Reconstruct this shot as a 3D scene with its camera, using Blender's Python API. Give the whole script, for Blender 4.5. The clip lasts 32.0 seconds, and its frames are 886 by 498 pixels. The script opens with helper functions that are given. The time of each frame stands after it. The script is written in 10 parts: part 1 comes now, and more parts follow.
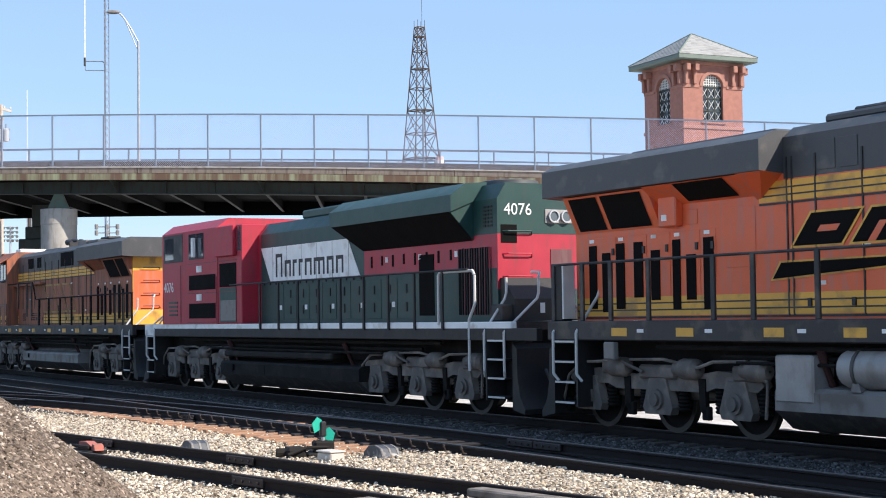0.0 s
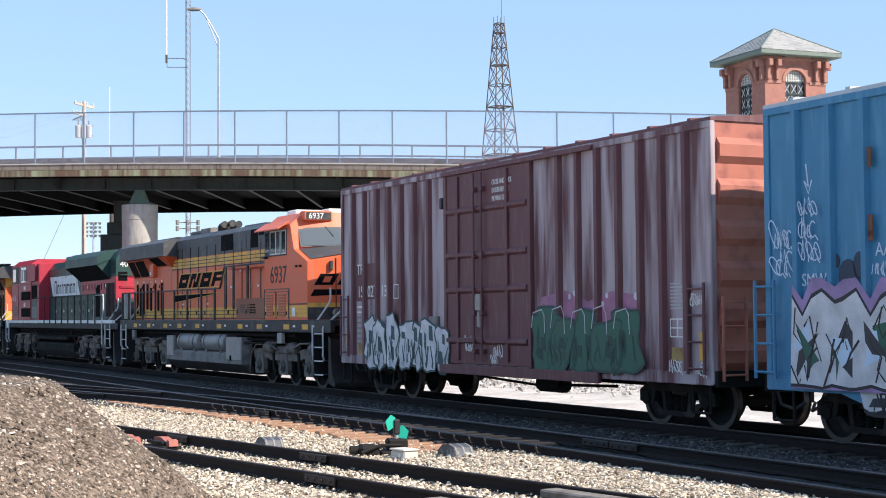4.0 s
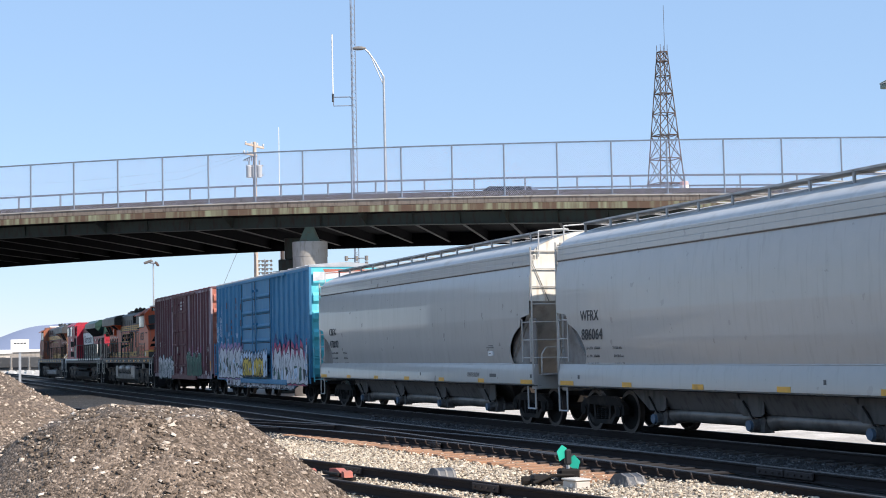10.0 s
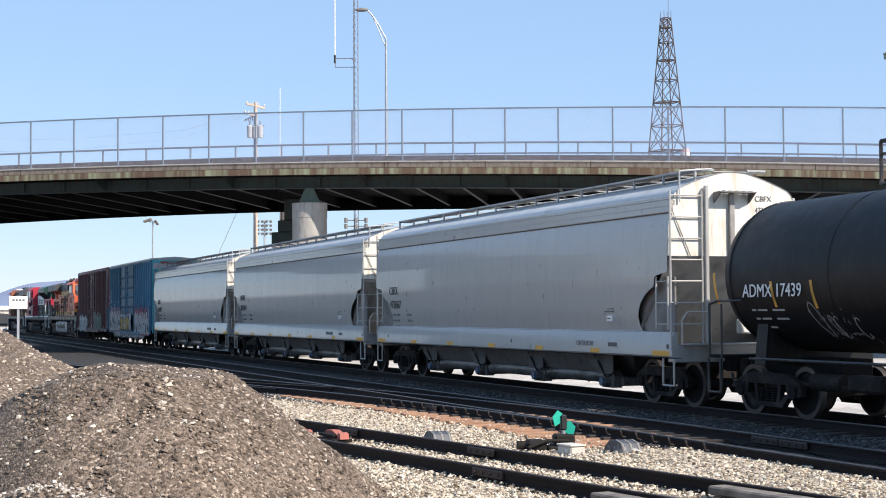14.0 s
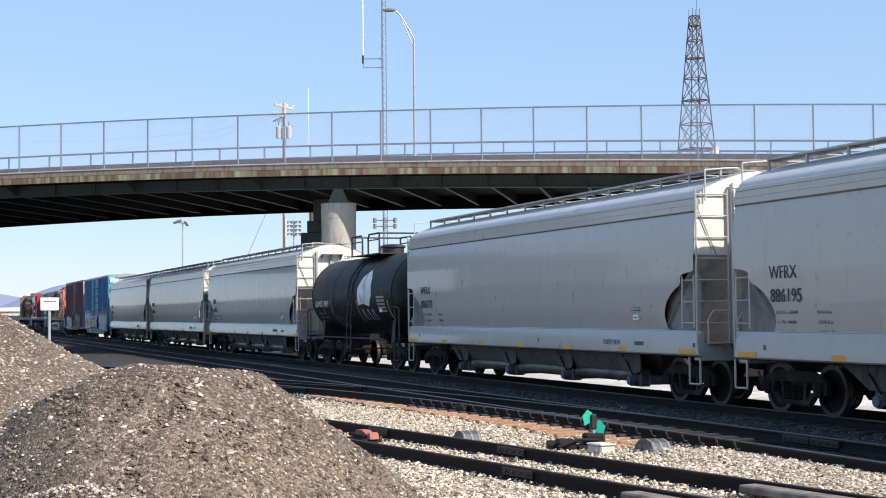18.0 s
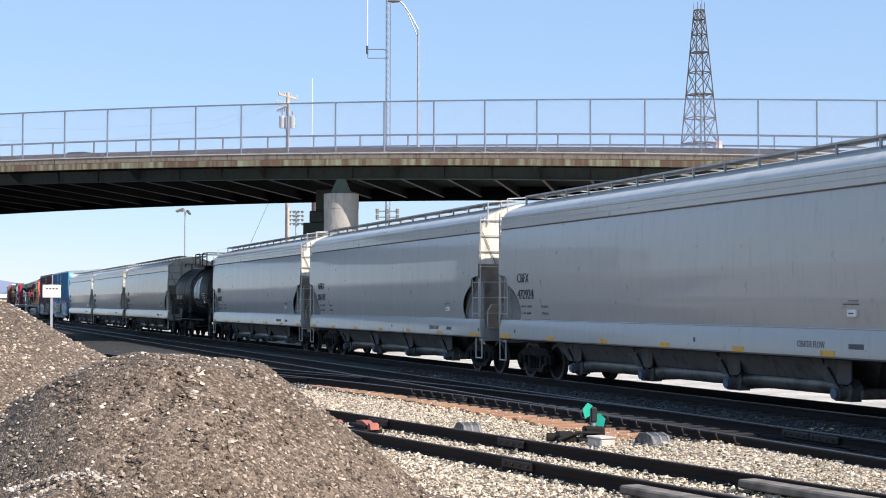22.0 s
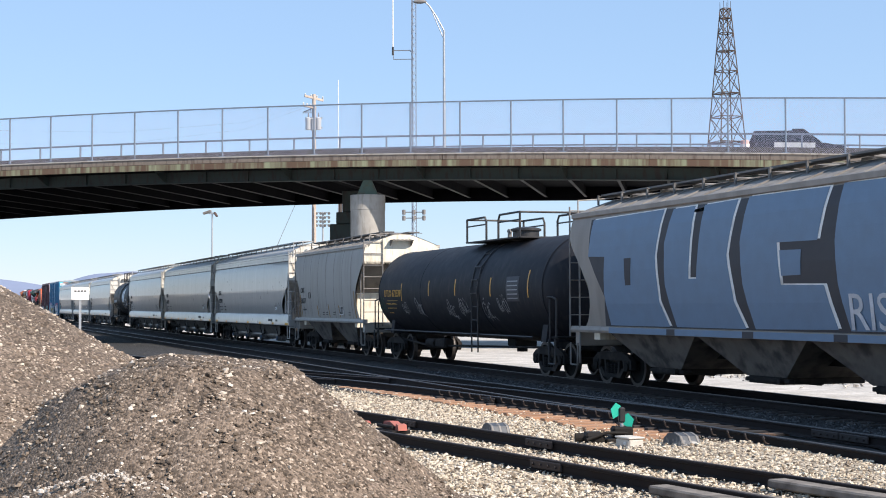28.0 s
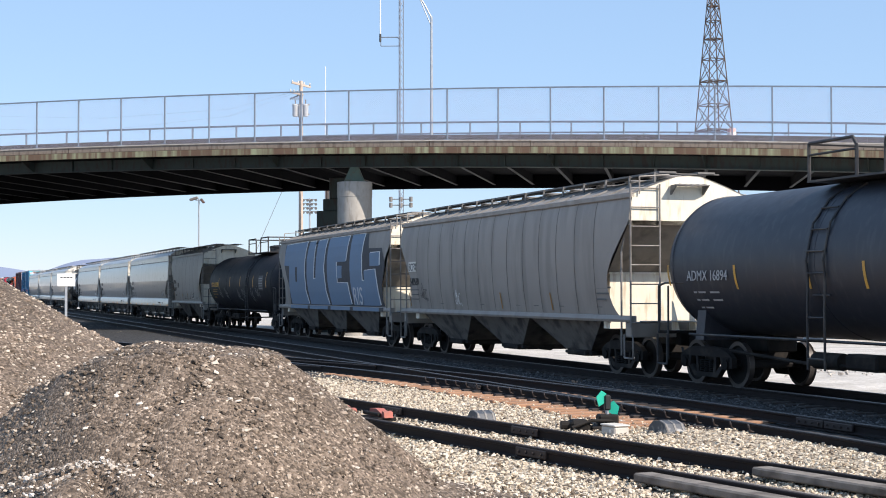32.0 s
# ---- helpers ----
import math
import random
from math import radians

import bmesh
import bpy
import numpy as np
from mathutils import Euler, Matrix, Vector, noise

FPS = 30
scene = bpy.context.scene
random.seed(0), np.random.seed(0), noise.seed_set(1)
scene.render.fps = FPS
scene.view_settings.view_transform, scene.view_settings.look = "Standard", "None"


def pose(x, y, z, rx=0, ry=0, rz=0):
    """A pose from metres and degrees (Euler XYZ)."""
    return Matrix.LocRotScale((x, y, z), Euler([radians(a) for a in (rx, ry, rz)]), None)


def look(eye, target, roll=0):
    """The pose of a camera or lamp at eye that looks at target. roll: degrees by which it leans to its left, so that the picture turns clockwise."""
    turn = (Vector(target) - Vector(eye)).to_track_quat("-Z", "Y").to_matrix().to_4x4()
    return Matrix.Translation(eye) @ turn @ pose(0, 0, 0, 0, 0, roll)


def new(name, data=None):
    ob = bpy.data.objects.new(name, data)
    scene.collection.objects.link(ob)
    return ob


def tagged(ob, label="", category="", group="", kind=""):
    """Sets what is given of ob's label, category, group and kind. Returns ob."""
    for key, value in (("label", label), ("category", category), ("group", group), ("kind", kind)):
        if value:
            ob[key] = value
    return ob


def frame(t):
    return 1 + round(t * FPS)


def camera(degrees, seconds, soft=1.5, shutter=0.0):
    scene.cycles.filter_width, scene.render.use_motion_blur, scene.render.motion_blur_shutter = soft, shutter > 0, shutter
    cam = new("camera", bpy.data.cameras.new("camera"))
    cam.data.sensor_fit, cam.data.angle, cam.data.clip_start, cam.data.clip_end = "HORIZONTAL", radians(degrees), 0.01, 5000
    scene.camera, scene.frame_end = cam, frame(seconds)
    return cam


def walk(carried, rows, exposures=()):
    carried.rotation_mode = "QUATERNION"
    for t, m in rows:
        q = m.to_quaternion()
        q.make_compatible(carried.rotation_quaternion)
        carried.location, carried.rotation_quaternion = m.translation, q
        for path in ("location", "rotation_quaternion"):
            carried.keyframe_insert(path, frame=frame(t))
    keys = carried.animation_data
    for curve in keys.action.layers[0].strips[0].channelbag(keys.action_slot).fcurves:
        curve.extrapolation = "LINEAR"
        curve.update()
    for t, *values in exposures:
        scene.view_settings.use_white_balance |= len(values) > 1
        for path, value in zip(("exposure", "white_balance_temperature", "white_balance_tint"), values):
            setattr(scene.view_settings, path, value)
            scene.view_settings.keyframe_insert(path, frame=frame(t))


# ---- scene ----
def eye(x, y, z, heading, tilt, lean):
    """A camera pose: heading to the right of the y axis, tilt upwards, lean to its left, in degrees."""
    return pose(x, y, z, 90 + tilt, 0, -heading) @ pose(0, 0, 0, 0, 0, lean)


cam = camera(32.092, 32.0, 1.0)
PATH = [
    (0.0, eye(-0.068, -0.048, 2.207, 9.177, 2.541, -0.773)),
    (0.5, eye(-0.046, 0.020, 2.253, 7.419, 2.502, -0.834)),
    (1.0, eye(-0.031, 0.058, 2.245, 6.343, 2.591, -0.826)),
    (1.5, eye(-0.021, 0.088, 2.245, 5.733, 2.696, -0.711)),
    (2.0, eye(-0.014, 0.098, 2.238, 5.562, 2.754, -0.486)),
    (2.5, eye(-0.016, 0.116, 2.233, 5.662, 2.730, -0.194)),
    (3.0, eye(-0.015, 0.150, 2.242, 5.913, 2.669, -0.042)),
    (3.5, eye(0.016, 0.169, 2.235, 6.061, 2.528, -0.200)),
    (4.0, eye(0.031, 0.170, 2.226, 6.228, 2.439, -0.439)),
    (4.5, eye(0.033, 0.162, 2.219, 6.226, 2.427, -0.671)),
    (6.5, eye(0.007, 0.031, 2.192, 3.056, 3.247, -0.868)),
    (7.0, eye(0.009, -0.003, 2.197, 1.761, 3.461, -1.245)),
    (7.5, eye(0.004, -0.014, 2.203, 0.896, 3.671, -1.584)),
    (8.0, eye(0.005, -0.025, 2.210, 0.378, 3.807, -1.761)),
    (8.5, eye(0.010, -0.008, 2.208, 0.099, 3.882, -1.793)),
    (9.0, eye(0.000, -0.000, 2.200, 0.000, 3.882, -1.600)),
    (9.5, eye(0.001, 0.001, 2.203, 0.005, 3.806, -1.447)),
    (10.0, eye(0.000, -0.003, 2.197, 0.059, 3.737, -1.247)),
    (10.5, eye(0.003, -0.014, 2.194, 0.124, 3.658, -1.203)),
    (11.0, eye(0.004, -0.031, 2.199, 0.190, 3.578, -1.156)),
    (11.5, eye(0.006, -0.039, 2.204, 0.308, 3.440, -1.017)),
    (12.0, eye(0.005, -0.022, 2.200, 0.462, 3.260, -0.711)),
    (12.5, eye(0.002, -0.008, 2.201, 0.589, 3.005, -0.423)),
    (13.0, eye(-0.007, -0.017, 2.197, 0.589, 2.743, -0.179)),
    (13.5, eye(0.009, -0.018, 2.203, 0.393, 2.510, -0.211)),
    (14.0, eye(0.007, -0.007, 2.208, 0.060, 2.373, -0.304)),
    (14.5, eye(0.014, -0.008, 2.201, -0.274, 2.345, -0.479)),
    (16.5, eye(0.014, -0.004, 2.202, -0.936, 2.554, -0.806)),
    (17.0, eye(0.004, -0.009, 2.206, -1.034, 2.543, -0.759)),
    (17.5, eye(0.007, 0.005, 2.208, -1.050, 2.467, -0.634)),
    (18.0, eye(0.011, -0.013, 2.208, -1.022, 2.369, -0.544)),
    (18.5, eye(0.017, -0.031, 2.205, -0.988, 2.276, -0.485)),
    (19.0, eye(0.007, -0.018, 2.208, -0.940, 2.189, -0.369)),
    (19.5, eye(0.021, -0.014, 2.207, -0.944, 2.158, -0.359)),
    (20.0, eye(0.007, -0.019, 2.204, -0.925, 2.159, -0.230)),
    (20.5, eye(0.005, -0.031, 2.211, -0.950, 2.158, -0.110)),
    (21.0, eye(0.003, -0.029, 2.206, -0.978, 2.157, 0.011)),
    (21.5, eye(0.006, -0.040, 2.208, -1.037, 2.118, 0.063)),
    (22.0, eye(0.007, -0.039, 2.212, -1.099, 2.048, 0.090)),
    (22.5, eye(0.005, -0.020, 2.202, -1.179, 1.983, 0.172)),
    (23.0, eye(-0.000, -0.019, 2.202, -1.277, 1.929, 0.193)),
    (23.5, eye(0.014, -0.020, 2.207, -1.443, 1.901, 0.021)),
    (24.0, eye(0.016, -0.018, 2.210, -1.607, 1.917, -0.028)),
    (24.5, eye(0.007, -0.023, 2.203, -1.744, 1.951, -0.030)),
    (25.0, eye(0.008, -0.035, 2.203, -1.867, 1.983, -0.098)),
    (25.5, eye(0.010, -0.042, 2.202, -1.966, 2.015, -0.121)),
    (27.5, eye(0.003, -0.029, 2.208, -2.122, 2.103, -0.188)),
    (28.0, eye(0.001, -0.026, 2.209, -2.088, 2.078, -0.167)),
    (28.5, eye(0.000, -0.032, 2.209, -2.028, 2.046, -0.134)),
    (29.0, eye(0.006, -0.037, 2.205, -1.974, 2.007, -0.129)),
    (29.5, eye(0.008, -0.032, 2.214, -1.932, 1.950, -0.088)),
    (30.0, eye(0.009, -0.018, 2.217, -1.873, 1.877, -0.121)),
    (30.5, eye(0.010, -0.032, 2.212, -1.827, 1.825, -0.064)),
    (31.0, eye(0.009, -0.028, 2.202, -1.759, 1.771, 0.040)),
    (31.5, eye(0.014, -0.025, 2.206, -1.670, 1.684, -0.006)),
    (32.0, eye(0.010, -0.039, 2.217, -1.605, 1.596, -0.023)),
]
walk(cam, PATH, exposures=((0.0, 0.46, 6850, 15), (1.0, 0.46, 6850, 15), (2.0, 0.37, 6850, 15), (4.0, 0.54, 6850, 15), (5.5, 0.47, 6850, 15), (8.0, 0.36, 6850, 15), (32.0, 0.36, 6900, 15)))

# ---- world and sun ----
SUN = Vector((0.994, -0.698, 1.0)).normalized()
world = bpy.data.worlds.new("sky")
scene.world = world
world.use_nodes = True
wn = world.node_tree.nodes
sky = wn.new("ShaderNodeTexSky")
sky.sky_type, sky.sun_disc = "NISHITA", False
sky.sun_elevation = math.asin(SUN.z)
sky.sun_rotation = math.atan2(SUN.x, SUN.y)
sky.altitude, sky.air_density, sky.dust_density, sky.ozone_density = 200, 1.0, 0.0, 2.5
wn["Background"].inputs["Strength"].default_value = 0.115
haze = wn.new("ShaderNodeMix")
haze.data_type = "RGBA"
haze.inputs["Factor"].default_value = 0.6
haze.inputs[7].default_value = (2.65, 4.6, 7.5, 1)
world.node_tree.links.new(sky.outputs[0], haze.inputs[6])
world.node_tree.links.new(haze.outputs[2], wn["Background"].inputs[0])
sun = new("sun", bpy.data.lights.new("sun", "SUN"))
sun.data.energy, sun.data.angle, sun.data.color = 5.2, radians(0.53), (1.0, 0.95, 0.86)
sun.matrix_world = look((60, -40, 80), Vector((60, -40, 80)) - SUN)


# ---- materials ----
def mat(name, color, rough=0.6, metal=0.0, vary=0.12, scale=3.0, fine=40.0, bump=0.15, dirt=None, dirt_amount=0.0, streak=0.0, coat=0.0, each=0.0, gloss=0.5, dents=0.0):
    """A surface with broad and fine variation; dirt lays a second colour over it in patches (streak: drawn out downwards)."""
    m = bpy.data.materials.new(name)
    m.use_nodes = True
    n, link = m.node_tree.nodes, m.node_tree.links.new
    b = n["Principled BSDF"]
    tex = n.new("ShaderNodeTexCoord")
    broad, grain = n.new("ShaderNodeTexNoise"), n.new("ShaderNodeTexNoise")
    broad.inputs["Scale"].default_value, grain.inputs["Scale"].default_value = scale, fine
    broad.inputs["Detail"].default_value, grain.inputs["Detail"].default_value = 5, 3
    link(tex.outputs["Object"], broad.inputs["Vector"])
    link(tex.outputs["Object"], grain.inputs["Vector"])
    mix = n.new("ShaderNodeMix")
    mix.data_type, mix.blend_type = "RGBA", "MIX"
    mix.inputs[6].default_value = (*[c * (1 - vary) for c in color], 1)
    mix.inputs[7].default_value = (*[min(1, c * (1 + vary)) for c in color], 1)
    add = n.new("ShaderNodeMath")
    add.operation = "MULTIPLY_ADD"
    link(grain.outputs["Fac"], add.inputs[0])
    add.inputs[1].default_value = 0.5
    half = n.new("ShaderNodeMath")
    half.operation = "MULTIPLY_ADD"
    link(broad.outputs["Fac"], half.inputs[0])
    half.inputs[1].default_value, half.inputs[2].default_value = 1.6, -0.55
    link(half.outputs[0], add.inputs[2])
    if each:
        info = n.new("ShaderNodeObjectInfo")
        lift = n.new("ShaderNodeMath")
        lift.operation = "MULTIPLY_ADD"
        link(info.outputs["Random"], lift.inputs[0])
        lift.inputs[1].default_value = each
        link(add.outputs[0], lift.inputs[2])
        add = lift
    link(add.outputs[0], mix.inputs["Factor"])
    out = mix.outputs[2]
    if dirt:
        d = n.new("ShaderNodeTexNoise")
        d.inputs["Scale"].default_value, d.inputs["Detail"].default_value = 1.0, 6
        stretch = n.new("ShaderNodeMapping")
        k = scale * 0.8
        stretch.inputs["Scale"].default_value = (k * (1 + 4 * streak), k * (1 + 4 * streak), k * (1 - 0.85 * streak))
        link(tex.outputs["Object"], stretch.inputs["Vector"])
        link(stretch.outputs[0], d.inputs["Vector"])
        ramp = n.new("ShaderNodeMapRange")
        ramp.inputs[1].default_value, ramp.inputs[2].default_value = 0.62 - 0.3 * dirt_amount, 0.75 - 0.2 * dirt_amount
        link(d.outputs["Fac"], ramp.inputs[0])
        over = n.new("ShaderNodeMix")
        over.data_type = "RGBA"
        over.inputs[7].default_value = (*dirt, 1)
        link(out, over.inputs[6])
        scale_d = n.new("ShaderNodeMath")
        scale_d.operation = "MULTIPLY"
        scale_d.inputs[1].default_value = 0.8
        link(ramp.outputs[0], scale_d.inputs[0])
        link(scale_d.outputs[0], over.inputs["Factor"])
        out = over.outputs[2]
    link(out, b.inputs["Base Color"])
    rr = n.new("ShaderNodeMapRange")
    rr.inputs[3].default_value, rr.inputs[4].default_value = max(0.02, rough - 0.12), min(1, rough + 0.12)
    link(broad.outputs["Fac"], rr.inputs[0])
    link(rr.outputs[0], b.inputs["Roughness"])
    b.inputs["Metallic"].default_value = metal
    b.inputs["Coat Weight"].default_value = coat
    b.inputs["Specular IOR Level"].default_value = gloss
    if bump:
        bp = n.new("ShaderNodeBump")
        bp.inputs["Strength"].default_value, bp.inputs["Distance"].default_value = bump, 0.02
        link(add.outputs[0], bp.inputs["Height"])
        link(bp.outputs[0], b.inputs["Normal"])
    if dents:
        wave, tall, buckle = n.new("ShaderNodeTexNoise"), n.new("ShaderNodeMapping"), n.new("ShaderNodeBump")
        tall.inputs["Scale"].default_value = (1.1, 1.1, 0.16)
        wave.inputs["Scale"].default_value, wave.inputs["Detail"].default_value = 1.0, 1.5
        link(tex.outputs["Object"], tall.inputs["Vector"])
        link(tall.outputs[0], wave.inputs["Vector"])
        link(wave.outputs["Fac"], buckle.inputs["Height"])
        buckle.inputs["Strength"].default_value, buckle.inputs["Distance"].default_value = dents, 0.06
        if bump:
            link(buckle.outputs[0], bp.inputs["Normal"])
        else:
            link(buckle.outputs[0], b.inputs["Normal"])
    return m


def stones(name, colors, size, bump=0.6, patches=None):
    """Loose stone seen as a bed: cells of several tones, with relief."""
    m = bpy.data.materials.new(name)
    m.use_nodes = True
    n, link = m.node_tree.nodes, m.node_tree.links.new
    b = n["Principled BSDF"]
    tex = n.new("ShaderNodeTexCoord")
    cell = n.new("ShaderNodeTexVoronoi")
    cell.inputs["Scale"].default_value = 1 / size
    link(tex.outputs["Object"], cell.inputs["Vector"])
    ramp = n.new("ShaderNodeValToRGB")
    ramp.color_ramp.interpolation = "CONSTANT"
    for i, (at, c) in enumerate(colors):
        e = ramp.color_ramp.elements[i] if i < 2 else ramp.color_ramp.elements.new(at)
        e.position, e.color = at, (*c, 1)
    sep = n.new("ShaderNodeSeparateColor")
    link(cell.outputs["Color"], sep.inputs[0])
    link(sep.outputs[0], ramp.inputs[0])
    broad = n.new("ShaderNodeTexNoise")
    broad.inputs["Scale"].default_value, broad.inputs["Detail"].default_value = 0.7, 6
    link(tex.outputs["Object"], broad.inputs["Vector"])
    tone = n.new("ShaderNodeMix")
    tone.data_type, tone.blend_type = "RGBA", "MULTIPLY"
    tone.inputs["Factor"].default_value = 1.0
    r2 = n.new("ShaderNodeValToRGB")
    lo, hi = patches or ((0.7, 0.7, 0.7), (1.0, 1.0, 1.0))
    r2.color_ramp.elements[0].color, r2.color_ramp.elements[1].color = (*lo, 1), (*hi, 1)
    r2.color_ramp.elements[0].position, r2.color_ramp.elements[1].position = 0.35, 0.65
    link(broad.outputs["Fac"], r2.inputs[0])
    link(ramp.outputs[0], tone.inputs[6])
    link(r2.outputs[0], tone.inputs[7])
    link(tone.outputs[2], b.inputs["Base Color"])
    b.inputs["Roughness"].default_value = 0.95
    bp = n.new("ShaderNodeBump")
    bp.inputs["Strength"].default_value, bp.inputs["Distance"].default_value = bump, size * 0.8
    bp.invert = True
    link(cell.outputs["Distance"], bp.inputs["Height"])
    link(bp.outputs[0], b.inputs["Normal"])
    return m


def island_stones(name, tones, rough=0.9):
    """Separate stones joined in one mesh: each piece takes its own tone; tones: pairs of (share from, colour)."""
    m = bpy.data.materials.new(name)
    m.use_nodes = True
    n, link = m.node_tree.nodes, m.node_tree.links.new
    geo, ramp = n.new("ShaderNodeNewGeometry"), n.new("ShaderNodeValToRGB")
    for i, (at, c) in enumerate(tones):
        e = ramp.color_ramp.elements[i] if i < 2 else ramp.color_ramp.elements.new(at)
        e.position, e.color = at, (*c, 1)
    link(geo.outputs["Random Per Island"], ramp.inputs[0])
    tex, grain, tone = n.new("ShaderNodeTexCoord"), n.new("ShaderNodeTexNoise"), n.new("ShaderNodeMix")
    grain.inputs["Scale"].default_value, grain.inputs["Detail"].default_value = 60, 4
    link(tex.outputs["Object"], grain.inputs["Vector"])
    tone.data_type, tone.blend_type = "RGBA", "MULTIPLY"
    tone.inputs["Factor"].default_value = 0.35
    link(ramp.outputs[0], tone.inputs[6])
    link(grain.outputs["Fac"], tone.inputs[7])
    link(tone.outputs[2], n["Principled BSDF"].inputs["Base Color"])
    n["Principled BSDF"].inputs["Roughness"].default_value = rough
    return m


def glass(name, tint=(0.05, 0.06, 0.07), rough=0.05):
    m = bpy.data.materials.new(name)
    m.use_nodes = True
    b = m.node_tree.nodes["Principled BSDF"]
    b.inputs["Base Color"].default_value = (*tint, 1)
    b.inputs["Roughness"].default_value = rough
    b.inputs["IOR"].default_value = 1.5
    b.inputs["Coat Weight"].default_value = 0.6
    return m


BLACK = mat("black_paint", (0.022, 0.022, 0.024), 0.55, dirt=(0.09, 0.075, 0.06), dirt_amount=0.35)
# UNDER, GEAR and WHEEL hold the under-car shade in near-black bases, grime over them.
UNDER = mat("grimy_shade_dark_running_gear", (0.008, 0.0075, 0.007), 0.85, gloss=0.25, dirt=(0.024, 0.019, 0.016), dirt_amount=0.35, vary=0.4)
LOCO_GEAR = mat("brown_dusted_cast_steel", (0.14, 0.122, 0.108), 0.85, dirt=(0.3, 0.25, 0.21), dirt_amount=0.5, vary=0.35)
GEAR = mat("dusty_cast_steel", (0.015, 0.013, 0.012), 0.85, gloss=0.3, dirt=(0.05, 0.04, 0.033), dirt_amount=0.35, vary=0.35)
TREAD = mat("worn_wheel_steel", (0.06, 0.052, 0.048), 0.5, 0.4)
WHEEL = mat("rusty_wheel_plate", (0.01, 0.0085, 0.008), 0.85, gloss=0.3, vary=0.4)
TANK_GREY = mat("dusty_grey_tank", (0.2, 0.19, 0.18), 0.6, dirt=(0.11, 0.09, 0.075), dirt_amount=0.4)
# Oil stain, and the downward slope's shade put into the colour.
TANK_OIL = mat("stained_shade_dark_tank_belly", (0.06, 0.055, 0.052), 0.6, dirt=(0.14, 0.125, 0.11), dirt_amount=0.45, streak=0.4, vary=0.3)
TANK_PALE = mat("pale_grey_tank_paint", (0.3, 0.287, 0.275), 0.4, dirt=(0.19, 0.17, 0.15), dirt_amount=0.35, streak=0.15, vary=0.2)
FADED_YELLOW = mat("faded_yellow_outline", (0.4, 0.27, 0.09), 0.7, dirt=(0.2, 0.1, 0.05), dirt_amount=0.5)
DUSTY_ORANGE = mat("dust_browned_orange_paint", (0.33, 0.13, 0.075), 0.7, dirt=(0.26, 0.14, 0.09), dirt_amount=0.4, vary=0.1, bump=0.04)
ORANGE = mat("orange_paint", (0.76, 0.134, 0.045), 0.5, dirt=(0.58, 0.165, 0.105), dirt_amount=0.4, streak=0.6, coat=0.05, vary=0.07, bump=0.05)
ORANGE_DIRTY = mat("grimy_orange_paint", (0.36, 0.105, 0.05), 0.6, dirt=(0.13, 0.07, 0.045), dirt_amount=0.6, streak=0.7, bump=0.05)
YELLOW = mat("yellow_paint", (0.74, 0.38, 0.055), 0.5, dirt=(0.3, 0.17, 0.05), dirt_amount=0.35, bump=0.03)
ROOF_GREY = mat("dark_grey_roof_paint", (0.055, 0.057, 0.06), 0.5, dirt=(0.12, 0.11, 0.1), dirt_amount=0.15)
BAY_PAINT = mat("blotched_dark_bay_paint", (0.14, 0.125, 0.11), 0.85, dirt=(0.03, 0.026, 0.024), dirt_amount=0.55, vary=0.3)
GRILLE = mat("dark_grille", (0.006, 0.0055, 0.0055), 0.9, bump=0.3, fine=120, gloss=0.12)
WHITE = mat("white_paint", (0.78, 0.78, 0.76), 0.5, dirt=(0.45, 0.42, 0.38), dirt_amount=0.25, bump=0.03)
RAIL_WHITE = mat("pale_handrail_paint", (0.55, 0.55, 0.53), 0.5, bump=0.03)
RED = mat("red_paint", (0.4, 0.018, 0.04), 0.5, dirt=(0.27, 0.03, 0.042), dirt_amount=0.35, streak=0.5, coat=0.05, bump=0.04)
GREEN = mat("dark_green_paint", (0.006, 0.046, 0.04), 0.5, dirt=(0.022, 0.045, 0.04), dirt_amount=0.35, streak=0.5, coat=0.05, bump=0.04)
GLASS = glass("window_glass")
# Part of the sky's reflection is put into this paler tint.
SHIELD = glass("sky_tinted_windshield_glass", (0.1, 0.12, 0.13), 0.08)
MAROON = mat("chalky_brown_boxcar_paint", (0.135, 0.055, 0.06), 0.7, dirt=(0.49, 0.42, 0.45), dirt_amount=0.8, streak=0.75, vary=0.2, scale=1.1)
MAROON_DOOR = mat("brown_door_paint", (0.13, 0.044, 0.05), 0.6, dirt=(0.16, 0.08, 0.075), dirt_amount=0.35, streak=0.6, vary=0.15)
MAROON_END = mat("lighter_red_end_paint", (0.4, 0.13, 0.09), 0.7, dirt=(0.2, 0.06, 0.05), dirt_amount=0.3, vary=0.15)
BLUE = mat("faded_blue_boxcar_paint", (0.036, 0.2, 0.35), 0.55, dirt=(0.07, 0.25, 0.4), dirt_amount=0.4, streak=0.6, vary=0.1)
# Sunlight on the boxcar end is put into this brighter blue.
BLUE_END = mat("sunlit_blue_end_paint", (0.09, 0.52, 0.62), 0.5, dirt=(0.3, 0.6, 0.66), dirt_amount=0.2)
HOP_GREY = mat("light_grey_hopper_paint", (0.385, 0.378, 0.36), 0.32, dirt=(0.335, 0.325, 0.305), dirt_amount=0.25, streak=0.7, vary=0.05, bump=0.03, coat=0.35, dents=0.7)
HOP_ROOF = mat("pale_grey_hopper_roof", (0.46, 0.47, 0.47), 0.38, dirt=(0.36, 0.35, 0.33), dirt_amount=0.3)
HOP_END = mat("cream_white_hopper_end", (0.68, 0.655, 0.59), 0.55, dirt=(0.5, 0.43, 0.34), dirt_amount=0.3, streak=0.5)
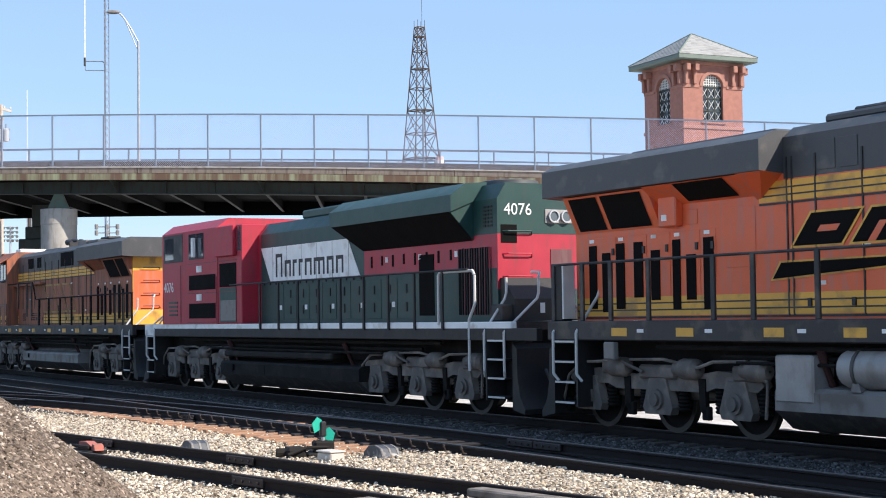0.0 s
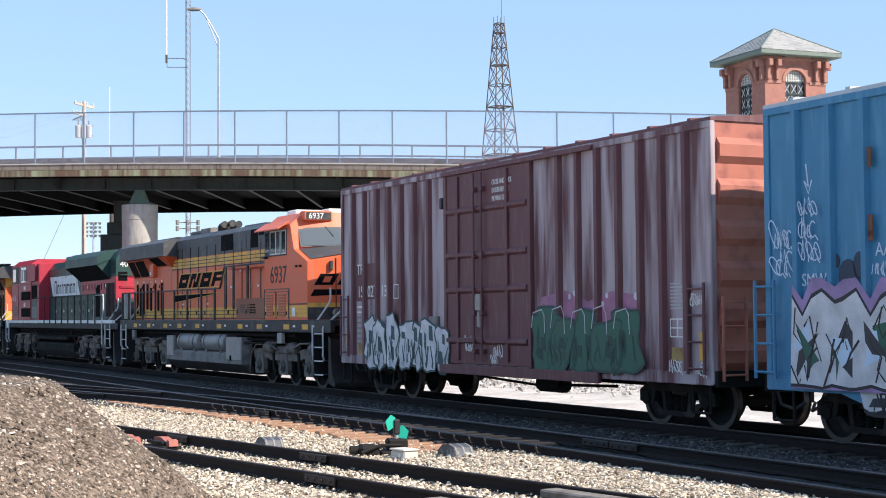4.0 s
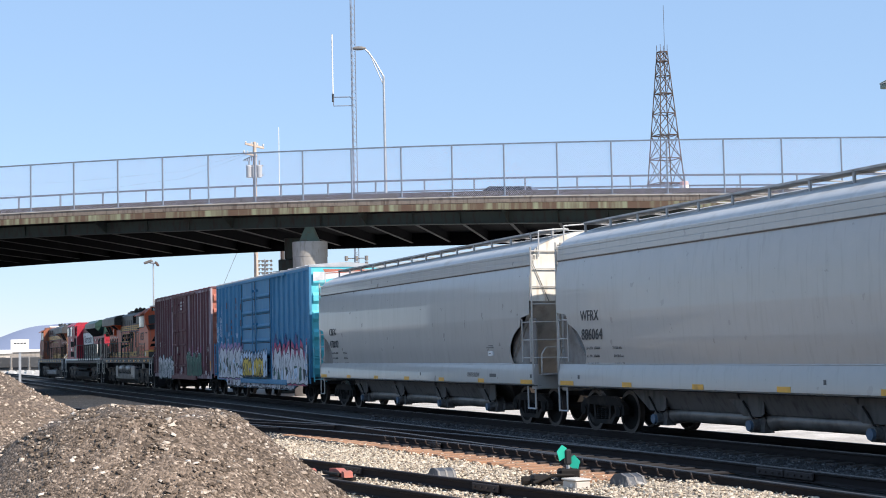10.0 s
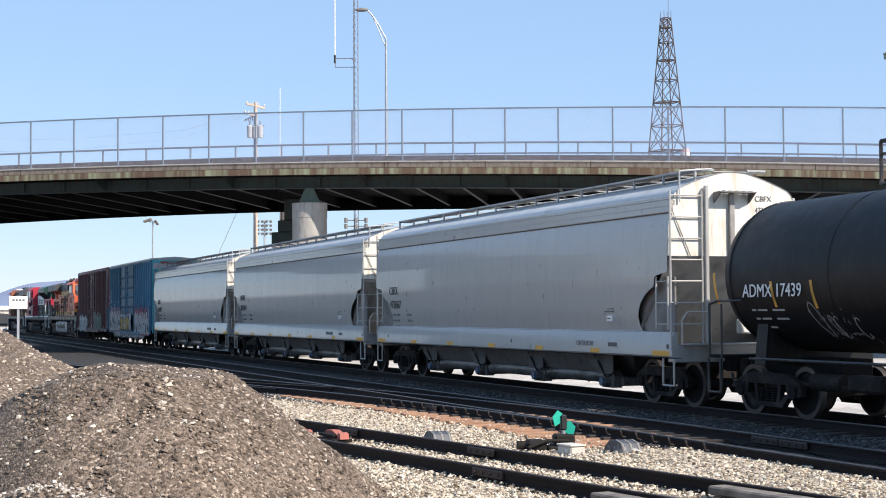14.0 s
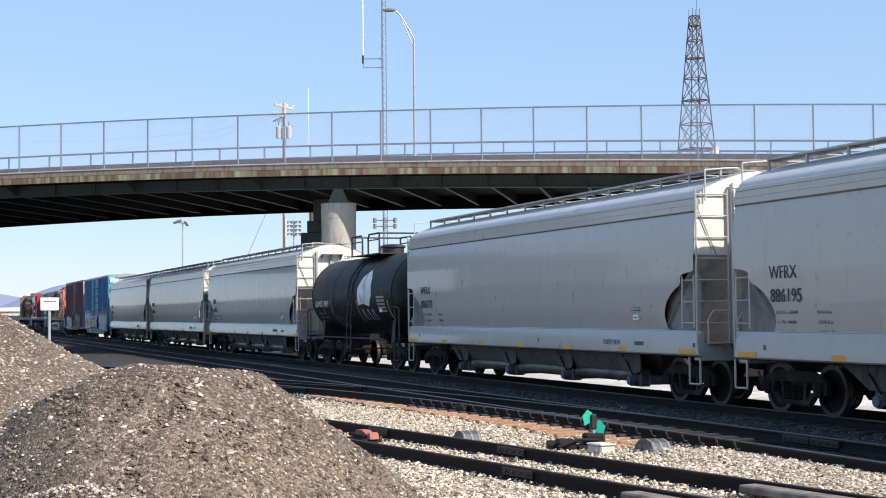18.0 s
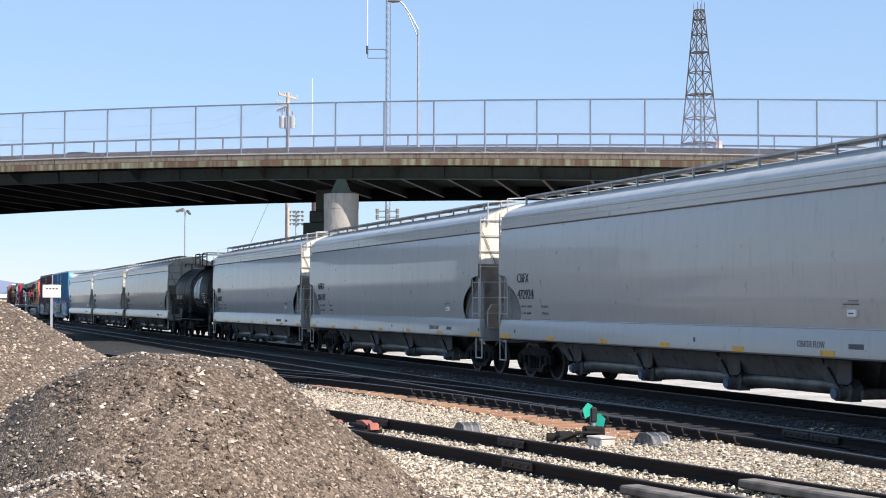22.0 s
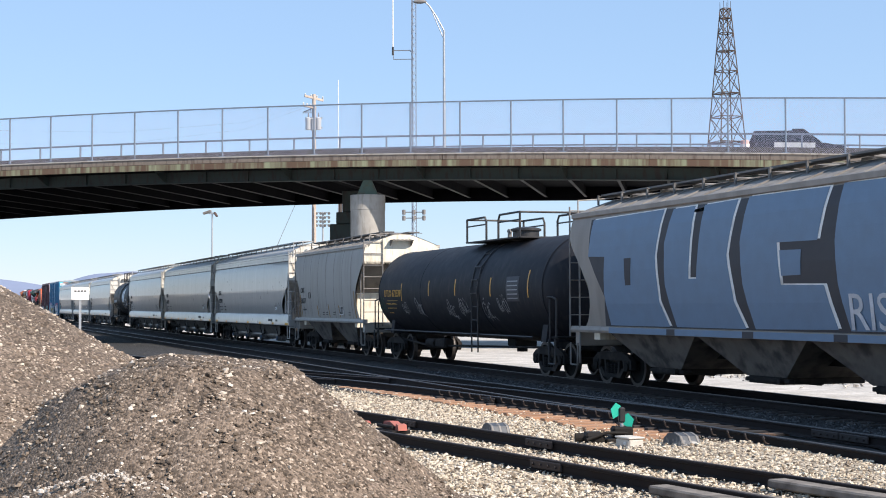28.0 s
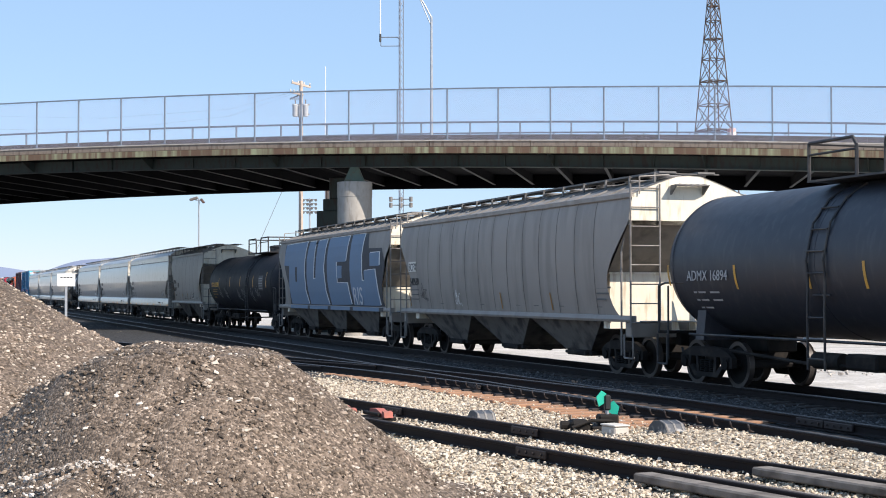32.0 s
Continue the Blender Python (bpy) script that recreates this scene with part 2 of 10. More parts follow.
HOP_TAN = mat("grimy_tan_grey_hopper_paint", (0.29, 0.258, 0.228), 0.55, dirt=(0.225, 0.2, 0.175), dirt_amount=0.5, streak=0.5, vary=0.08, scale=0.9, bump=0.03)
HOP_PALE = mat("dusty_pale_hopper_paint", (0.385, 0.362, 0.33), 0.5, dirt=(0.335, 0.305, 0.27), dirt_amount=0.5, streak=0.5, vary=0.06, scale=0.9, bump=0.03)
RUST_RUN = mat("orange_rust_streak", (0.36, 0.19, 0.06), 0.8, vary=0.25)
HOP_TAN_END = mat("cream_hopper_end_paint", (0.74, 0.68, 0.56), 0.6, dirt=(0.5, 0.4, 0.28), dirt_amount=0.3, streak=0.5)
HOP_ROOF_TAN = mat("dusty_tan_hopper_roof", (0.22, 0.205, 0.19), 0.85, dirt=(0.13, 0.115, 0.1), dirt_amount=0.5)
GALV = mat("galvanized_steel", (0.42, 0.44, 0.46), 0.45, 0.5, vary=0.15)
FENCE = mat("weathered_grey_fence_steel", (0.2, 0.24, 0.3), 0.6, 0.2, vary=0.2)
MAST = mat("dull_galvanized_mast", (0.21, 0.24, 0.29), 0.6, 0.3, vary=0.2)
TANK_BLACK = mat("black_tank_paint", (0.0075, 0.0075, 0.0085), 0.5, dirt=(0.017, 0.016, 0.015), dirt_amount=0.35, streak=0.5, vary=0.2, bump=0.04, gloss=0.25)
TANK_DARK = mat("matt_black_tank_paint", (0.015, 0.016, 0.021), 0.6, dirt=(0.032, 0.03, 0.031), dirt_amount=0.3, streak=0.5, vary=0.2, bump=0.03, gloss=0.25)
TANK_NEW = mat("dark_blue_black_tank_paint", (0.024, 0.028, 0.038), 0.5, dirt=(0.045, 0.048, 0.056), dirt_amount=0.3, streak=0.5, vary=0.15, bump=0.03)
LETTER = mat("black_lettering", (0.03, 0.03, 0.032), 0.6, bump=0)
LETTER_W = mat("white_lettering", (0.75, 0.75, 0.73), 0.6, bump=0)
GRAF_WHITE = mat("silver_white_spray_paint", (0.55, 0.55, 0.57), 0.6, vary=0.3)
GRAF_BLACK = mat("black_spray_paint", (0.02, 0.02, 0.025), 0.6)
GRAF_GREEN = mat("dark_green_spray_paint", (0.02, 0.105, 0.07), 0.6, vary=0.2)
GRAF_PINK = mat("pink_spray_paint", (0.36, 0.15, 0.25), 0.6, vary=0.4)
GRAF_VIOLET = mat("violet_spray_paint", (0.29, 0.19, 0.36), 0.6, vary=0.4)
GRAF_YELLOW = mat("yellow_spray_paint", (0.65, 0.45, 0.06), 0.6, vary=0.15)
GRAF_BLUE = mat("grey_blue_spray_paint", (0.13, 0.21, 0.31), 0.55, vary=0.12)
GRAF_GREY = mat("dark_grey_spray_paint", (0.032, 0.033, 0.041), 0.6)
GRAF_LIGHT = mat("pale_blue_spray_paint", (0.5, 0.62, 0.75), 0.6)
RAIL_STEEL = mat("rusty_brown_rail_side", (0.017, 0.012, 0.011), 0.85, gloss=0.3, vary=0.35)
RAIL_HEAD = mat("worn_rail_head", (0.13, 0.12, 0.115), 0.42, 0.7, bump=0.02)
RAIL_DULL = mat("dull_rail_head", (0.04, 0.03, 0.027), 0.7, 0.2)
TIE_OLD = mat("weathered_grey_timber", (0.05, 0.041, 0.036), 0.9, vary=0.35, fine=60, bump=0.5, each=0.5)
TIE_RUST = mat("rust_stained_timber", (0.27, 0.15, 0.09), 0.9, vary=0.35, fine=60, bump=0.4, each=0.6)
CONCRETE = mat("stained_concrete", (0.52, 0.47, 0.41), 0.85, dirt=(0.3, 0.24, 0.2), dirt_amount=0.4, streak=0.3, vary=0.15)
# The barrier's shade is put into this dark grey.
BARRIER = mat("shaded_streaked_concrete", (0.115, 0.108, 0.098), 0.9, dirt=(0.075, 0.07, 0.065), dirt_amount=0.4, streak=0.4)
PIER_CONC = mat("grey_concrete_pier", (0.36, 0.34, 0.31), 0.85, dirt=(0.25, 0.23, 0.2), dirt_amount=0.3, streak=0.4)
BR_GREEN = mat("faded_green_bridge_paint", (0.3, 0.31, 0.19), 0.7, dirt=(0.11, 0.032, 0.02), dirt_amount=0.9, streak=0.9, vary=0.25, scale=1.0)
# Kerb stains, with the shade of its face put into the colour.
KERB = mat("stained_shaded_kerb_concrete", (0.25, 0.2, 0.16), 0.85, dirt=(0.13, 0.09, 0.068), dirt_amount=0.4, streak=0.5, vary=0.2)
BR_DARK = mat("dark_green_girder_paint", (0.032, 0.045, 0.04), 0.7, dirt=(0.036, 0.024, 0.02), dirt_amount=0.45, streak=0.4)
# Beam flanges: light caught from below is put into a paler grey.
BR_BEAM = mat("bounce_lit_beam_grey", (0.05, 0.051, 0.05), 0.7, dirt=(0.05, 0.04, 0.035), dirt_amount=0.4)
# The shade below the deck is put into this near-black.
BR_UNDER = mat("shade_black_deck_underside", (0.006, 0.0055, 0.007), 0.95, gloss=0.1)
BEARING = mat("green_bearing_paint", (0.09, 0.13, 0.1), 0.7, dirt=(0.12, 0.07, 0.04), dirt_amount=0.3)
ASPHALT = mat("bridge_asphalt", (0.06, 0.06, 0.06), 0.9)
BRICK = mat("red_brick_wall", (0.33, 0.145, 0.11), 0.85, vary=0.2, fine=30)
STONE_TRIM = mat("red_sandstone_trim", (0.34, 0.16, 0.12), 0.8, vary=0.2)
SLATE = mat("grey_slate_roof", (0.25, 0.25, 0.24), 0.75, vary=0.3, each=0.8)
COPPER = mat("green_copper_trim", (0.15, 0.19, 0.16), 0.7, vary=0.15)
LACE = mat("white_window_tracery", (0.65, 0.66, 0.62), 0.6)
TOWER_STEEL = mat("dark_rusty_tower_steel", (0.07, 0.06, 0.055), 0.8, dirt=(0.15, 0.08, 0.06), dirt_amount=0.4)
WOOD_POLE = mat("bleached_utility_pole", (0.5, 0.41, 0.34), 0.9, vary=0.25)
TEAL = mat("bright_teal_target_paint", (0.0, 0.42, 0.3), 0.5, bump=0.02)
# Distance haze is put into the hills' base colour.
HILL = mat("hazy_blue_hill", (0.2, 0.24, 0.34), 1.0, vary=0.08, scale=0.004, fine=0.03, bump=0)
BALLAST = stones("pale_ballast", [(0.0, (0.22, 0.17, 0.12)), (0.3, (0.46, 0.38, 0.285)), (0.65, (0.64, 0.54, 0.41)), (0.9, (0.11, 0.085, 0.06))], 0.045)
BALLAST_DARK = stones("near_black_ballast", [(0.0, (0.018, 0.0175, 0.0175)), (0.4, (0.036, 0.035, 0.035)), (0.75, (0.066, 0.065, 0.064)), (0.92, (0.011, 0.011, 0.011))], 0.055)
PILE = stones("brown_gravel_heap", [(0.0, (0.085, 0.063, 0.046)), (0.35, (0.17, 0.127, 0.094)), (0.7, (0.24, 0.182, 0.138)), (0.93, (0.42, 0.335, 0.26))], 0.022, 0.8)
YARD = stones("pale_yard_gravel", [(0.0, (0.5, 0.47, 0.43)), (0.4, (0.57, 0.54, 0.49)), (0.8, (0.62, 0.59, 0.55))], 0.12, 0.2)


# ---- mesh tools ----
class Shape:
    """Gathers vertices and faces of one part."""

    def __init__(self):
        self.v, self.f = [], []

    def add(self, vs, fs):
        n = len(self.v)
        self.v.extend(vs)
        self.f.extend([tuple(i + n for i in f) for f in fs])
        return self

    def box(self, x0, x1, y0, y1, z0, z1, c=0.0):
        lo, hi = (min(x0, x1), min(y0, y1), min(z0, z1)), (max(x0, x1), max(y0, y1), max(z0, z1))
        if c <= 0:
            vs = [(x, y, z) for x in (lo[0], hi[0]) for y in (lo[1], hi[1]) for z in (lo[2], hi[2])]
            return self.add(vs, [(0, 1, 3, 2), (4, 6, 7, 5), (0, 4, 5, 1), (2, 3, 7, 6), (0, 2, 6, 4), (1, 5, 7, 3)])
        c = min(c, *[(b - a) * 0.45 for a, b in zip(lo, hi)])
        mid, half = [(a + b) / 2 for a, b in zip(lo, hi)], [(b - a) / 2 for a, b in zip(lo, hi)]
        vs, at = [], {}
        for sx in (-1, 1):
            for sy in (-1, 1):
                for sz in (-1, 1):
                    for ax in range(3):
                        p = [m + s * (h - (0 if k == ax else c)) for k, (m, h, s) in enumerate(zip(mid, half, (sx, sy, sz)))]
                        at[(sx, sy, sz, ax)] = len(vs)
                        vs.append(tuple(p))
        fs = []
        for ax in range(3):
            o = [k for k in range(3) if k != ax]
            for s in (-1, 1):
                loop = []
                for a, b in ((-1, -1), (1, -1), (1, 1), (-1, 1)):
                    k = [0, 0, 0]
                    k[ax], k[o[0]], k[o[1]] = s, a, b
                    loop.append(at[(*k, ax)])
                fs.append(tuple(loop))
            for a in (-1, 1):
                for b in (-1, 1):
                    k0, k1 = [0, 0, 0], [0, 0, 0]
                    k0[o[0]] = k1[o[0]] = a
                    k0[o[1]] = k1[o[1]] = b
                    k0[ax], k1[ax] = -1, 1
                    fs.append((at[(*k0, o[0])], at[(*k1, o[0])], at[(*k1, o[1])], at[(*k0, o[1])]))
        for sx in (-1, 1):
            for sy in (-1, 1):
                for sz in (-1, 1):
                    fs.append(tuple(at[(sx, sy, sz, ax)] for ax in range(3)))
        return self.add(vs, fs)

    def prism(self, poly, axis, a, b):
        """A polygon of (u, v) drawn out along an axis from a to b: x takes (y, z), y takes (x, z), z takes (x, y)."""
        put = {"x": lambda u, v, w: (w, u, v), "y": lambda u, v, w: (u, w, v), "z": lambda u, v, w: (u, v, w)}[axis]
        n = len(poly)
        vs = [put(u, v, a) for u, v in poly] + [put(u, v, b) for u, v in poly]
        fs = [(i, (i + 1) % n, n + (i + 1) % n, n + i) for i in range(n)]
        return self.add(vs, fs + [tuple(range(n))[::-1], tuple(range(n, 2 * n))])

    def cyl(self, p, q, r, n=12, r2=None, caps=True):
        p, q = Vector(p), Vector(q)
        turn = (q - p).to_track_quat("Z", "Y").to_matrix()
        r2 = r if r2 is None else r2
        ring = [(math.cos(2 * math.pi * i / n), math.sin(2 * math.pi * i / n)) for i in range(n)]
        vs = [tuple(p + turn @ Vector((c * r, s * r, 0))) for c, s in ring] + [tuple(q + turn @ Vector((c * r2, s * r2, 0))) for c, s in ring]
        fs = [(i, (i + 1) % n, n + (i + 1) % n, n + i) for i in range(n)]
        if caps:
            fs += [tuple(range(n))[::-1], tuple(range(n, 2 * n))]
        return self.add(vs, fs)

    def tube(self, pts, r, n=6):
        for p, q in zip(pts, pts[1:]):
            self.cyl(p, q, r, n)
        return self

    def lathe(self, prof, axis="x", at=(0, 0, 0), n=24):
        """A profile of (along, radius) turned about an axis through a point."""
        vs, fs = [], []
        put = {"x": lambda a, c, s: (a, c, s), "y": lambda a, c, s: (c, a, s), "z": lambda a, c, s: (c, s, a)}[axis]
        for a, r in prof:
            for i in range(n):
                w = 2 * math.pi * i / n
                p = put(a, r * math.cos(w), r * math.sin(w))
                vs.append((p[0] + at[0], p[1] + at[1], p[2] + at[2]))
        for j in range(len(prof) - 1):
            for i in range(n):
                k = (i + 1) % n
                fs.append((j * n + i, j * n + k, (j + 1) * n + k, (j + 1) * n + i))
        return self.add(vs, fs)

    def grid(self, rows):
        w = len(rows[0])
        fs = [(j * w + i, j * w + i + 1, (j + 1) * w + i + 1, (j + 1) * w + i) for j in range(len(rows) - 1) for i in range(w - 1)]
        return self.add([tuple(p) for r in rows for p in r], fs)

    def mirror(self, axis):
        """Adds the mirror image across the plane through the origin."""
        n = len(self.v)
        flip = [tuple(-c if k == axis else c for k, c in enumerate(p)) for p in self.v]
        self.f += [tuple(i + n for i in reversed(f)) for f in self.f]
        self.v += flip
        return self

    def mesh(self, name, material, smooth=True):
        me = bpy.data.meshes.new(name)
        me.from_pydata(self.v, [], self.f)
        bm = bmesh.new()
        bm.from_mesh(me)
        bmesh.ops.recalc_face_normals(bm, faces=bm.faces)
        bm.to_mesh(me)
        bm.free()
        me.materials.append(material)
        if smooth:
            me.polygons.foreach_set("use_smooth", [True] * len(me.polygons))
            me.set_sharp_from_angle(angle=radians(32))
        me.update()
        return me


def part(name, shape, material, parent, label="", at=None):
    """One mesh under a thing or under a part."""
    data = shape if isinstance(shape, bpy.types.Mesh) else shape.mesh(name, material)
    ob = new(name, data)
    ob.parent = parent
    if at is not None:
        ob.matrix_basis = at
    return tagged(ob, label)


def thing(name, m, label, category, group="", kind=""):
    ob = new(name)
    ob.matrix_basis = m
    ob.empty_display_size = 0.2
    return tagged(ob, label, category, group, kind)


def whole(name, shape, material, label, category="", group="", kind="", m=None):
    ob = new(name, shape.mesh(name, material))
    if m is not None:
        ob.matrix_basis = m
    return tagged(ob, label, category, group, kind)




def letters(text, height, material, parent, m, label="", name="lettering", thick=0.004, squeeze=1.0, bold=0.0):
    """Words in the built-in font as a thin raised mesh; m places the text's lower left corner, x along the words, y up."""
    cu = bpy.data.curves.new(name, "FONT")
    cu.body, cu.size, cu.extrude, cu.resolution_u = text, height * 1.38, thick, 3
    cu.offset = bold
    tmp = bpy.data.objects.new(name, cu)
    me = bpy.data.meshes.new_from_object(tmp)
    bpy.data.objects.remove(tmp)
    bpy.data.curves.remove(cu)
    if squeeze != 1.0:
        me.transform(Matrix.Diagonal((squeeze, 1, 1, 1)))
    me.materials.clear()
    me.materials.append(material)
    ob = new(name, me)
    ob.parent = parent
    ob.matrix_basis = m
    return tagged(ob, label)


def on_side(x, y, z):
    """Text on the side of a car that faces the viewer (local +y), reading from the front end to the rear."""
    return Matrix.Translation((x, y, z)) @ Euler((radians(90), 0, radians(180))).to_matrix().to_4x4()


# ---- plan: the main line, in metres along it (s) and across it (c) ----
TURN = -0.35475
FWD = Vector((math.sin(TURN), math.cos(TURN), 0))
OUT = Vector((math.cos(TURN), -math.sin(TURN), 0))
BASE = Vector((-2.191, 50.0, 0))
SIDE_C = 15.313
LINE_C = SIDE_C + 1.5
HEAD = 90 - math.degrees(TURN)
RAIL_Z = 0.25


def plan(s, c, z=0.0):
    return BASE + FWD * s + OUT * (c - SIDE_C) + Vector((0, 0, z))


# ---- ground ----
def sheet(name, label, material, us, vs, place, kind="structure", category="ground"):
    g = Shape().grid([[place(u, v) for u in us] for v in vs])
    return whole(name, g, material, label, category, kind=kind)


def steps(a, b, n):
    return [a + (b - a) * i / n for i in range(n + 1)]


def rough_bed(base, amount, scale):
    def place(s, c):
        p = plan(s, c, base)
        p.z += amount * noise.noise(Vector((p.x, p.y, 0)) * scale) + 0.5 * amount * noise.noise(Vector((p.x, p.y, 3)) * scale * 3.1)
        return p
    return place


def siding_bed(s, c):
    p = rough_bed(0.03, 0.05, 1.3)(s, c)
    k = min(1.0, max(0.0, (c - 10.3) / 0.8)) * min(1.0, max(0.0, (-25.0 - s) / 2.0))
    p.z += k * (0.115 - p.z)
    return p


C2 = 12.55
SPLIT = -25.0


def bend(s):
    """How far the diverging route of the turnout has left the straight one."""
    d = max(0.0, s - SPLIT)
    return d * d / 196 if d < 20 else 400 / 196 + (d - 20) * 0.204 if d < 45 else 400 / 196 + 25 * 0.204 + (d - 45) * 0.204 * max(0.25, 1 - (d - 45) / 120)


ground = whole("ground", Shape().grid([[(x, y, -0.06) for x in (-3000, -400, -60, 0, 60, 400, 3000)] for y in (-400, -20, 60, 200, 900, 4200)]), YARD,
               "pale sunlit yard gravel reaching the horizon", "ground", kind="structure")
sheet("ballast_main", "near-black ballast under the two running tracks", BALLAST_DARK, steps(-60, 60, 240), steps(11.45, 19.4, 16), rough_bed(0.045, 0.03, 2.2))
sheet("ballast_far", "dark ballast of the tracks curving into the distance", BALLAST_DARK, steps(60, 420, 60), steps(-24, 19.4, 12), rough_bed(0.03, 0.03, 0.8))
sheet("ballast_yard", "near-black ballast where the yard tracks fan out", BALLAST_DARK, steps(-16, 60, 120), steps(0, 1, 16), lambda s, k: rough_bed(0.066, 0.02, 1.5)(s, 11.6 - k * min(26.0, 0.35 + 1.45 * bend(s) + max(0.0, s - 8) * 0.6)))
sheet("ballast_siding", "pale stone ballast round the siding and turnout", BALLAST, steps(-60, 60, 300), steps(2.0, 11.74, 28), siding_bed)


def scatter(name, label, material, places, lo, hi, parent=None):
    """Many small broken stones in one mesh; places: an array of x, y, z."""
    rnd = np.random.default_rng(len(places))
    k = len(places)
    base = np.array([(1.1, 0, -0.7), (0, 1.1, -0.7), (-1.1, 0, -0.7), (0, -1.1, -0.7), (0.6, 0.6, 0.75), (-0.6, 0.6, 0.75), (-0.6, -0.6, 0.75), (0.6, -0.6, 0.75)]) * 0.85
    tri = np.array([(0, 2, 1), (0, 3, 2), (4, 5, 6), (4, 6, 7), (0, 1, 4), (1, 2, 5), (2, 3, 6), (3, 0, 7), (4, 1, 5), (5, 2, 6), (6, 3, 7), (7, 0, 4)])
    v = base[None] * rnd.uniform(0.55, 1.25, (k, 8, 3))
    v = v * (lo + (hi - lo) * rnd.random((k, 1, 1)) ** 1.8) * rnd.uniform((0.8, 0.55, 0.4), (1.6, 1.0, 0.8), (k, 3))[:, None, :]
    a = rnd.uniform(0, 2 * np.pi, k)
    c, s = np.cos(a)[:, None], np.sin(a)[:, None]
    t = rnd.uniform(-0.45, 0.45, k)[:, None]
    x, y, z = v[..., 0] * c - v[..., 1] * s, v[..., 0] * s + v[..., 1] * c, v[..., 2]
    z, x = z * np.cos(t) + x * np.sin(t), x * np.cos(t) - z * np.sin(t)
    v = np.stack([x, y, z], -1) + np.asarray(places)[:, None, :]
    f = (tri[None] + 8 * np.arange(k)[:, None, None]).reshape(-1, 3)
    me = bpy.data.meshes.new(name)
    me.vertices.add(k * 8)
    me.vertices.foreach_set("co", v.astype(np.float32).ravel())
    me.loops.add(len(f) * 3)
    me.loops.foreach_set("vertex_index", f.astype(np.int32).ravel())
    me.polygons.add(len(f))
    me.polygons.foreach_set("loop_start", np.arange(0, len(f) * 3, 3, dtype=np.int32))
    me.polygons.foreach_set("use_smooth", np.zeros(len(f), dtype=bool))
    me.update(calc_edges=True)
    me.materials.append(material)
    ob = new(name, me)
    ob.parent = parent
    return tagged(ob, label, "" if parent else "stones", kind="stuff")


def on_plan(s, c, z):
    """Arrays of places from plan coordinates."""
    return np.stack([BASE.x + FWD.x * s + OUT.x * (c - SIDE_C), BASE.y + FWD.y * s + OUT.y * (c - SIDE_C), z], -1)


rng = np.random.default_rng(7)
n = 62000
ss, cc = -34.5 + 34 * rng.random(n) ** 1.7, rng.uniform(4.2, 11.74, n)
bare = (cc > 10.75) & (ss > -26.5) & (rng.random(n) < 0.5)
ss, cc = ss[~bare], cc[~bare]
n = len(ss)
scatter("ballast_stones", "loose pale grey and tan ballast stones", island_stones("pale_ballast_stone", ((0.0, (0.14, 0.105, 0.075)), (0.16, (0.3, 0.235, 0.17)), (0.3, (0.6, 0.505, 0.385)), (0.7, (0.8, 0.69, 0.54)), (1.0, (0.88, 0.79, 0.66)))), on_plan(ss, cc, rng.uniform(0.02, 0.08, n) + 0.06 * np.clip((cc - 10.3) / 0.8, 0, 1) * np.clip((-25.0 - ss) / 2, 0, 1)), 0.014, 0.04)
n = 14000
ss, cc = -34 + 34 * rng.random(n) ** 1.4, rng.uniform(13.4, 16.0, n)
scatter("dark_ballast_stones", "loose grey ballast between the running tracks", island_stones("grey_ballast_stone", ((0.0, (0.025, 0.025, 0.027)), (0.6, (0.075, 0.075, 0.077)), (1.0, (0.19, 0.19, 0.19)))), on_plan(ss, cc, rng.uniform(0.03, 0.08, n)), 0.016, 0.038)


# ---- gravel heaps ----
def heap_height(r, a, h, flat, slope, seed):
    z = h - slope * max(0.0, r - flat)
    k = noise.noise(Vector((math.cos(a) * 1.3, math.sin(a) * 1.3, seed))) * (0.12 if seed == 3 else 0.3) + noise.noise(Vector((r * 0.9, a * 2, seed + 5))) * 0.1
    z += k * min(1.0, r / (flat + 0.5)) - 0.1 * math.exp(-((r - flat) / 0.5) ** 2)
    if seed == 3:
        z -= 0.32 * max(0.0, -r * math.cos(a) - 0.15)
    foot = flat + (h - 0.42) / slope
    return max(z, 0.42 * math.exp(-(r - foot) / 0.75) - 0.04) if r > foot else z


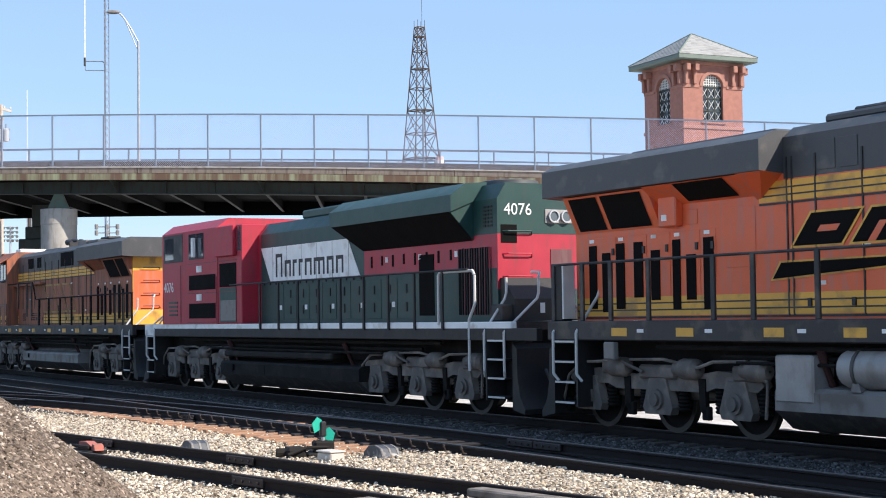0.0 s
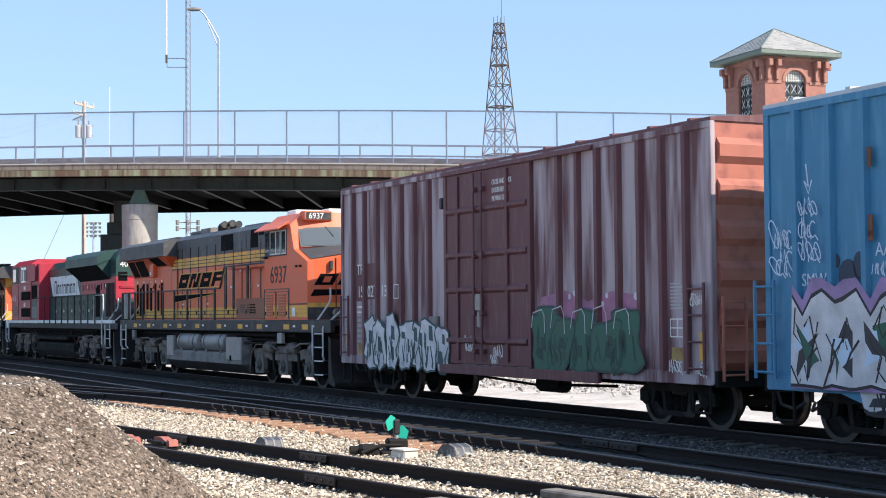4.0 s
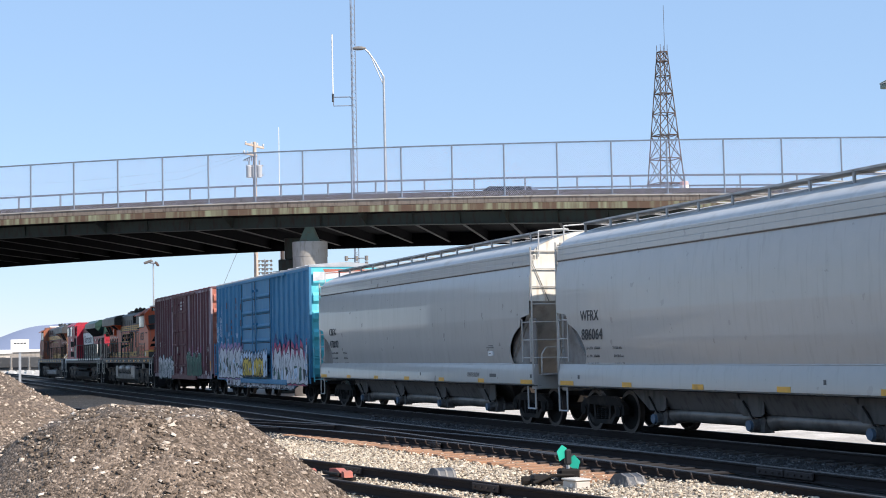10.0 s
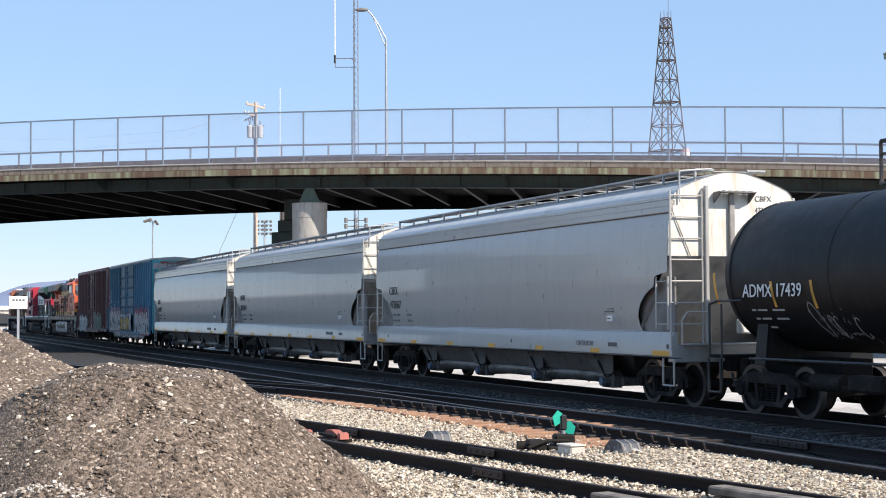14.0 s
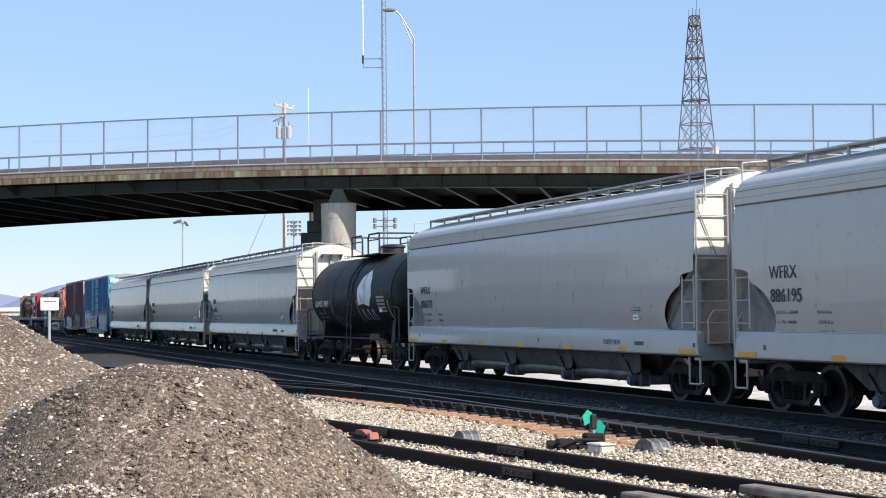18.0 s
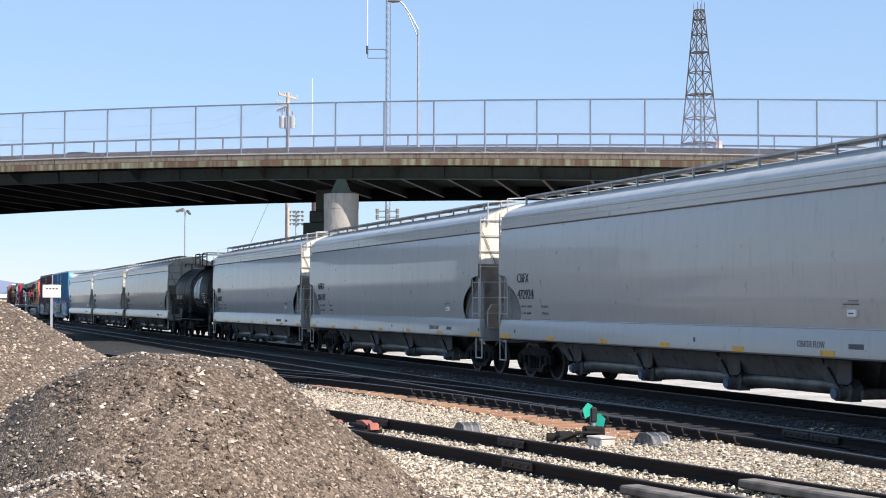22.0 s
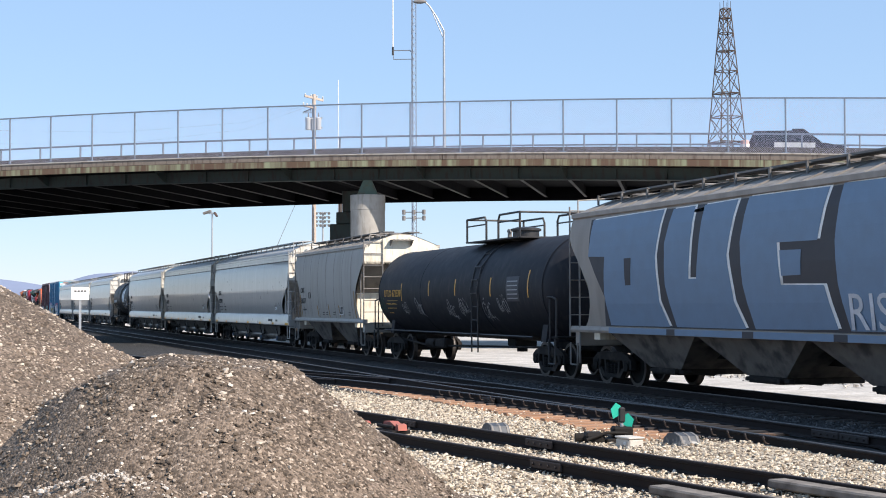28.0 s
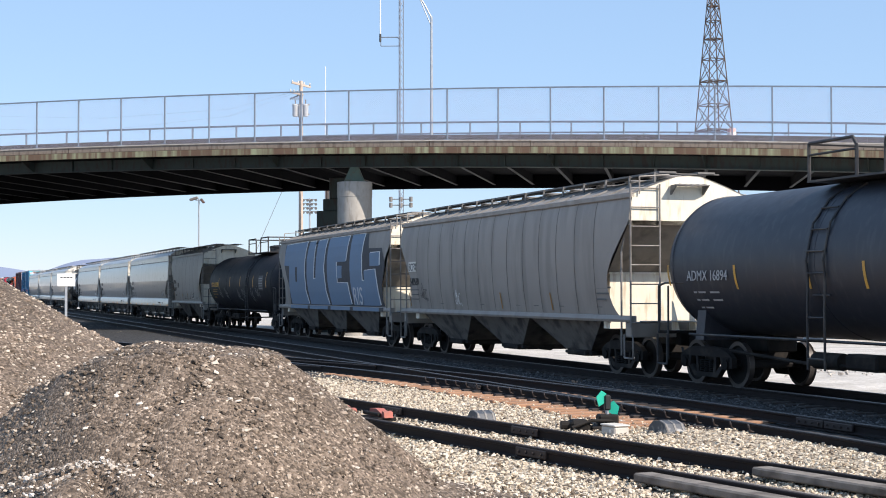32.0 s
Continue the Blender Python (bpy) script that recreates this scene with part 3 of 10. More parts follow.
def gravel_heap(x, y, h, flat, slope, seed, label, count, stone, large):
    def top(r, a):
        return heap_height(r, a, h, flat, slope, seed)
    radius = flat + (h - 0.42) / slope + 1.9
    rows = []
    for j in range(90):
        r = 0.02 + radius * j / 89
        row = []
        for i in range(161):
            a = 2 * math.pi * (i % 160) / 160
            px, py = r * math.cos(a), r * math.sin(a)
            z = top(r, a) + 0.035 * noise.noise(Vector((px, py, seed)) * 4) + 0.02 * noise.noise(Vector((px, py, seed)) * 11) + 0.014 * noise.noise(Vector((px, py, seed)) * 27)
            row.append((px, py, max(z, -0.25)))
        rows.append(row)
    heap = whole("mound", Shape().grid(rows), PILE, label, "gravel mound", m=pose(x, y, 0))
    r_ = np.random.default_rng(seed)
    rr, aa = radius * np.sqrt(r_.random(count)), r_.uniform(0, 2 * math.pi, count)
    zz = np.array([top(r, a) for r, a in zip(rr, aa)])
    keep = zz > 0.0
    rr, aa, zz = rr[keep], aa[keep], zz[keep]
    big = r_.random(len(rr)) < 0.055
    scatter("pale_cover", "scattered flat pale stones on the heap", PALE_CHIP, np.stack([rr * np.cos(aa), rr * np.sin(aa), zz + 0.008], -1)[big], 0.012, large * 1.05, heap)
    scatter("stone_cover", "brown stones on the heap", stone, np.stack([rr * np.cos(aa), rr * np.sin(aa), zz], -1), 0.006, large, heap)
    return heap


HEAP_STONE = island_stones("heap_stone", ((0.0, (0.075, 0.056, 0.041)), (0.5, (0.17, 0.13, 0.098)), (0.84, (0.265, 0.208, 0.16)), (0.92, (0.48, 0.395, 0.315)), (1.0, (0.74, 0.65, 0.55))))
PALE_CHIP = island_stones("pale_chip_stone", ((0.0, (0.34, 0.26, 0.2)), (0.4, (0.55, 0.46, 0.37)), (1.0, (0.82, 0.74, 0.64))))
PALE_HEAP_STONE = island_stones("pale_heap_stone", ((0.0, (0.13, 0.097, 0.07)), (0.45, (0.33, 0.25, 0.19)), (0.7, (0.55, 0.455, 0.36)), (1.0, (0.78, 0.68, 0.56))))
gravel_heap(-3.19, 14.9, 1.72, 1.2, 0.88, 3, "mound of brown gravel beside the siding", 42000, HEAP_STONE, 0.034)
gravel_heap(-8.35, 20.0, 3.0, 0.5, 0.56, 11, "larger mound of brown gravel with pale stones", 40000, PALE_HEAP_STONE, 0.036)
gravel_heap(-3.0, 11.75, 0.98, 0.1, 0.6, 17, "small low mound of brown gravel with pale broken stone", 12000, HEAP_STONE, 0.026)
rng2 = np.random.default_rng(21)
dump = np.concatenate([rng2.normal(0, 0.24, (260, 2)) * (1.2, 0.9) + (-0.1, 0.1), np.stack([0.9 * rng2.random(150), 0.05 + rng2.normal(0, 0.1, 150)], -1), rng2.normal(0, 0.16, (110, 2)) + (-0.3, -0.3)])
lift = [max(heap_height(math.hypot(u, v), math.atan2(v, u), 0.98, 0.1, 0.6, 17), heap_height(math.hypot(u + 0.19, v - 3.15), math.atan2(v - 3.15, u + 0.19), 1.72, 1.2, 0.88, 3)) for u, v in dump]
scatter("pale_stones", "patch of pale broken stone tipped on the small heap", island_stones("pale_tipped_stone", ((0.0, (0.24, 0.19, 0.15)), (0.4, (0.55, 0.48, 0.41)), (1.0, (0.8, 0.74, 0.67)))),
        np.stack([-3.0 + dump[:, 0], 11.75 + dump[:, 1], np.array(lift) + 0.02 + 0.02 * rng2.random(len(dump))], -1), 0.008, 0.028)


# ---- tracks ----
RAIL_PROFILE = [(-0.07, 0), (0.07, 0), (0.07, 0.015), (0.012, 0.035), (0.012, 0.125), (0.036, 0.135), (0.036, 0.166), (0.028, 0.172), (-0.028, 0.172), (-0.036, 0.166), (-0.036, 0.135), (-0.012, 0.125), (-0.012, 0.035), (-0.07, 0.015)]


def rail(parent, pts, shiny=True, name="rail"):
    """A rail swept along points of its head's centre line, and its running surface."""
    pts = [Vector(p) for p in pts]
    rows, head = [], []
    for i, p in enumerate(pts):
        d = (pts[min(i + 1, len(pts) - 1)] - pts[max(i - 1, 0)]).normalized()
        side = Vector((d.y, -d.x, 0))
        rows.append([p + side * u + Vector((0, 0, v - 0.172)) for u, v in RAIL_PROFILE + RAIL_PROFILE[:1]])
        head.append([p + side * u + Vector((0, 0, v)) for u, v in ((-0.037, -0.012), (-0.03, 0.003), (0.03, 0.003), (0.037, -0.012))])
    g = Shape().grid(rows)
    g.f += [tuple(range(14)), tuple(range(len(g.v) - 15, len(g.v) - 1))]
    body = part(name, g, RAIL_STEEL, parent, "rusty brown steel rail")
    part("running_surface", Shape().grid(head), RAIL_HEAD if shiny else RAIL_DULL, body, "worn bright top of the rail" if shiny else "dull brown top of the rail")
    return body


def track(name, label):
    return tagged(new(name), label, "track", kind="structure")


def tie_mesh(name, length, material, height=0.16):
    return Shape().box(-length / 2, length / 2, -0.115, 0.115, -height, 0, 0.012).mesh(name, material)


GAUGE = 1.507
main = track("track_main", "main line track with shiny rails under the freight train")
second = track("track_second", "second running track with a turnout beside the main line")
siding = track("track_siding", "rusty siding track partly buried in pale ballast")
for off in (-GAUGE / 2, GAUGE / 2):
    rail(main, [plan(s, LINE_C + off, RAIL_Z) for s in steps(-70, 420, 40)])
for off in (-GAUGE / 2, GAUGE / 2):
    rail(second, [plan(s, C2 + off, RAIL_Z) for s in steps(-70, 420, 40)])
    rail(second, [plan(s, C2 + off - bend(s) - (0.02 if off < 0 else -0.09 * max(0, 1 - (s - SPLIT) / 6)), RAIL_Z - 0.004) for s in steps(SPLIT + 0.5, 160, 90)])


def siding_c(s):
    return 7.86 - 0.153 * (s + 27)


for off, z0 in ((-GAUGE / 2, 0.0), (GAUGE / 2, 0.0)):
    rail(siding, [plan(s, siding_c(s) + off * 1.01, RAIL_Z - 0.02) for s in steps(-60, 30, 30)], shiny=False)

yard_tracks = track("track_yard", "dull yard tracks fanning out from the turnout")
for k in (1, 2):
    for off in (-GAUGE / 2, GAUGE / 2):
        rail(yard_tracks, [plan(s, C2 + off - bend(s) - k * 0.15 * (s + 14 - 6 * k) + 0.03 * k, RAIL_Z - 0.03) for s in steps(-13.5 + 6 * k, 130, 50)], shiny=False)

tie_dark = tie_mesh("tie", 2.6, TIE_OLD)
tie_rust = tie_mesh("tie", 2.7, TIE_RUST)
ANGLE = Matrix.Rotation(radians(HEAD - 90), 4, "Z")
rnd = random.Random(5)
for i in range(70):
    s = -36 + i * 0.56
    part("tie", tie_dark, None, main, at=Matrix.Translation(plan(s, LINE_C + rnd.uniform(-0.04, 0.04), 0.085)) @ ANGLE)
for i in range(80):
    s = -36 + i * 0.54
    wide = s > SPLIT - 0.6
    c = C2 - (0.35 + 0.5 * bend(s) if wide else 0) + rnd.uniform(-0.08, 0.08)
    part("tie", tie_rust if wide and s < -8 else tie_dark, None, second, "rust-stained timber tie end" if wide and s < -8 else "", at=Matrix.Translation(plan(s, c - (0.12 if wide else 0), 0.088 if wide else 0.03)) @ ANGLE @ Matrix.Rotation(radians(rnd.uniform(-2, 2)), 4, "Z"))
SIDE_TURN = Matrix.Rotation(radians(HEAD - 90 + 8.7), 4, "Z")
for i in range(9):
    s = -40 + i * 1.12 + rnd.uniform(-0.1, 0.1)
    part("tie", tie_dark, None, siding, "weathered grey timber tie", at=Matrix.Translation(plan(s, siding_c(s) + rnd.uniform(-0.1, 0.1), 0.055)) @ SIDE_TURN)
plank = Shape().box(-0.13, 0.13, -1.9, 1.9, -0.1, 0.0, 0.02).mesh("crossing_plank", mat("cracked_grey_plank", (0.22, 0.195, 0.17), 0.9, dirt=(0.06, 0.05, 0.043), dirt_amount=0.6, vary=0.35, fine=70, bump=0.6))
for s, off, z in ((-33.9, -0.97, 0.2), (-33.85, 0.56, 0.205), (-34.3, -0.56, 0.19)):
    part("crossing_plank", plank, None, siding, "cracked grey crossing plank beside the rail", at=Matrix.Translation(plan(s, siding_c(s) + off, z)) @ SIDE_TURN)


def joint_bar(parent, p, turn):
    g = Shape().box(-0.38, 0.38, -0.06, -0.02, -0.15, -0.04, 0.01)
    for k in range(4):
        g.cyl((-0.28 + 0.187 * k, -0.058, -0.095), (-0.28 + 0.187 * k, -0.085, -0.095), 0.018, 6)
    part("joint_bar", g, RAIL_DULL, parent, "bolted steel joint bar", at=Matrix.Translation(p) @ Matrix.Rotation(radians(turn), 4, "Z"))


for s, off in ((-29.3, -GAUGE / 2), (-26.4, GAUGE / 2), (-21.9, GAUGE / 2), (-23.6, -GAUGE / 2)):
    joint_bar(siding, plan(s, siding_c(s) + off, RAIL_Z), HEAD + 8.7 - 180)
for s in (-26.55, -27.35):
    joint_bar(second, plan(s, C2 + GAUGE / 2 - 0.02, RAIL_Z + 0.01), HEAD - 180)
for s in (-16.3, -22.6):
    joint_bar(second, plan(s, C2 - GAUGE / 2 - bend(s) - 0.02, RAIL_Z), HEAD - 180)

# spring clips along the turnout's near rail
clip = Shape()
clip.tube([(0, -0.02, 0), (0.03, -0.1, 0.02), (0.05, -0.13, 0.08), (0.0, -0.12, 0.12), (-0.04, -0.09, 0.07)], 0.014, 5)
clip.box(-0.09, 0.09, -0.2, 0.0, -0.09, -0.03, 0.01)
clip_me = clip.mesh("rail_clip", RAIL_DULL)
for i in range(26):
    s = -27.5 + i * 0.54
    part("rail_clip", clip_me, None, second, at=Matrix.Translation(plan(s, C2 - GAUGE / 2 - bend(s) - 0.08, 0.14)) @ Matrix.Rotation(radians(HEAD - 180), 4, "Z"))


# ---- turnout gear ----
def switch_stand():
    t = thing("switch_stand", Matrix.Translation(plan(-25.55, 10.22)) @ Matrix.Rotation(radians(8), 4, "Z"), "low switch stand with bright teal targets beside the turnout", "switch stand")
    part("base", Shape().box(-0.28, 0.28, -0.18, 0.18, 0.0, 0.12, 0.02).box(-0.16, 0.16, -0.13, 0.13, 0.12, 0.3, 0.03), GEAR, t, "rusty cast iron base")
    part("spindle", Shape().cyl((0, 0, 0.3), (0, 0, 0.55), 0.03, 10), GALV, t)
    part("lamp_tip", Shape().box(-0.05, 0.05, -0.05, 0.05, 0.36, 0.6, 0.02), BLACK, t, "black target bracket")
    for sx, dz in ((-1, 0.07), (1, -0.09)):
        tri = [(0.02 * sx, 0.42 + dz), (0.15 * sx, 0.35 + dz), (0.19 * sx, 0.5 + dz), (0.1 * sx, 0.6 + dz), (0.02 * sx, 0.55 + dz)]
        part("target", Shape().prism(tri, "y", -0.008, 0.008), TEAL, t, "bright teal metal target blade", at=pose(0, 0, 0, 0, 0, -14 * sx))
    part("lever", Shape().tube([(0.1, -0.1, 0.2), (-0.3, -0.22, 0.22), (-0.62, -0.3, 0.12)], 0.024, 8), GEAR, t, "rusty throw lever")
    part("throw_rod", Shape().box(-0.04, 0.04, 0.15, 1.3, 0.05, 0.09, 0.01), GEAR, t)
    part("gear_housing", Shape().box(-0.62, -0.3, -0.2, 0.16, 0.02, 0.22, 0.05).cyl((-0.62, -0.05, 0.14), (-0.75, -0.05, 0.14), 0.07, 10), GEAR, t)
    return t


switch_stand()
PALE_BOX = mat("pale_grey_box_concrete", (0.55, 0.52, 0.47), 0.85, dirt=(0.35, 0.3, 0.25), dirt_amount=0.3)
box_ = thing("concrete_box", Matrix.Translation(plan(-26.2, 10.05)) @ Matrix.Rotation(radians(HEAD - 180 + 6), 4, "Z"), "small pale concrete cable box in the ballast", "box")
part("body", Shape().box(-0.2, 0.2, -0.13, 0.13, 0.0, 0.17, 0.02), PALE_BOX, box_)
part("lid", Shape().box(-0.215, 0.215, -0.145, 0.145, 0.17, 0.2, 0.012), PALE_BOX, box_)
part("latch", Shape().cyl((0.08, -0.13, 0.1), (0.08, -0.145, 0.1), 0.03, 10), WHITE, box_)


HEATER = mat("scuffed_blue_grey_cover", (0.07, 0.078, 0.09), 0.6, dirt=(0.45, 0.43, 0.4), dirt_amount=0.3, scale=7.0, vary=0.4)


def motor_cover(s, c, w, label):
    t = thing("switch_heater", Matrix.Translation(plan(s, c)) @ Matrix.Rotation(radians(HEAD - 180), 4, "Z"), label, "track equipment")
    prof = [(-0.34, 0.0), (0.34, 0.0), (0.33, 0.1), (0.24, 0.21), (0.05, 0.25), (-0.15, 0.23), (-0.29, 0.14)]
    part("cover", Shape().prism([(u * w, v) for u, v in prof], "y", -0.16, 0.16), HEATER, t, "dented dark grey cover")
    for k in range(3):
        part("strap", Shape().prism([(u * w * 1.02 + 0.0, v * 1.03) for u, v in prof[2:]], "y", -0.15 + 0.13 * k, -0.12 + 0.13 * k), TANK_GREY, t)
    part("pipe", Shape().tube([(0.3 * w, 0, 0.08), (0.5 * w, 0.05, 0.05), (0.6 * w, 0.3, 0.03)], 0.02, 6), GEAR, t)


motor_cover(-26.35, 10.85, 1.0, "dark grey covered point heater beside the rail")
motor_cover(-23.55, 8.85, 0.85, "small grey covered box beside the siding rail")


def derail(s, off):
    t = thing("derail", Matrix.Translation(plan(s, siding_c(s) + off, 0.2)) @ Matrix.Rotation(radians(HEAD + 8.7 - 180), 4, "Z"), "faded red derail block bolted to the siding rail", "derail")
    red = mat("faded_red_paint", (0.42, 0.13, 0.1), 0.8, dirt=(0.2, 0.12, 0.09), dirt_amount=0.5)
    part("block", Shape().prism([(-0.24, -0.06), (0.16, -0.06), (0.26, 0.0), (0.04, 0.07), (-0.2, 0.06)], "y", -0.07, 0.08), red, t)
    part("foot", Shape().box(-0.4, 0.4, -0.2, 0.14, -0.12, -0.06, 0.01), GEAR, t)
    part("hinge", Shape().cyl((-0.3, -0.13, -0.01), (0.3, -0.13, -0.01), 0.03, 8), GEAR, t)
    part("lug", Shape().prism([(0.3, -0.06), (0.44, -0.06), (0.42, 0.03), (0.34, 0.05)], "y", -0.1, 0.06), red, t)


derail(-22.0, -0.2)
derail(-22.85, 0.05)


# ---- overpass ----
BX, BY, BTURN = -25.0, 77.5, -18.0
bridge = tagged(new("overpass"), "steel girder road overpass with rust-streaked green fascia", "bridge", kind="structure")
SPAN = 1.11  # the whole overpass is drawn at nine tenths of its size
bridge.matrix_basis = Matrix.Translation((0, 0, 2.2 * (1 - SPAN))) @ Matrix.Scale(SPAN, 4) @ pose(BX, BY, 0, 0, 0, BTURN)


def deck_z(x):
    return 9.46 - 6.6e-4 * (x - 3) ** 2 if x < 60 else 9.46 - 6.6e-4 * 57 ** 2 - 0.0752 * (x - 60)


XS = steps(-34, 90, 62)
BAY = 2.44


def along(profile, x0=-34, x1=90, n=62):
    """A section of (y, z over the kerb) drawn out along the curved deck."""
    g = Shape()
    rows = [[(x, y, deck_z(x) + z) for y, z in profile + profile[:1]] for x in steps(x0, x1, n)]
    g.grid(rows)
    k = len(profile)
    g.f += [tuple(range(k)), tuple(range(len(g.v) - k - 1, len(g.v) - 1))]
    return g


def far_edge(x):
    """The far side of the deck, which widens towards the ramp."""
    return 14.0 + 0.13 * max(0.0, 28.0 - x)


def far_strip(near, z0, z1, thick):
    """A strip along the far edge; near: None for a girder, or the y at which a slab begins."""
    rows = []
    for x in XS:
        y1 = far_edge(x) + thick
        y0 = y1 - thick if near is None else near
        rows.append([(x, y0, deck_z(x) + z0), (x, y1, deck_z(x) + z0), (x, y1, deck_z(x) + z1), (x, y0, deck_z(x) + z1), (x, y0, deck_z(x) + z0)])
    return Shape().grid(rows)


part("deck_slab", far_strip(0.15, -0.58, -0.2, 0.6), BR_UNDER, bridge, "underside of the road deck, its shade put into near-black")
part("roadway", along([(2.3, -0.196), (13.0, -0.196), (13.0, -0.1), (2.3, -0.1)]), ASPHALT, bridge, "asphalt roadway")
part("girder_web", along([(1.33, -1.12), (1.37, -1.12), (1.37, -0.6), (1.33, -0.6)]), BR_DARK, bridge, "dark green plate girder")
part("bottom_flange", along([(1.15, -1.16), (1.55, -1.16), (1.55, -1.12), (1.15, -1.12)]), BR_DARK, bridge)
part("far_girder", far_strip(None, -1.3, -0.58, 0.06), BR_UNDER, bridge, "far girder, shade put into its near-black colour")
for i in range(26):
    x0 = -34 + i * 4.8
    part("fascia_panel", along([(-0.06, -0.62), (0.16, -0.62), (0.16, -0.335), (-0.06, -0.335)], x0, x0 + 4.792, 3), BR_GREEN, bridge, "green paint streaked with rust")
    part("kerb", along([(-0.02, -0.315), (0.9, -0.315), (0.9, -0.07), (-0.02, -0.07)], x0, x0 + 4.775, 3), KERB, bridge, "stained concrete kerb, its shade put into the brown")
    # A paler strip draws the lit top edge of the kerb.
    part("kerb_lip", along([(-0.05, -0.07), (0.9, -0.07), (0.9, -0.02), (-0.05, -0.02)], x0, x0 + 4.775, 3), CONCRETE, bridge, "kerb top, its bright edge put into paler concrete")
    part("barrier", along([(2.0, -0.2), (2.3, -0.2), (2.25, 0.42), (2.05, 0.42)], x0, x0 + 4.79, 3), BARRIER, bridge, "concrete barrier, its shade put into a dark grey")
for i in range(54):
    x = -33 + i * 2.3
    z = deck_z(x)
    x2 = x - 2.5
    y2, z2 = far_edge(x2), deck_z(x2)
    part("floor_beam", Shape().add([(x, 1.6, z - 1.09), (x, 1.6, z - 0.59), (x2, y2, z2 - 0.59), (x2, y2, z2 - 1.09)], [(0, 1, 2, 3)]), BR_UNDER, bridge, "floor beam, shade put into its near-black colour")
    part("beam_flange", Shape().add([(x + dx, 1.6, z - dz) for dx, dz in ((-0.07, 1.12), (0.07, 1.12), (0.07, 1.095), (-0.07, 1.095))] + [(x2 + dx, y2, z2 - dz) for dx, dz in ((-0.07, 1.12), (0.07, 1.12), (0.07, 1.095), (-0.07, 1.095))], [(0, 1, 5, 4), (1, 2, 6, 5), (2, 3, 7, 6), (3, 0, 4, 7)]), BR_BEAM, bridge, "beam flange, bounced light put into its paler grey")
    g = Shape().prism([(0.18, z - 0.63), (1.33, z - 0.6), (1.33, z - 1.1), (1.2, z - 1.1)], "x", x - 0.012, x + 0.012) if i % 3 == 0 else Shape().box(x - 0.012, x + 0.012, 1.2, 1.33, z - 1.12, z - 0.6)
    part("stiffener", g, BR_DARK, bridge)
g = Shape().box(-0.035, 0.035, -0.035, 0.035, 0, 2.36, 0.01)
g.box(-0.16, 0.16, -0.1, 0.1, -0.02, 0.03, 0.01)
post_me = g.mesh("fence_post", FENCE)
wires = Shape()
for k in range(-13, 26):
    u = k * (BAY / 26)
    for lo, rise in ((0.0, 1), (1.2, -1), (1.2, 1), (2.4, -1)):
        p, q, w = max(u, 0.0), min(u + 1.2, BAY), 0.0038
        if q > p:
            pz, qz = lo + rise * (p - u), lo + rise * (q - u)
            wires.add([(p, 0, pz - w), (q, 0, qz - w), (q, 0, qz + w), (p, 0, pz + w)], [(0, 1, 2, 3)])
mesh_me = wires.mesh("chain_link", mat("bright_chain_link_wire", (0.47, 0.45, 0.61), 0.6, vary=0.1, bump=0), smooth=False)
knee = Shape().box(-0.03, 0.03, -0.05, 0.05, 0.0, 0.72, 0.008).box(-0.1, 0.1, -0.08, 0.08, 0.0, 0.03)
knee_me = knee.mesh("rail_post", FENCE)
for i in range(-13, 37):
    x = i * BAY
    z = deck_z(x)
    post = part("fence_post", post_me, None, bridge, "galvanized fence post", at=pose(x, 0.12, z - 0.02))
    tilt = -math.degrees(math.atan((deck_z(x + BAY) - z) / BAY))
    part("chain_link", mesh_me, None, bridge, "galvanized chain-link mesh", at=pose(x, 0.12, z - 0.05, 0, tilt, 0))
    part("rail_post", knee_me, None, bridge, at=pose(x + 0.42, 2.15, deck_z(x + 0.42) + 0.28))
    part("rail_post", knee_me, None, bridge, at=pose(x + 1.3, 13.6, deck_z(x + 1.3) + 0.92))
part("fence_rail", along([(0.09, 2.31), (0.15, 2.31), (0.15, 2.37), (0.09, 2.37)]), FENCE, bridge)
part("hand_rail", along([(2.1, 0.97), (2.2, 0.97), (2.2, 1.05), (2.1, 1.05)]), FENCE, bridge)
part("far_rail", along([(13.55, 1.6), (13.65, 1.6), (13.65, 1.68), (13.55, 1.68)]), FENCE, bridge)
part("far_barrier", along([(13.4, -0.2), (13.8, -0.2), (13.7, 0.94), (13.5, 0.94)]), BARRIER, bridge)


def bridge_spot(x, y, z=0.0):
    return bridge.matrix_basis @ Vector((x, y, deck_z(x) + z))


def deck_over(x):
    """Height of the deck above the ground."""
    return 2.2 + (deck_z(x) - 2.2) * SPAN


def pier(x, y, r, top, label):
    p = bridge.matrix_basis @ Vector((x, y, 0))
    p.z = 0
    t = thing("bridge_pier", Matrix.Translation(p), label, "bridge pier", "overpass piers")
    part("column", Shape().lathe([(-0.2, 0.01), (-0.2, r), (top - 0.8, r), (top - 0.78, r + 0.015), (top - 0.02, r + 0.015), (top, r), (top, 0.01)], "z", n=32), PIER_CONC, t, "round grey concrete column")
    b = Shape()
    lo, hi, z1 = 0.55, 0.22, deck_over(x) - 1.29
    b.add([(-lo, -lo * 0.7, top), (lo, -lo * 0.7, top), (lo, lo * 0.7, top), (-lo, lo * 0.7, top), (-hi, -hi, z1), (hi, -hi, z1), (hi, hi, z1), (-hi, hi, z1)], [(0, 1, 5, 4), (1, 2, 6, 5), (2, 3, 7, 6), (3, 0, 4, 7), (4, 5, 6, 7), (0, 3, 2, 1)])
    part("bearing", b, BEARING, t, "pyramid-shaped green steel bearing")
    return t


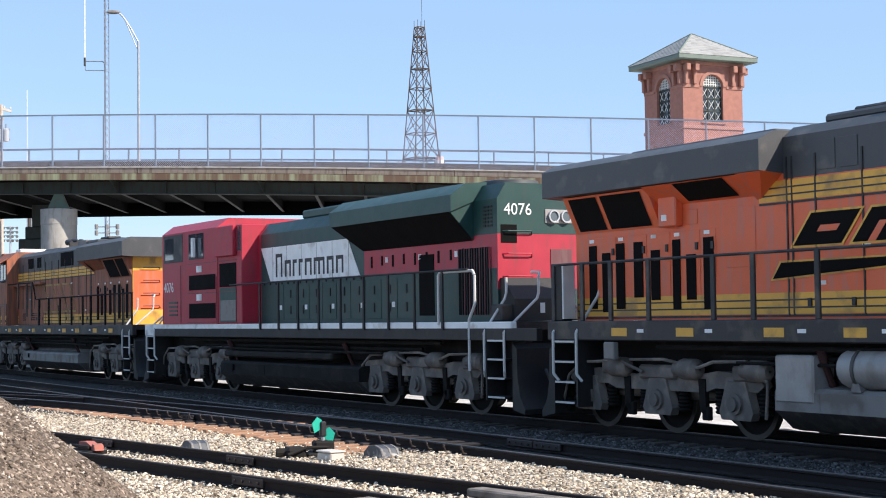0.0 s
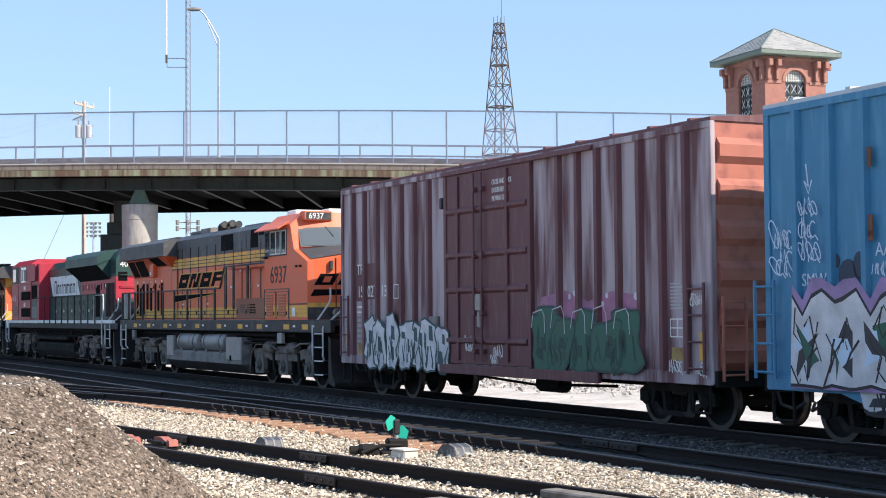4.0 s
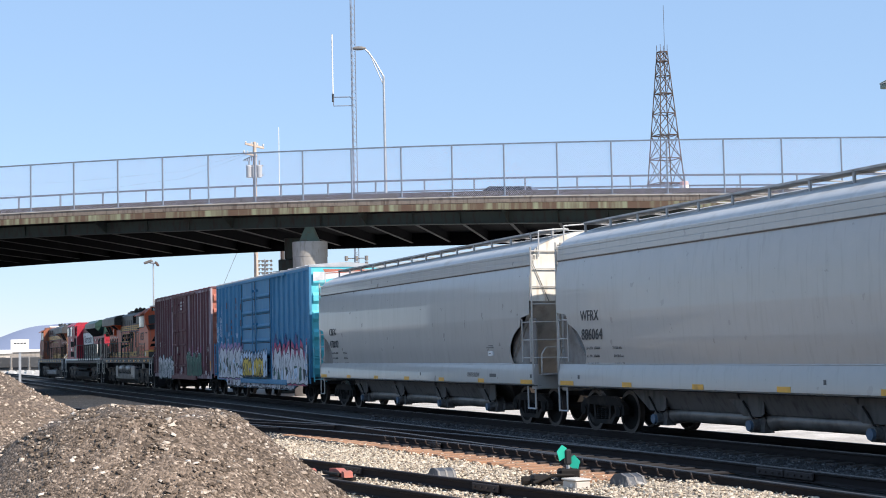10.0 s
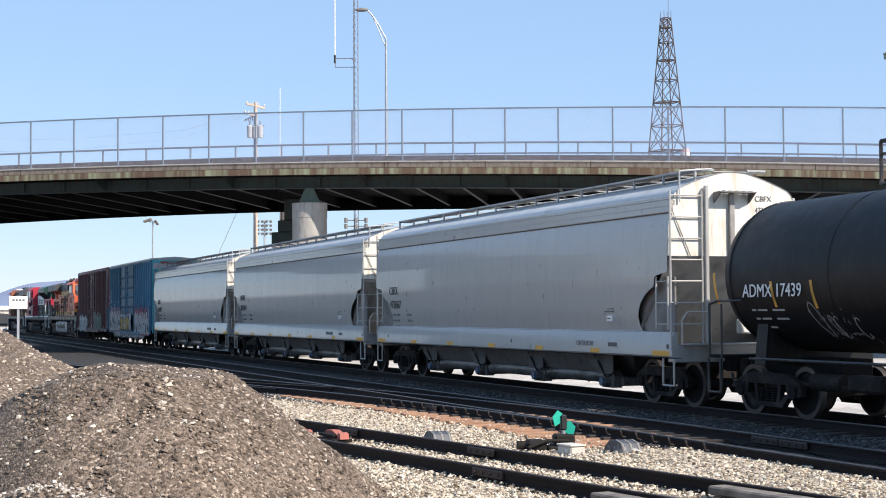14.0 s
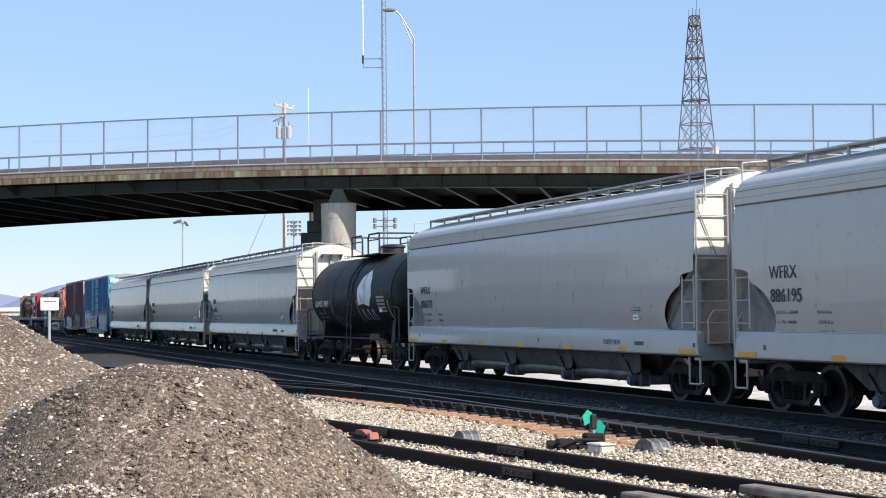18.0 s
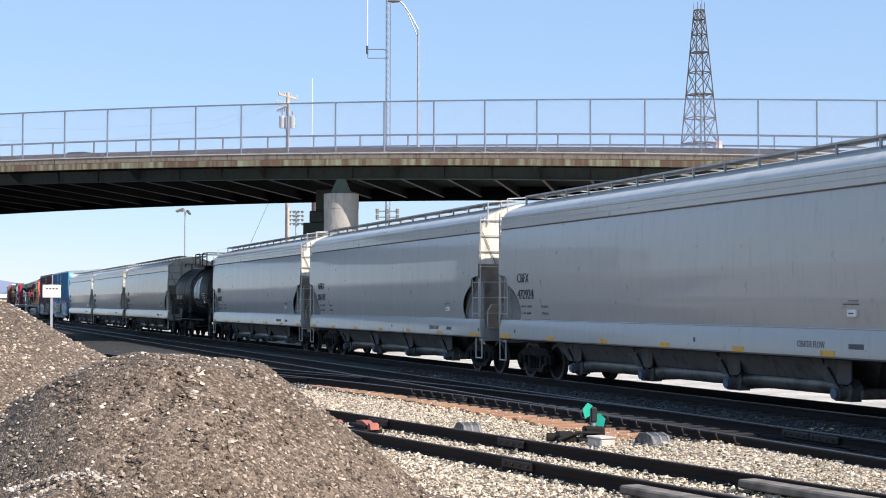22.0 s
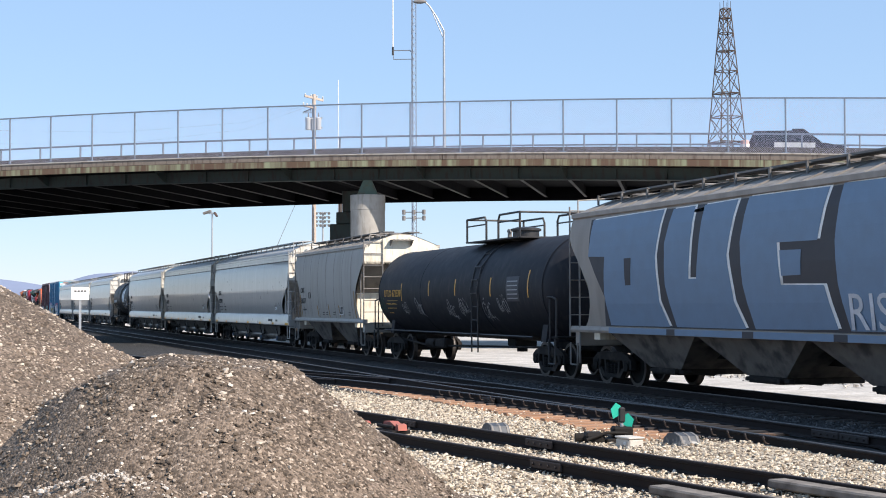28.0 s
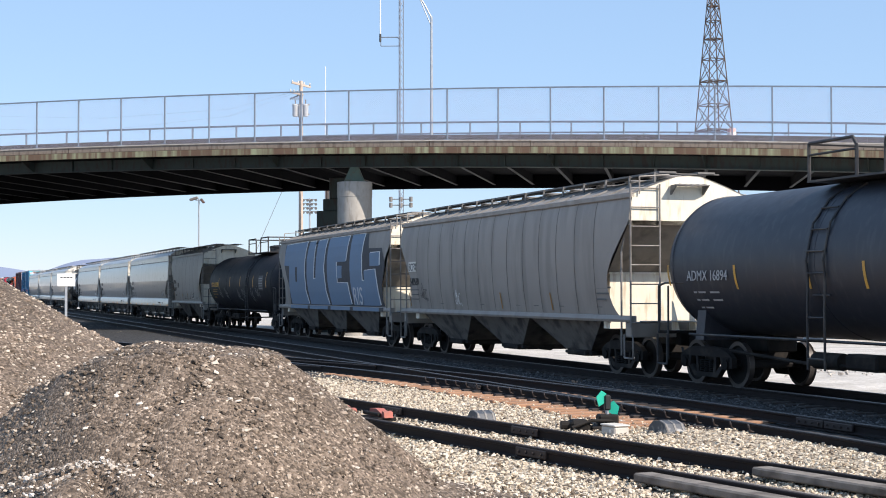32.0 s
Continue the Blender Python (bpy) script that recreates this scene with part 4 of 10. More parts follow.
pier(19.3, 1.36, 0.91, 7.99, "round concrete bridge pier with a green steel bearing")
pier(58.0, 1.36, 0.84, deck_over(58) - 2.28, "round concrete bridge pier hidden behind the train")
q = thing("bridge_pier", pose(-8.6, 87.25, 0, 0, 0, -18), "dark square concrete pier behind the round one", "bridge pier", "overpass piers")
part("column", Shape().box(-0.78, 0.78, -0.78, 0.78, -0.2, 6.8, 0.04).box(-0.44, 1.0, -0.67, 0.67, 6.8, 7.47, 0.04).box(-0.1, 1.0, -0.55, 0.55, 7.47, deck_over(17) - 1.45, 0.03), BR_DARK, q)
for x in (-34.5, 90.5):
    p = bridge.matrix_basis @ Vector((x, 7.3, 0))
    p.z = 0
    whole("abutment", Shape().box(-1.7, 1.7, -8.4, 8.4, -0.2, deck_over(x) - 1.51, 0.05), PIER_CONC, "plain concrete abutment at the end of the overpass", "abutment", kind="structure", m=Matrix.Translation(p) @ Matrix.Rotation(radians(BTURN), 4, "Z"))


def barrel(x, y):
    t = thing("traffic_barrel", Matrix.Translation(bridge_spot(x, y, -0.098)), "faded orange and white traffic barrel on the overpass", "traffic barrel")
    orange, pale = mat("faded_orange_plastic", (0.8, 0.46, 0.4), 0.5), mat("reflective_white_band", (0.85, 0.78, 0.74), 0.4)
    for k in range(5):
        z0, r0 = 0.08 + 0.185 * k, 0.29 - 0.018 * k
        part("band", Shape().lathe([(z0, 0.01), (z0, r0), (z0 + 0.165, r0 - 0.004), (z0 + 0.183, r0 - 0.022), (z0 + 0.183, 0.01)], "z", n=16), pale if k % 2 else orange, t)
    part("base", Shape().lathe([(0, 0.01), (0, 0.38), (0.08, 0.36), (0.08, 0.01)], "z", n=16), BLACK, t)


# ---- beyond the overpass ----
def beam(g, p, q, w):
    g.cyl(p, q, w, 4)


def at_bearing(az, dist, z=0.0):
    return Vector((dist * math.sin(radians(az)), dist * math.cos(radians(az)), z))


def lattice_tower(p, height, w0, w1, label):
    t = thing("lattice_tower", Matrix.Translation(p) @ Matrix.Rotation(radians(20), 4, "Z"), label, "lattice tower")
    levels = [height * (1 - (1 - k / 13) ** 1.35) for k in range(14)]

    def half(z):
        return (w0 + (w1 - w0) * z / height) / 2
    corners = ((-1, -1), (1, -1), (1, 1), (-1, 1))
    for cx, cy in corners:
        part("leg", Shape().cyl((cx * half(0), cy * half(0), 0), (cx * half(height), cy * half(height), height), 0.13, 5, 0.09), TOWER_STEEL, t)
    for k in range(13):
        a, b = levels[k], levels[k + 1]
        for i in range(4):
            (x0, y0), (x1, y1) = corners[i], corners[(i + 1) % 4]
            g = Shape()
            beam(g, (x0 * half(a), y0 * half(a), a), (x1 * half(b), y1 * half(b), b), 0.075)
            beam(g, (x1 * half(a), y1 * half(a), a), (x0 * half(b), y0 * half(b), b), 0.075)
            beam(g, (x0 * half(b), y0 * half(b), b), (x1 * half(b), y1 * half(b), b), 0.085)
            part("bracing", g, TOWER_STEEL, t)
        if k % 2:
            part("platform", Shape().cyl((-half(b), -half(b), b), (half(b), half(b), b), 0.09, 4).cyl((half(b), -half(b), b), (-half(b), half(b), b), 0.09, 4), TOWER_STEEL, t)
    top = Shape()
    for cx, cy in corners:
        beam(top, (cx * half(height), cy * half(height), height), (cx * half(height), cy * half(height), height + 1.2), 0.05)
    beam(top, (0.5, 0, height), (0.5, 0, height + 8), 0.04)
    part("top_rail", top, TOWER_STEEL, t)
    return t


lattice_tower((37.93, 257.2, -0.1), 51.6, 8.7, 1.3, "tall dark steel lattice tower behind the overpass")


def brick_tower(p, turn):
    t = thing("brick_tower", Matrix.Translation(p) @ Matrix.Rotation(radians(turn), 4, "Z"), "red brick tower with arched windows and a slate pyramid roof", "tower")
    w, eave = 2.8, 22.3
    g = Shape().box(-w, w, -w, w, -0.1, 16.7)
    part("lower_wall", g, BRICK, t, "plain red brick shaft")
    part("string_course", Shape().box(-w - 0.1, w + 0.1, -w - 0.1, w + 0.1, 16.7, 16.95, 0.03), STONE_TRIM, t)
    arch = 0.95
    for k in range(4):
        m = Matrix.Rotation(radians(90 * k), 4, "Z")
        zb, zs = 17.3, 20.1
        outer = [(-w, 16.95), (w - 0.0, 16.95), (w, 22.0), (-w, 22.0)]
        hole = [(-arch, zb), (arch, zb), (arch, zs)] + [(arch * math.cos(a), zs + arch * math.sin(a)) for a in [math.pi * i / 14 for i in range(1, 14)]] + [(-arch, zs)]
        bm = bmesh.new()
        depth = 0.45

        def loop(pts, y):
            return [bm.verts.new((u, y, v)) for u, v in pts]
        for y in (-w, -w + depth):
            o, h = loop(outer, y), loop(hole, y)
            edges = [bm.edges.new((o[i], o[(i + 1) % 4])) for i in range(4)] + [bm.edges.new((h[i], h[(i + 1) % len(h)])) for i in range(len(h))]
            bmesh.ops.triangle_fill(bm, edges=edges, use_beauty=True)
        a, b = loop(hole, -w), loop(hole, -w + depth)
        for i in range(len(hole)):
            j = (i + 1) % len(hole)
            bm.faces.new((a[i], a[j], b[j], b[i]))
        me = bpy.data.meshes.new("upper_wall")
        bm.to_mesh(me)
        bm.free()
        me.materials.append(BRICK)
        part("upper_wall", me, None, t, "red brick wall with an arched opening", at=m)
        win = part("window", Shape().prism([(u * 0.99, v) for u, v in hole], "y", -w + 0.3, -w + 0.33), GLASS, t, "dark arched window", at=m)
        lace = Shape()
        for u in (-arch, -0.32, 0.32, arch):
            lace.box(u - 0.05, u + 0.05, -w + 0.22, -w + 0.3, zb, zs)
        for v in (zb, 18.2, 19.2, zs):
            lace.box(-arch, arch, -w + 0.22, -w + 0.3, v - 0.05, v + 0.05)
        part("frame", lace, BR_DARK, win, "dark green window frame")
        lat = Shape()
        for j in range(-4, 5):
            u = j * 0.22
            hh = math.sqrt(max(0.0, arch ** 2 - u * u))
            if hh > 0.2:
                lat.box(u - 0.035, u + 0.035, -w + 0.24, -w + 0.28, zs, zs + hh)
        for j in range(1, 5):
            v = 0.2 * j
            hw = math.sqrt(max(0.0, arch ** 2 - v * v))
            lat.box(-hw, hw, -w + 0.24, -w + 0.28, zs + v - 0.03, zs + v + 0.03)
        for u0 in (-0.64, 0.0, 0.64):
            for v0 in (17.75, 18.7, 19.6):
                for sgn in (1, -1):
                    lat.cyl((u0 - 0.24, -w + 0.26, v0 - 0.35 * sgn), (u0 + 0.24, -w + 0.26, v0 + 0.35 * sgn), 0.03, 4)
        part("tracery", lat, LACE, win, "white lattice tracery")
        for i in range(14):
            hood = Shape()
            a0, a1 = math.pi * i / 14, math.pi * (i + 1) / 14
            r0, r1 = arch + 0.02, arch + 0.3
            hood.prism([(r0 * math.cos(a0), zs + r0 * math.sin(a0)), (r1 * math.cos(a0), zs + r1 * math.sin(a0)), (r1 * math.cos(a1), zs + r1 * math.sin(a1)), (r0 * math.cos(a1), zs + r0 * math.sin(a1))], "y", -w - 0.07, -w)
            part("voussoir", hood, STONE_TRIM, t, "red stone arch block" if i == 0 else "", at=m)

        part("sill", Shape().box(-arch - 0.2, arch + 0.2, -w - 0.12, -w, zb - 0.16, zb, 0.02), STONE_TRIM, t, at=m)
        for u0, u1 in ((-w, -arch - 0.32), (arch + 0.32, w)):
            part("band", Shape().box(u0, u1, -w - 0.06, -w, zs - 0.15, zs + 0.08), STONE_TRIM, t, at=m)
        for u in (-w + 0.2, -w + 1.0, w - 1.0, w - 0.2):
            g = Shape().box(u - 0.14, u + 0.14, -w - 0.3, -w, 20.2, 21.2, 0.03).box(u - 0.2, u + 0.2, -w - 0.62, -w, 21.2, 21.75, 0.05)
            part("bracket", g, STONE_TRIM, t, "carved red stone bracket", at=m)
    e = 3.72
    part("cornice", Shape().box(-w - 0.12, w + 0.12, -w - 0.12, w + 0.12, 21.75, 22.05, 0.03), STONE_TRIM, t)
    part("eave", Shape().box(-e, e, -e, e, 22.05, 22.42, 0.05), COPPER, t, "green copper gutter")
    tip = 24.75
    for k in range(4):
        m = Matrix.Rotation(radians(90 * k), 4, "Z")
        rows = 12
        for j in range(rows):
            a, b = j / rows, (j + 1) / rows
            cell = 7 if j < 8 else 3
            for i in range(cell):
                u0, u1 = -1 + 2 * i / cell, -1 + 2 * (i + 1) / cell
                ra, rb = e * (1 - a), e * (1 - b)
                za, zb2 = 22.42 + (tip - 22.42) * a, 22.42 + (tip - 22.42) * b
                g = Shape().add([(u0 * ra, -ra, za + 0.05), (u1 * ra, -ra, za + 0.05), (u1 * rb, -rb, zb2 + 0.02), (u0 * rb, -rb, zb2 + 0.02), (u0 * ra, -ra, za), (u1 * ra, -ra, za)], [(0, 1, 2, 3), (0, 4, 5, 1)])
                if k in (0, 3):
                    part("slate", g.mesh("slate", SLATE, smooth=False), None, t, at=m)
        if k not in (0, 3):
            part("roof_slope", Shape().add([(-e, -e, 22.43), (e, -e, 22.43), (0, 0, tip)], [(0, 1, 2)]), SLATE, t, at=m)
        part("hip", Shape().cyl((-e, -e, 22.46), (0, 0, tip + 0.03), 0.07, 6), COPPER, t, at=m)
    return t


brick_tower((39.64, 118.54, 0), 15.5)


def bent_lamp(p, h):
    t = thing("street_lamp", Matrix.Translation(p), "galvanized street lamp with a curved arm on the overpass", "street lamp")
    part("pole", Shape().cyl((0, 0, -0.1), (0, 0, h), 0.1, 12, 0.07), GALV, t, "galvanized tapered pole")
    part("base", Shape().cyl((0, 0, 0), (0, 0, 0.7), 0.2, 10), CONCRETE, t)
    part("arm", Shape().tube([(0, 0, h - 0.05), (-0.47, 0, h + 0.83), (-0.87, 0, h + 1.44), (-1.1, 0, h + 1.66)], 0.05, 8), GALV, t)
    part("brace", Shape().tube([(0, 0, h - 0.6), (-0.42, 0, h + 0.4), (-0.78, 0, h + 1.28)], 0.033, 8), GALV, t)
    part("head", Shape().lathe([(-0.42, 0.02), (-0.38, 0.08), (-0.15, 0.13), (0.15, 0.12), (0.36, 0.06), (0.4, 0.02)], "x", (-1.44, 0, h + 1.72), 12), TANK_GREY, t, "grey luminaire")
    return t


def radio_mast(p, h):
    t = thing("radio_mast", Matrix.Translation(p), "slim galvanized lattice radio mast with side antennas", "radio mast")
    w = 0.22
    legs = [(w * math.cos(a), w * math.sin(a)) for a in (0.3, 0.3 + 2.094, 0.3 + 4.189)]
    for x, y in legs:
        part("leg", Shape().cyl((x, y, -0.1), (x, y, h), 0.036, 6), MAST, t)
    brace = [Shape().cyl((*legs[i], 0), (*legs[(i + 1) % 3], 0.6), 0.018, 4).mesh("brace", MAST) for i in range(3)]
    for k in range(int(h / 0.6)):
        for i in range(3):
            part("brace", brace[i], None, t, at=pose(0, 0, 0.6 * k))
    zb = h - 8.5
    part("antenna", Shape().cyl((-1.75, 0, zb + 0.2), (-1.75, 0, zb + 5.4), 0.055, 8), WHITE, t, "white whip antenna")
    part("antenna_foot", Shape().cyl((-1.75, 0, zb - 0.4), (-1.75, 0, zb + 0.3), 0.09, 8), BLACK, t)
    part("side_arm", Shape().tube([(0, 0, zb - 0.3), (-0.3, 0, zb), (-1.75, 0, zb)], 0.05, 6).tube([(0, 0, zb - 0.75), (-1.7, 0, zb - 0.75), (-1.7, 0, zb - 0.2)], 0.04, 6), MAST, t)
    for z in (9.55, 10.05):
        g = Shape().cyl((-0.9, 0, z), (0.9, 0, z), 0.045, 6)
        for x in (-0.85, 0, 0.85):
            g.lathe([(-0.22, 0.02), (-0.2, 0.15), (0.2, 0.15), (0.22, 0.02)], "z", (x, 0, z), 8)
        part("dipole_row", g, TANK_GREY, t, "row of grey dipole antennas")
    return t


def utility_pole(p, h):
    t = thing("utility_pole", Matrix.Translation(p), "wooden utility pole with transformers and insulators", "utility pole")
    part("pole", Shape().cyl((0, 0, -0.1), (0, 0, h), 0.19, 10, 0.13), WOOD_POLE, t)
    part("crossarm", Shape().box(-0.75, 0.75, -0.06, 0.06, -0.08, 0.08, 0.01), WOOD_POLE, t, at=pose(0, 0, h - 0.28, 0, 10, 30))
    part("crossarm", Shape().box(-0.85, 0.2, -0.05, 0.05, -0.06, 0.06, 0.01), WOOD_POLE, t, at=pose(0, -0.16, h - 1.0, 0, 8, 30))
    for k in range(4):
        part("insulator", Shape().lathe([(0.0, 0.04), (0.05, 0.07), (0.09, 0.045), (0.13, 0.07), (0.18, 0.04), (0.2, 0.01)], "z", n=8), RAIL_WHITE, t, "white glazed insulator", at=pose(-0.6 + 0.4 * k, -0.3 + 0.2 * k, h - 0.24 + 0.08 * (1 - k * 0.6)))
        part("insulator", Shape().lathe([(0.0, 0.04), (0.05, 0.07), (0.09, 0.045), (0.13, 0.07), (0.18, 0.04), (0.2, 0.01)], "z", n=8), RAIL_WHITE, t, at=pose(-0.7 + 0.24 * k, -0.56 + 0.12 * k, h - 0.84 - 0.04 * k))
    part("equipment_frame", Shape().box(-0.62, 0.62, -0.14, -0.02, -0.05, 0.05).box(-0.62, 0.62, -0.14, -0.02, -0.75, -0.66), TANK_PALE, t, "steel transformer bracket", at=pose(0, 0, h - 1.75))
    for x, z in ((-0.38, 2.1), (0.0, 2.15), (0.36, 2.1)):
        c = part("transformer", Shape().lathe([(-0.55, 0.02), (-0.52, 0.2), (0.3, 0.22), (0.36, 0.16), (0.4, 0.02)], "z", (x, -0.3, h - z), 12), HOP_ROOF, t, "pale grey transformer can")
        part("bushing", Shape().cyl((x, -0.3, h - z + 0.36), (x, -0.3, h - z + 0.7), 0.04, 6), TANK_GREY, c)
    for k in range(5):
        part("cutout", Shape().tube([(-0.1 - 0.14 * k, -0.1, h - 1.0 - 0.06 * k), (-0.22 - 0.14 * k, -0.15, h - 1.1 - 0.06 * k), (-0.2 - 0.14 * k, -0.15, h - 1.4)], 0.035, 5), TANK_GREY, t)
    return t


def whip(p, h, r=0.028):
    t = thing("whip_antenna", Matrix.Translation(p), "thin white whip antenna behind the overpass", "antenna")
    part("mast", Shape().cyl((0, 0, 0), (0, 0, h * 0.7), r * 1.4, 6), GALV, t)
    part("whip", Shape().cyl((0, 0, h * 0.7), (0, 0, h), r, 6), WHITE, t)


def flood_pole(p, h, rows, label, r=0.11):
    t = thing("floodlight_pole", Matrix.Translation(p), label, "floodlight pole")
    part("pole", Shape().cyl((0, 0, -0.1), (0, 0, h), r, 8, r * 0.7), GALV, t)
    for k in range(rows):
        z = h - 0.1 - 0.42 * k
        part("bar", Shape().box(-0.75, 0.75, -0.03, 0.03, z - 0.03, z + 0.03), TANK_GREY, t)
        for x in (-0.65, -0.22, 0.22, 0.65):
            part("lamp", Shape().cyl((x, 0.05, z), (x, -0.22, z - 0.1), 0.09, 8, 0.15), TANK_GREY, t, "grey floodlight")
    return t

barrel(36.85, 3.05)
bent_lamp(bridge_spot(19.08, 12.6, 0.0), 8.82)
radio_mast(at_bearing(-3.17, 130), 32.3)
whip(at_bearing(-5.98, 120), 19.8)
utility_pole(at_bearing(-6.88, 112), 17.55)
flood_pole(at_bearing(-6.55, 160), 11.9, 4, "distant pole with four rows of floodlights", 0.14)
t = thing("floodlight_pole", Matrix.Translation(at_bearing(-10.62, 130)), "slim yard lamp pole with a boxy head", "floodlight pole")
part("pole", Shape().cyl((0, 0, -0.1), (0, 0, 10.0), 0.08, 8, 0.06), GALV, t)
part("lamp_head", Shape().box(-0.36, 0.36, -0.2, 0.2, -0.1, 0.1, 0.04), TANK_GREY, t, "grey boxy lamp head", at=pose(-0.42, 0, 10.0, 0, -18, 0))
part("lamp_head", Shape().box(-0.22, 0.22, -0.2, 0.2, -0.09, 0.09, 0.04), TOWER_STEEL, t, "dark boxy lamp head", at=pose(0.3, 0, 9.82, 0, 55, 0))
part("lamp_arm", Shape().cyl((-0.3, 0, 9.9), (0.3, 0, 9.86), 0.05, 6), GALV, t)
t = thing("service_pole", Matrix.Translation(at_bearing(-5.9, 110)), "dark wooden pole with a meter box behind the pier", "pole")
part("pole", Shape().cyl((0, 0, -0.1), (0, 0, 11.5), 0.16, 8, 0.13), TOWER_STEEL, t)
part("box", Shape().box(-0.75, -0.35, -0.15, 0.15, 3.2, 6.2, 0.03), TOWER_STEEL, t)
t = thing("guy_wire", pose(0, 0, 0), "slack guy wire from a utility pole", "wire")
part("strand", Shape().tube([at_bearing(-6.95, 112, 13.2), at_bearing(-7.57, 110, 9.4), at_bearing(-8.34, 107.5, 5.9), at_bearing(-9.6, 103, 0.0)], 0.016, 5), TOWER_STEEL, t)
for k in range(2):
    t = thing("overhead_wire", pose(0, 0, 0), "thin overhead wire from the utility pole", "wire", "overhead wires")
    part("strand", Shape().tube([at_bearing(-6.9 - 0.05 * k, 112, 16.9 - 0.13 * k), at_bearing(-9.5, 121, 16.5 - 0.56 * k), at_bearing(-14, 132, 16.8 - 1.0 * k), at_bearing(-22, 157, 19.3 - 1.4 * k)], 0.004, 4), TOWER_STEEL, t)


def yard_sign(p):
    t = thing("yard_sign", Matrix.Translation(p) @ Matrix.Rotation(radians(14), 4, "Z"), "white yard sign on a galvanized post", "sign")
    part("post", Shape().box(-0.035, 0.035, -0.03, 0.03, -0.1, 2.75, 0.005), GALV, t)
    b = part("board", Shape().box(-0.25, 0.25, -0.05, -0.034, 2.38, 2.74, 0.004), WHITE, t, "white sign board")
    for k in range(4):
        part("bar", Shape().box(-0.16 + 0.09 * k, -0.1 + 0.09 * k, -0.054, -0.0505, 2.61, 2.65), LETTER, b)
    return t


yard_sign(at_bearing(-15.35, 45))


def hill(az, dist, half, height, label):
    rows = []
    for j in range(9):
        row = []
        for i in range(49):
            u = -1 + 2 * i / 48
            h = height * (math.cos(u * math.pi / 2) ** 1.3) * (j / 8)
            h += 0.08 * height * noise.noise(Vector((u * 4, j * 0.4, dist))) * (j / 8) * (1 - abs(u))
            p = at_bearing(az + u * half, dist + 400 * (j / 8), 0)
            row.append((p.x, p.y, max(h, -1)))
        rows.append(row)
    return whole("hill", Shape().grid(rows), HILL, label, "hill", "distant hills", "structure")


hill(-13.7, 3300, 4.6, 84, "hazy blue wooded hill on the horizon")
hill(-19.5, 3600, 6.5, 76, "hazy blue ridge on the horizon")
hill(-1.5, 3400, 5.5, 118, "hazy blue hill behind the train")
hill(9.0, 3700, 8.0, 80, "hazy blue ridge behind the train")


# ---- rolling stock ----
# a car's own space: x towards the front of the train, y towards the viewer, z above the rails
WHEELSETS = []


def wheel_mesh(r):
    g = Shape()
    for y in (-0.79, 0.65):
        g.lathe([(y, 0.02), (y, 0.12), (y + 0.05, 0.14), (y + 0.06, r - 0.08), (y, r - 0.055), (y, r), (y + 0.11, r), (y + 0.14, r + 0.028), (y + 0.14, r - 0.06), (y + 0.1, r - 0.09), (y + 0.1, 0.12), (y + 0.14, 0.1), (y + 0.14, 0.02)] if y > 0 else
                [(y, 0.02), (y, 0.1), (y + 0.04, 0.12), (y + 0.04, r - 0.09), (y, r - 0.06), (y, r + 0.028), (y + 0.03, r), (y + 0.14, r), (y + 0.14, r - 0.055), (y + 0.08, r - 0.08), (y + 0.09, 0.14), (y + 0.14, 0.12), (y + 0.14, 0.02)], "y", n=28)
    g.cyl((0, -1.0, 0), (0, 1.0, 0), 0.09, 10)
    for a in range(4):
        w = a * math.pi / 2
        g.cyl((0.055 * math.cos(w), 0.99, 0.055 * math.sin(w)), (0.055 * math.cos(w), 1.02, 0.055 * math.sin(w)), 0.018, 5)
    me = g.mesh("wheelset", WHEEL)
    me.materials.append(TREAD)
    for p in me.polygons:
        if all(math.hypot(me.vertices[i].co.x, me.vertices[i].co.z) > r - 0.062 for i in p.vertices):
            p.material_index = 1
    return me


WHEEL_CAR, WHEEL_LOCO = wheel_mesh(0.457), wheel_mesh(0.52)


def truck_frame():
    g = Shape()
    for y in (0.94, -1.06):
        g.prism([(-1.12, 0.6), (-1.12, 0.4), (-0.7, 0.36), (-0.62, 0.62), (-0.95, 0.7)], "y", y, y + 0.12)
        g.prism([(1.12, 0.6), (0.95, 0.7), (0.62, 0.62), (0.7, 0.36), (1.12, 0.4)], "y", y, y + 0.12)
        g.prism([(-0.95, 0.7), (-0.62, 0.6), (0.62, 0.6), (0.95, 0.7), (0.6, 0.8), (-0.6, 0.8)], "y", y, y + 0.12)
        g.prism([(-0.72, 0.38), (-0.5, 0.18), (0.5, 0.18), (0.72, 0.38), (0.6, 0.42), (0.42, 0.27), (-0.42, 0.27), (-0.6, 0.42)], "y", y, y + 0.12)
        for sx in (-1, 1):
            g.prism([(0.3 * sx, 0.25), (0.4 * sx, 0.25), (0.46 * sx, 0.62), (0.36 * sx, 0.62)], "y", y + 0.01, y + 0.11)
    g.box(-0.2, 0.2, -0.95, 0.95, 0.5, 0.72, 0.03)
    g.cyl((0, 0, 0.7), (0, 0, 0.86), 0.35, 16)
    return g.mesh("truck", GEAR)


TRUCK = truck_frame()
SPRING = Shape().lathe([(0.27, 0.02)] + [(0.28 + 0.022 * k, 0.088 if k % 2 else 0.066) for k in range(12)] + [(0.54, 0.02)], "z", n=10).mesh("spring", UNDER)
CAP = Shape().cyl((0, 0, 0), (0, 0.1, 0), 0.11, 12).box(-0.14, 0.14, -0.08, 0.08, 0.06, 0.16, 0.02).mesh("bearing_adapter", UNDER)


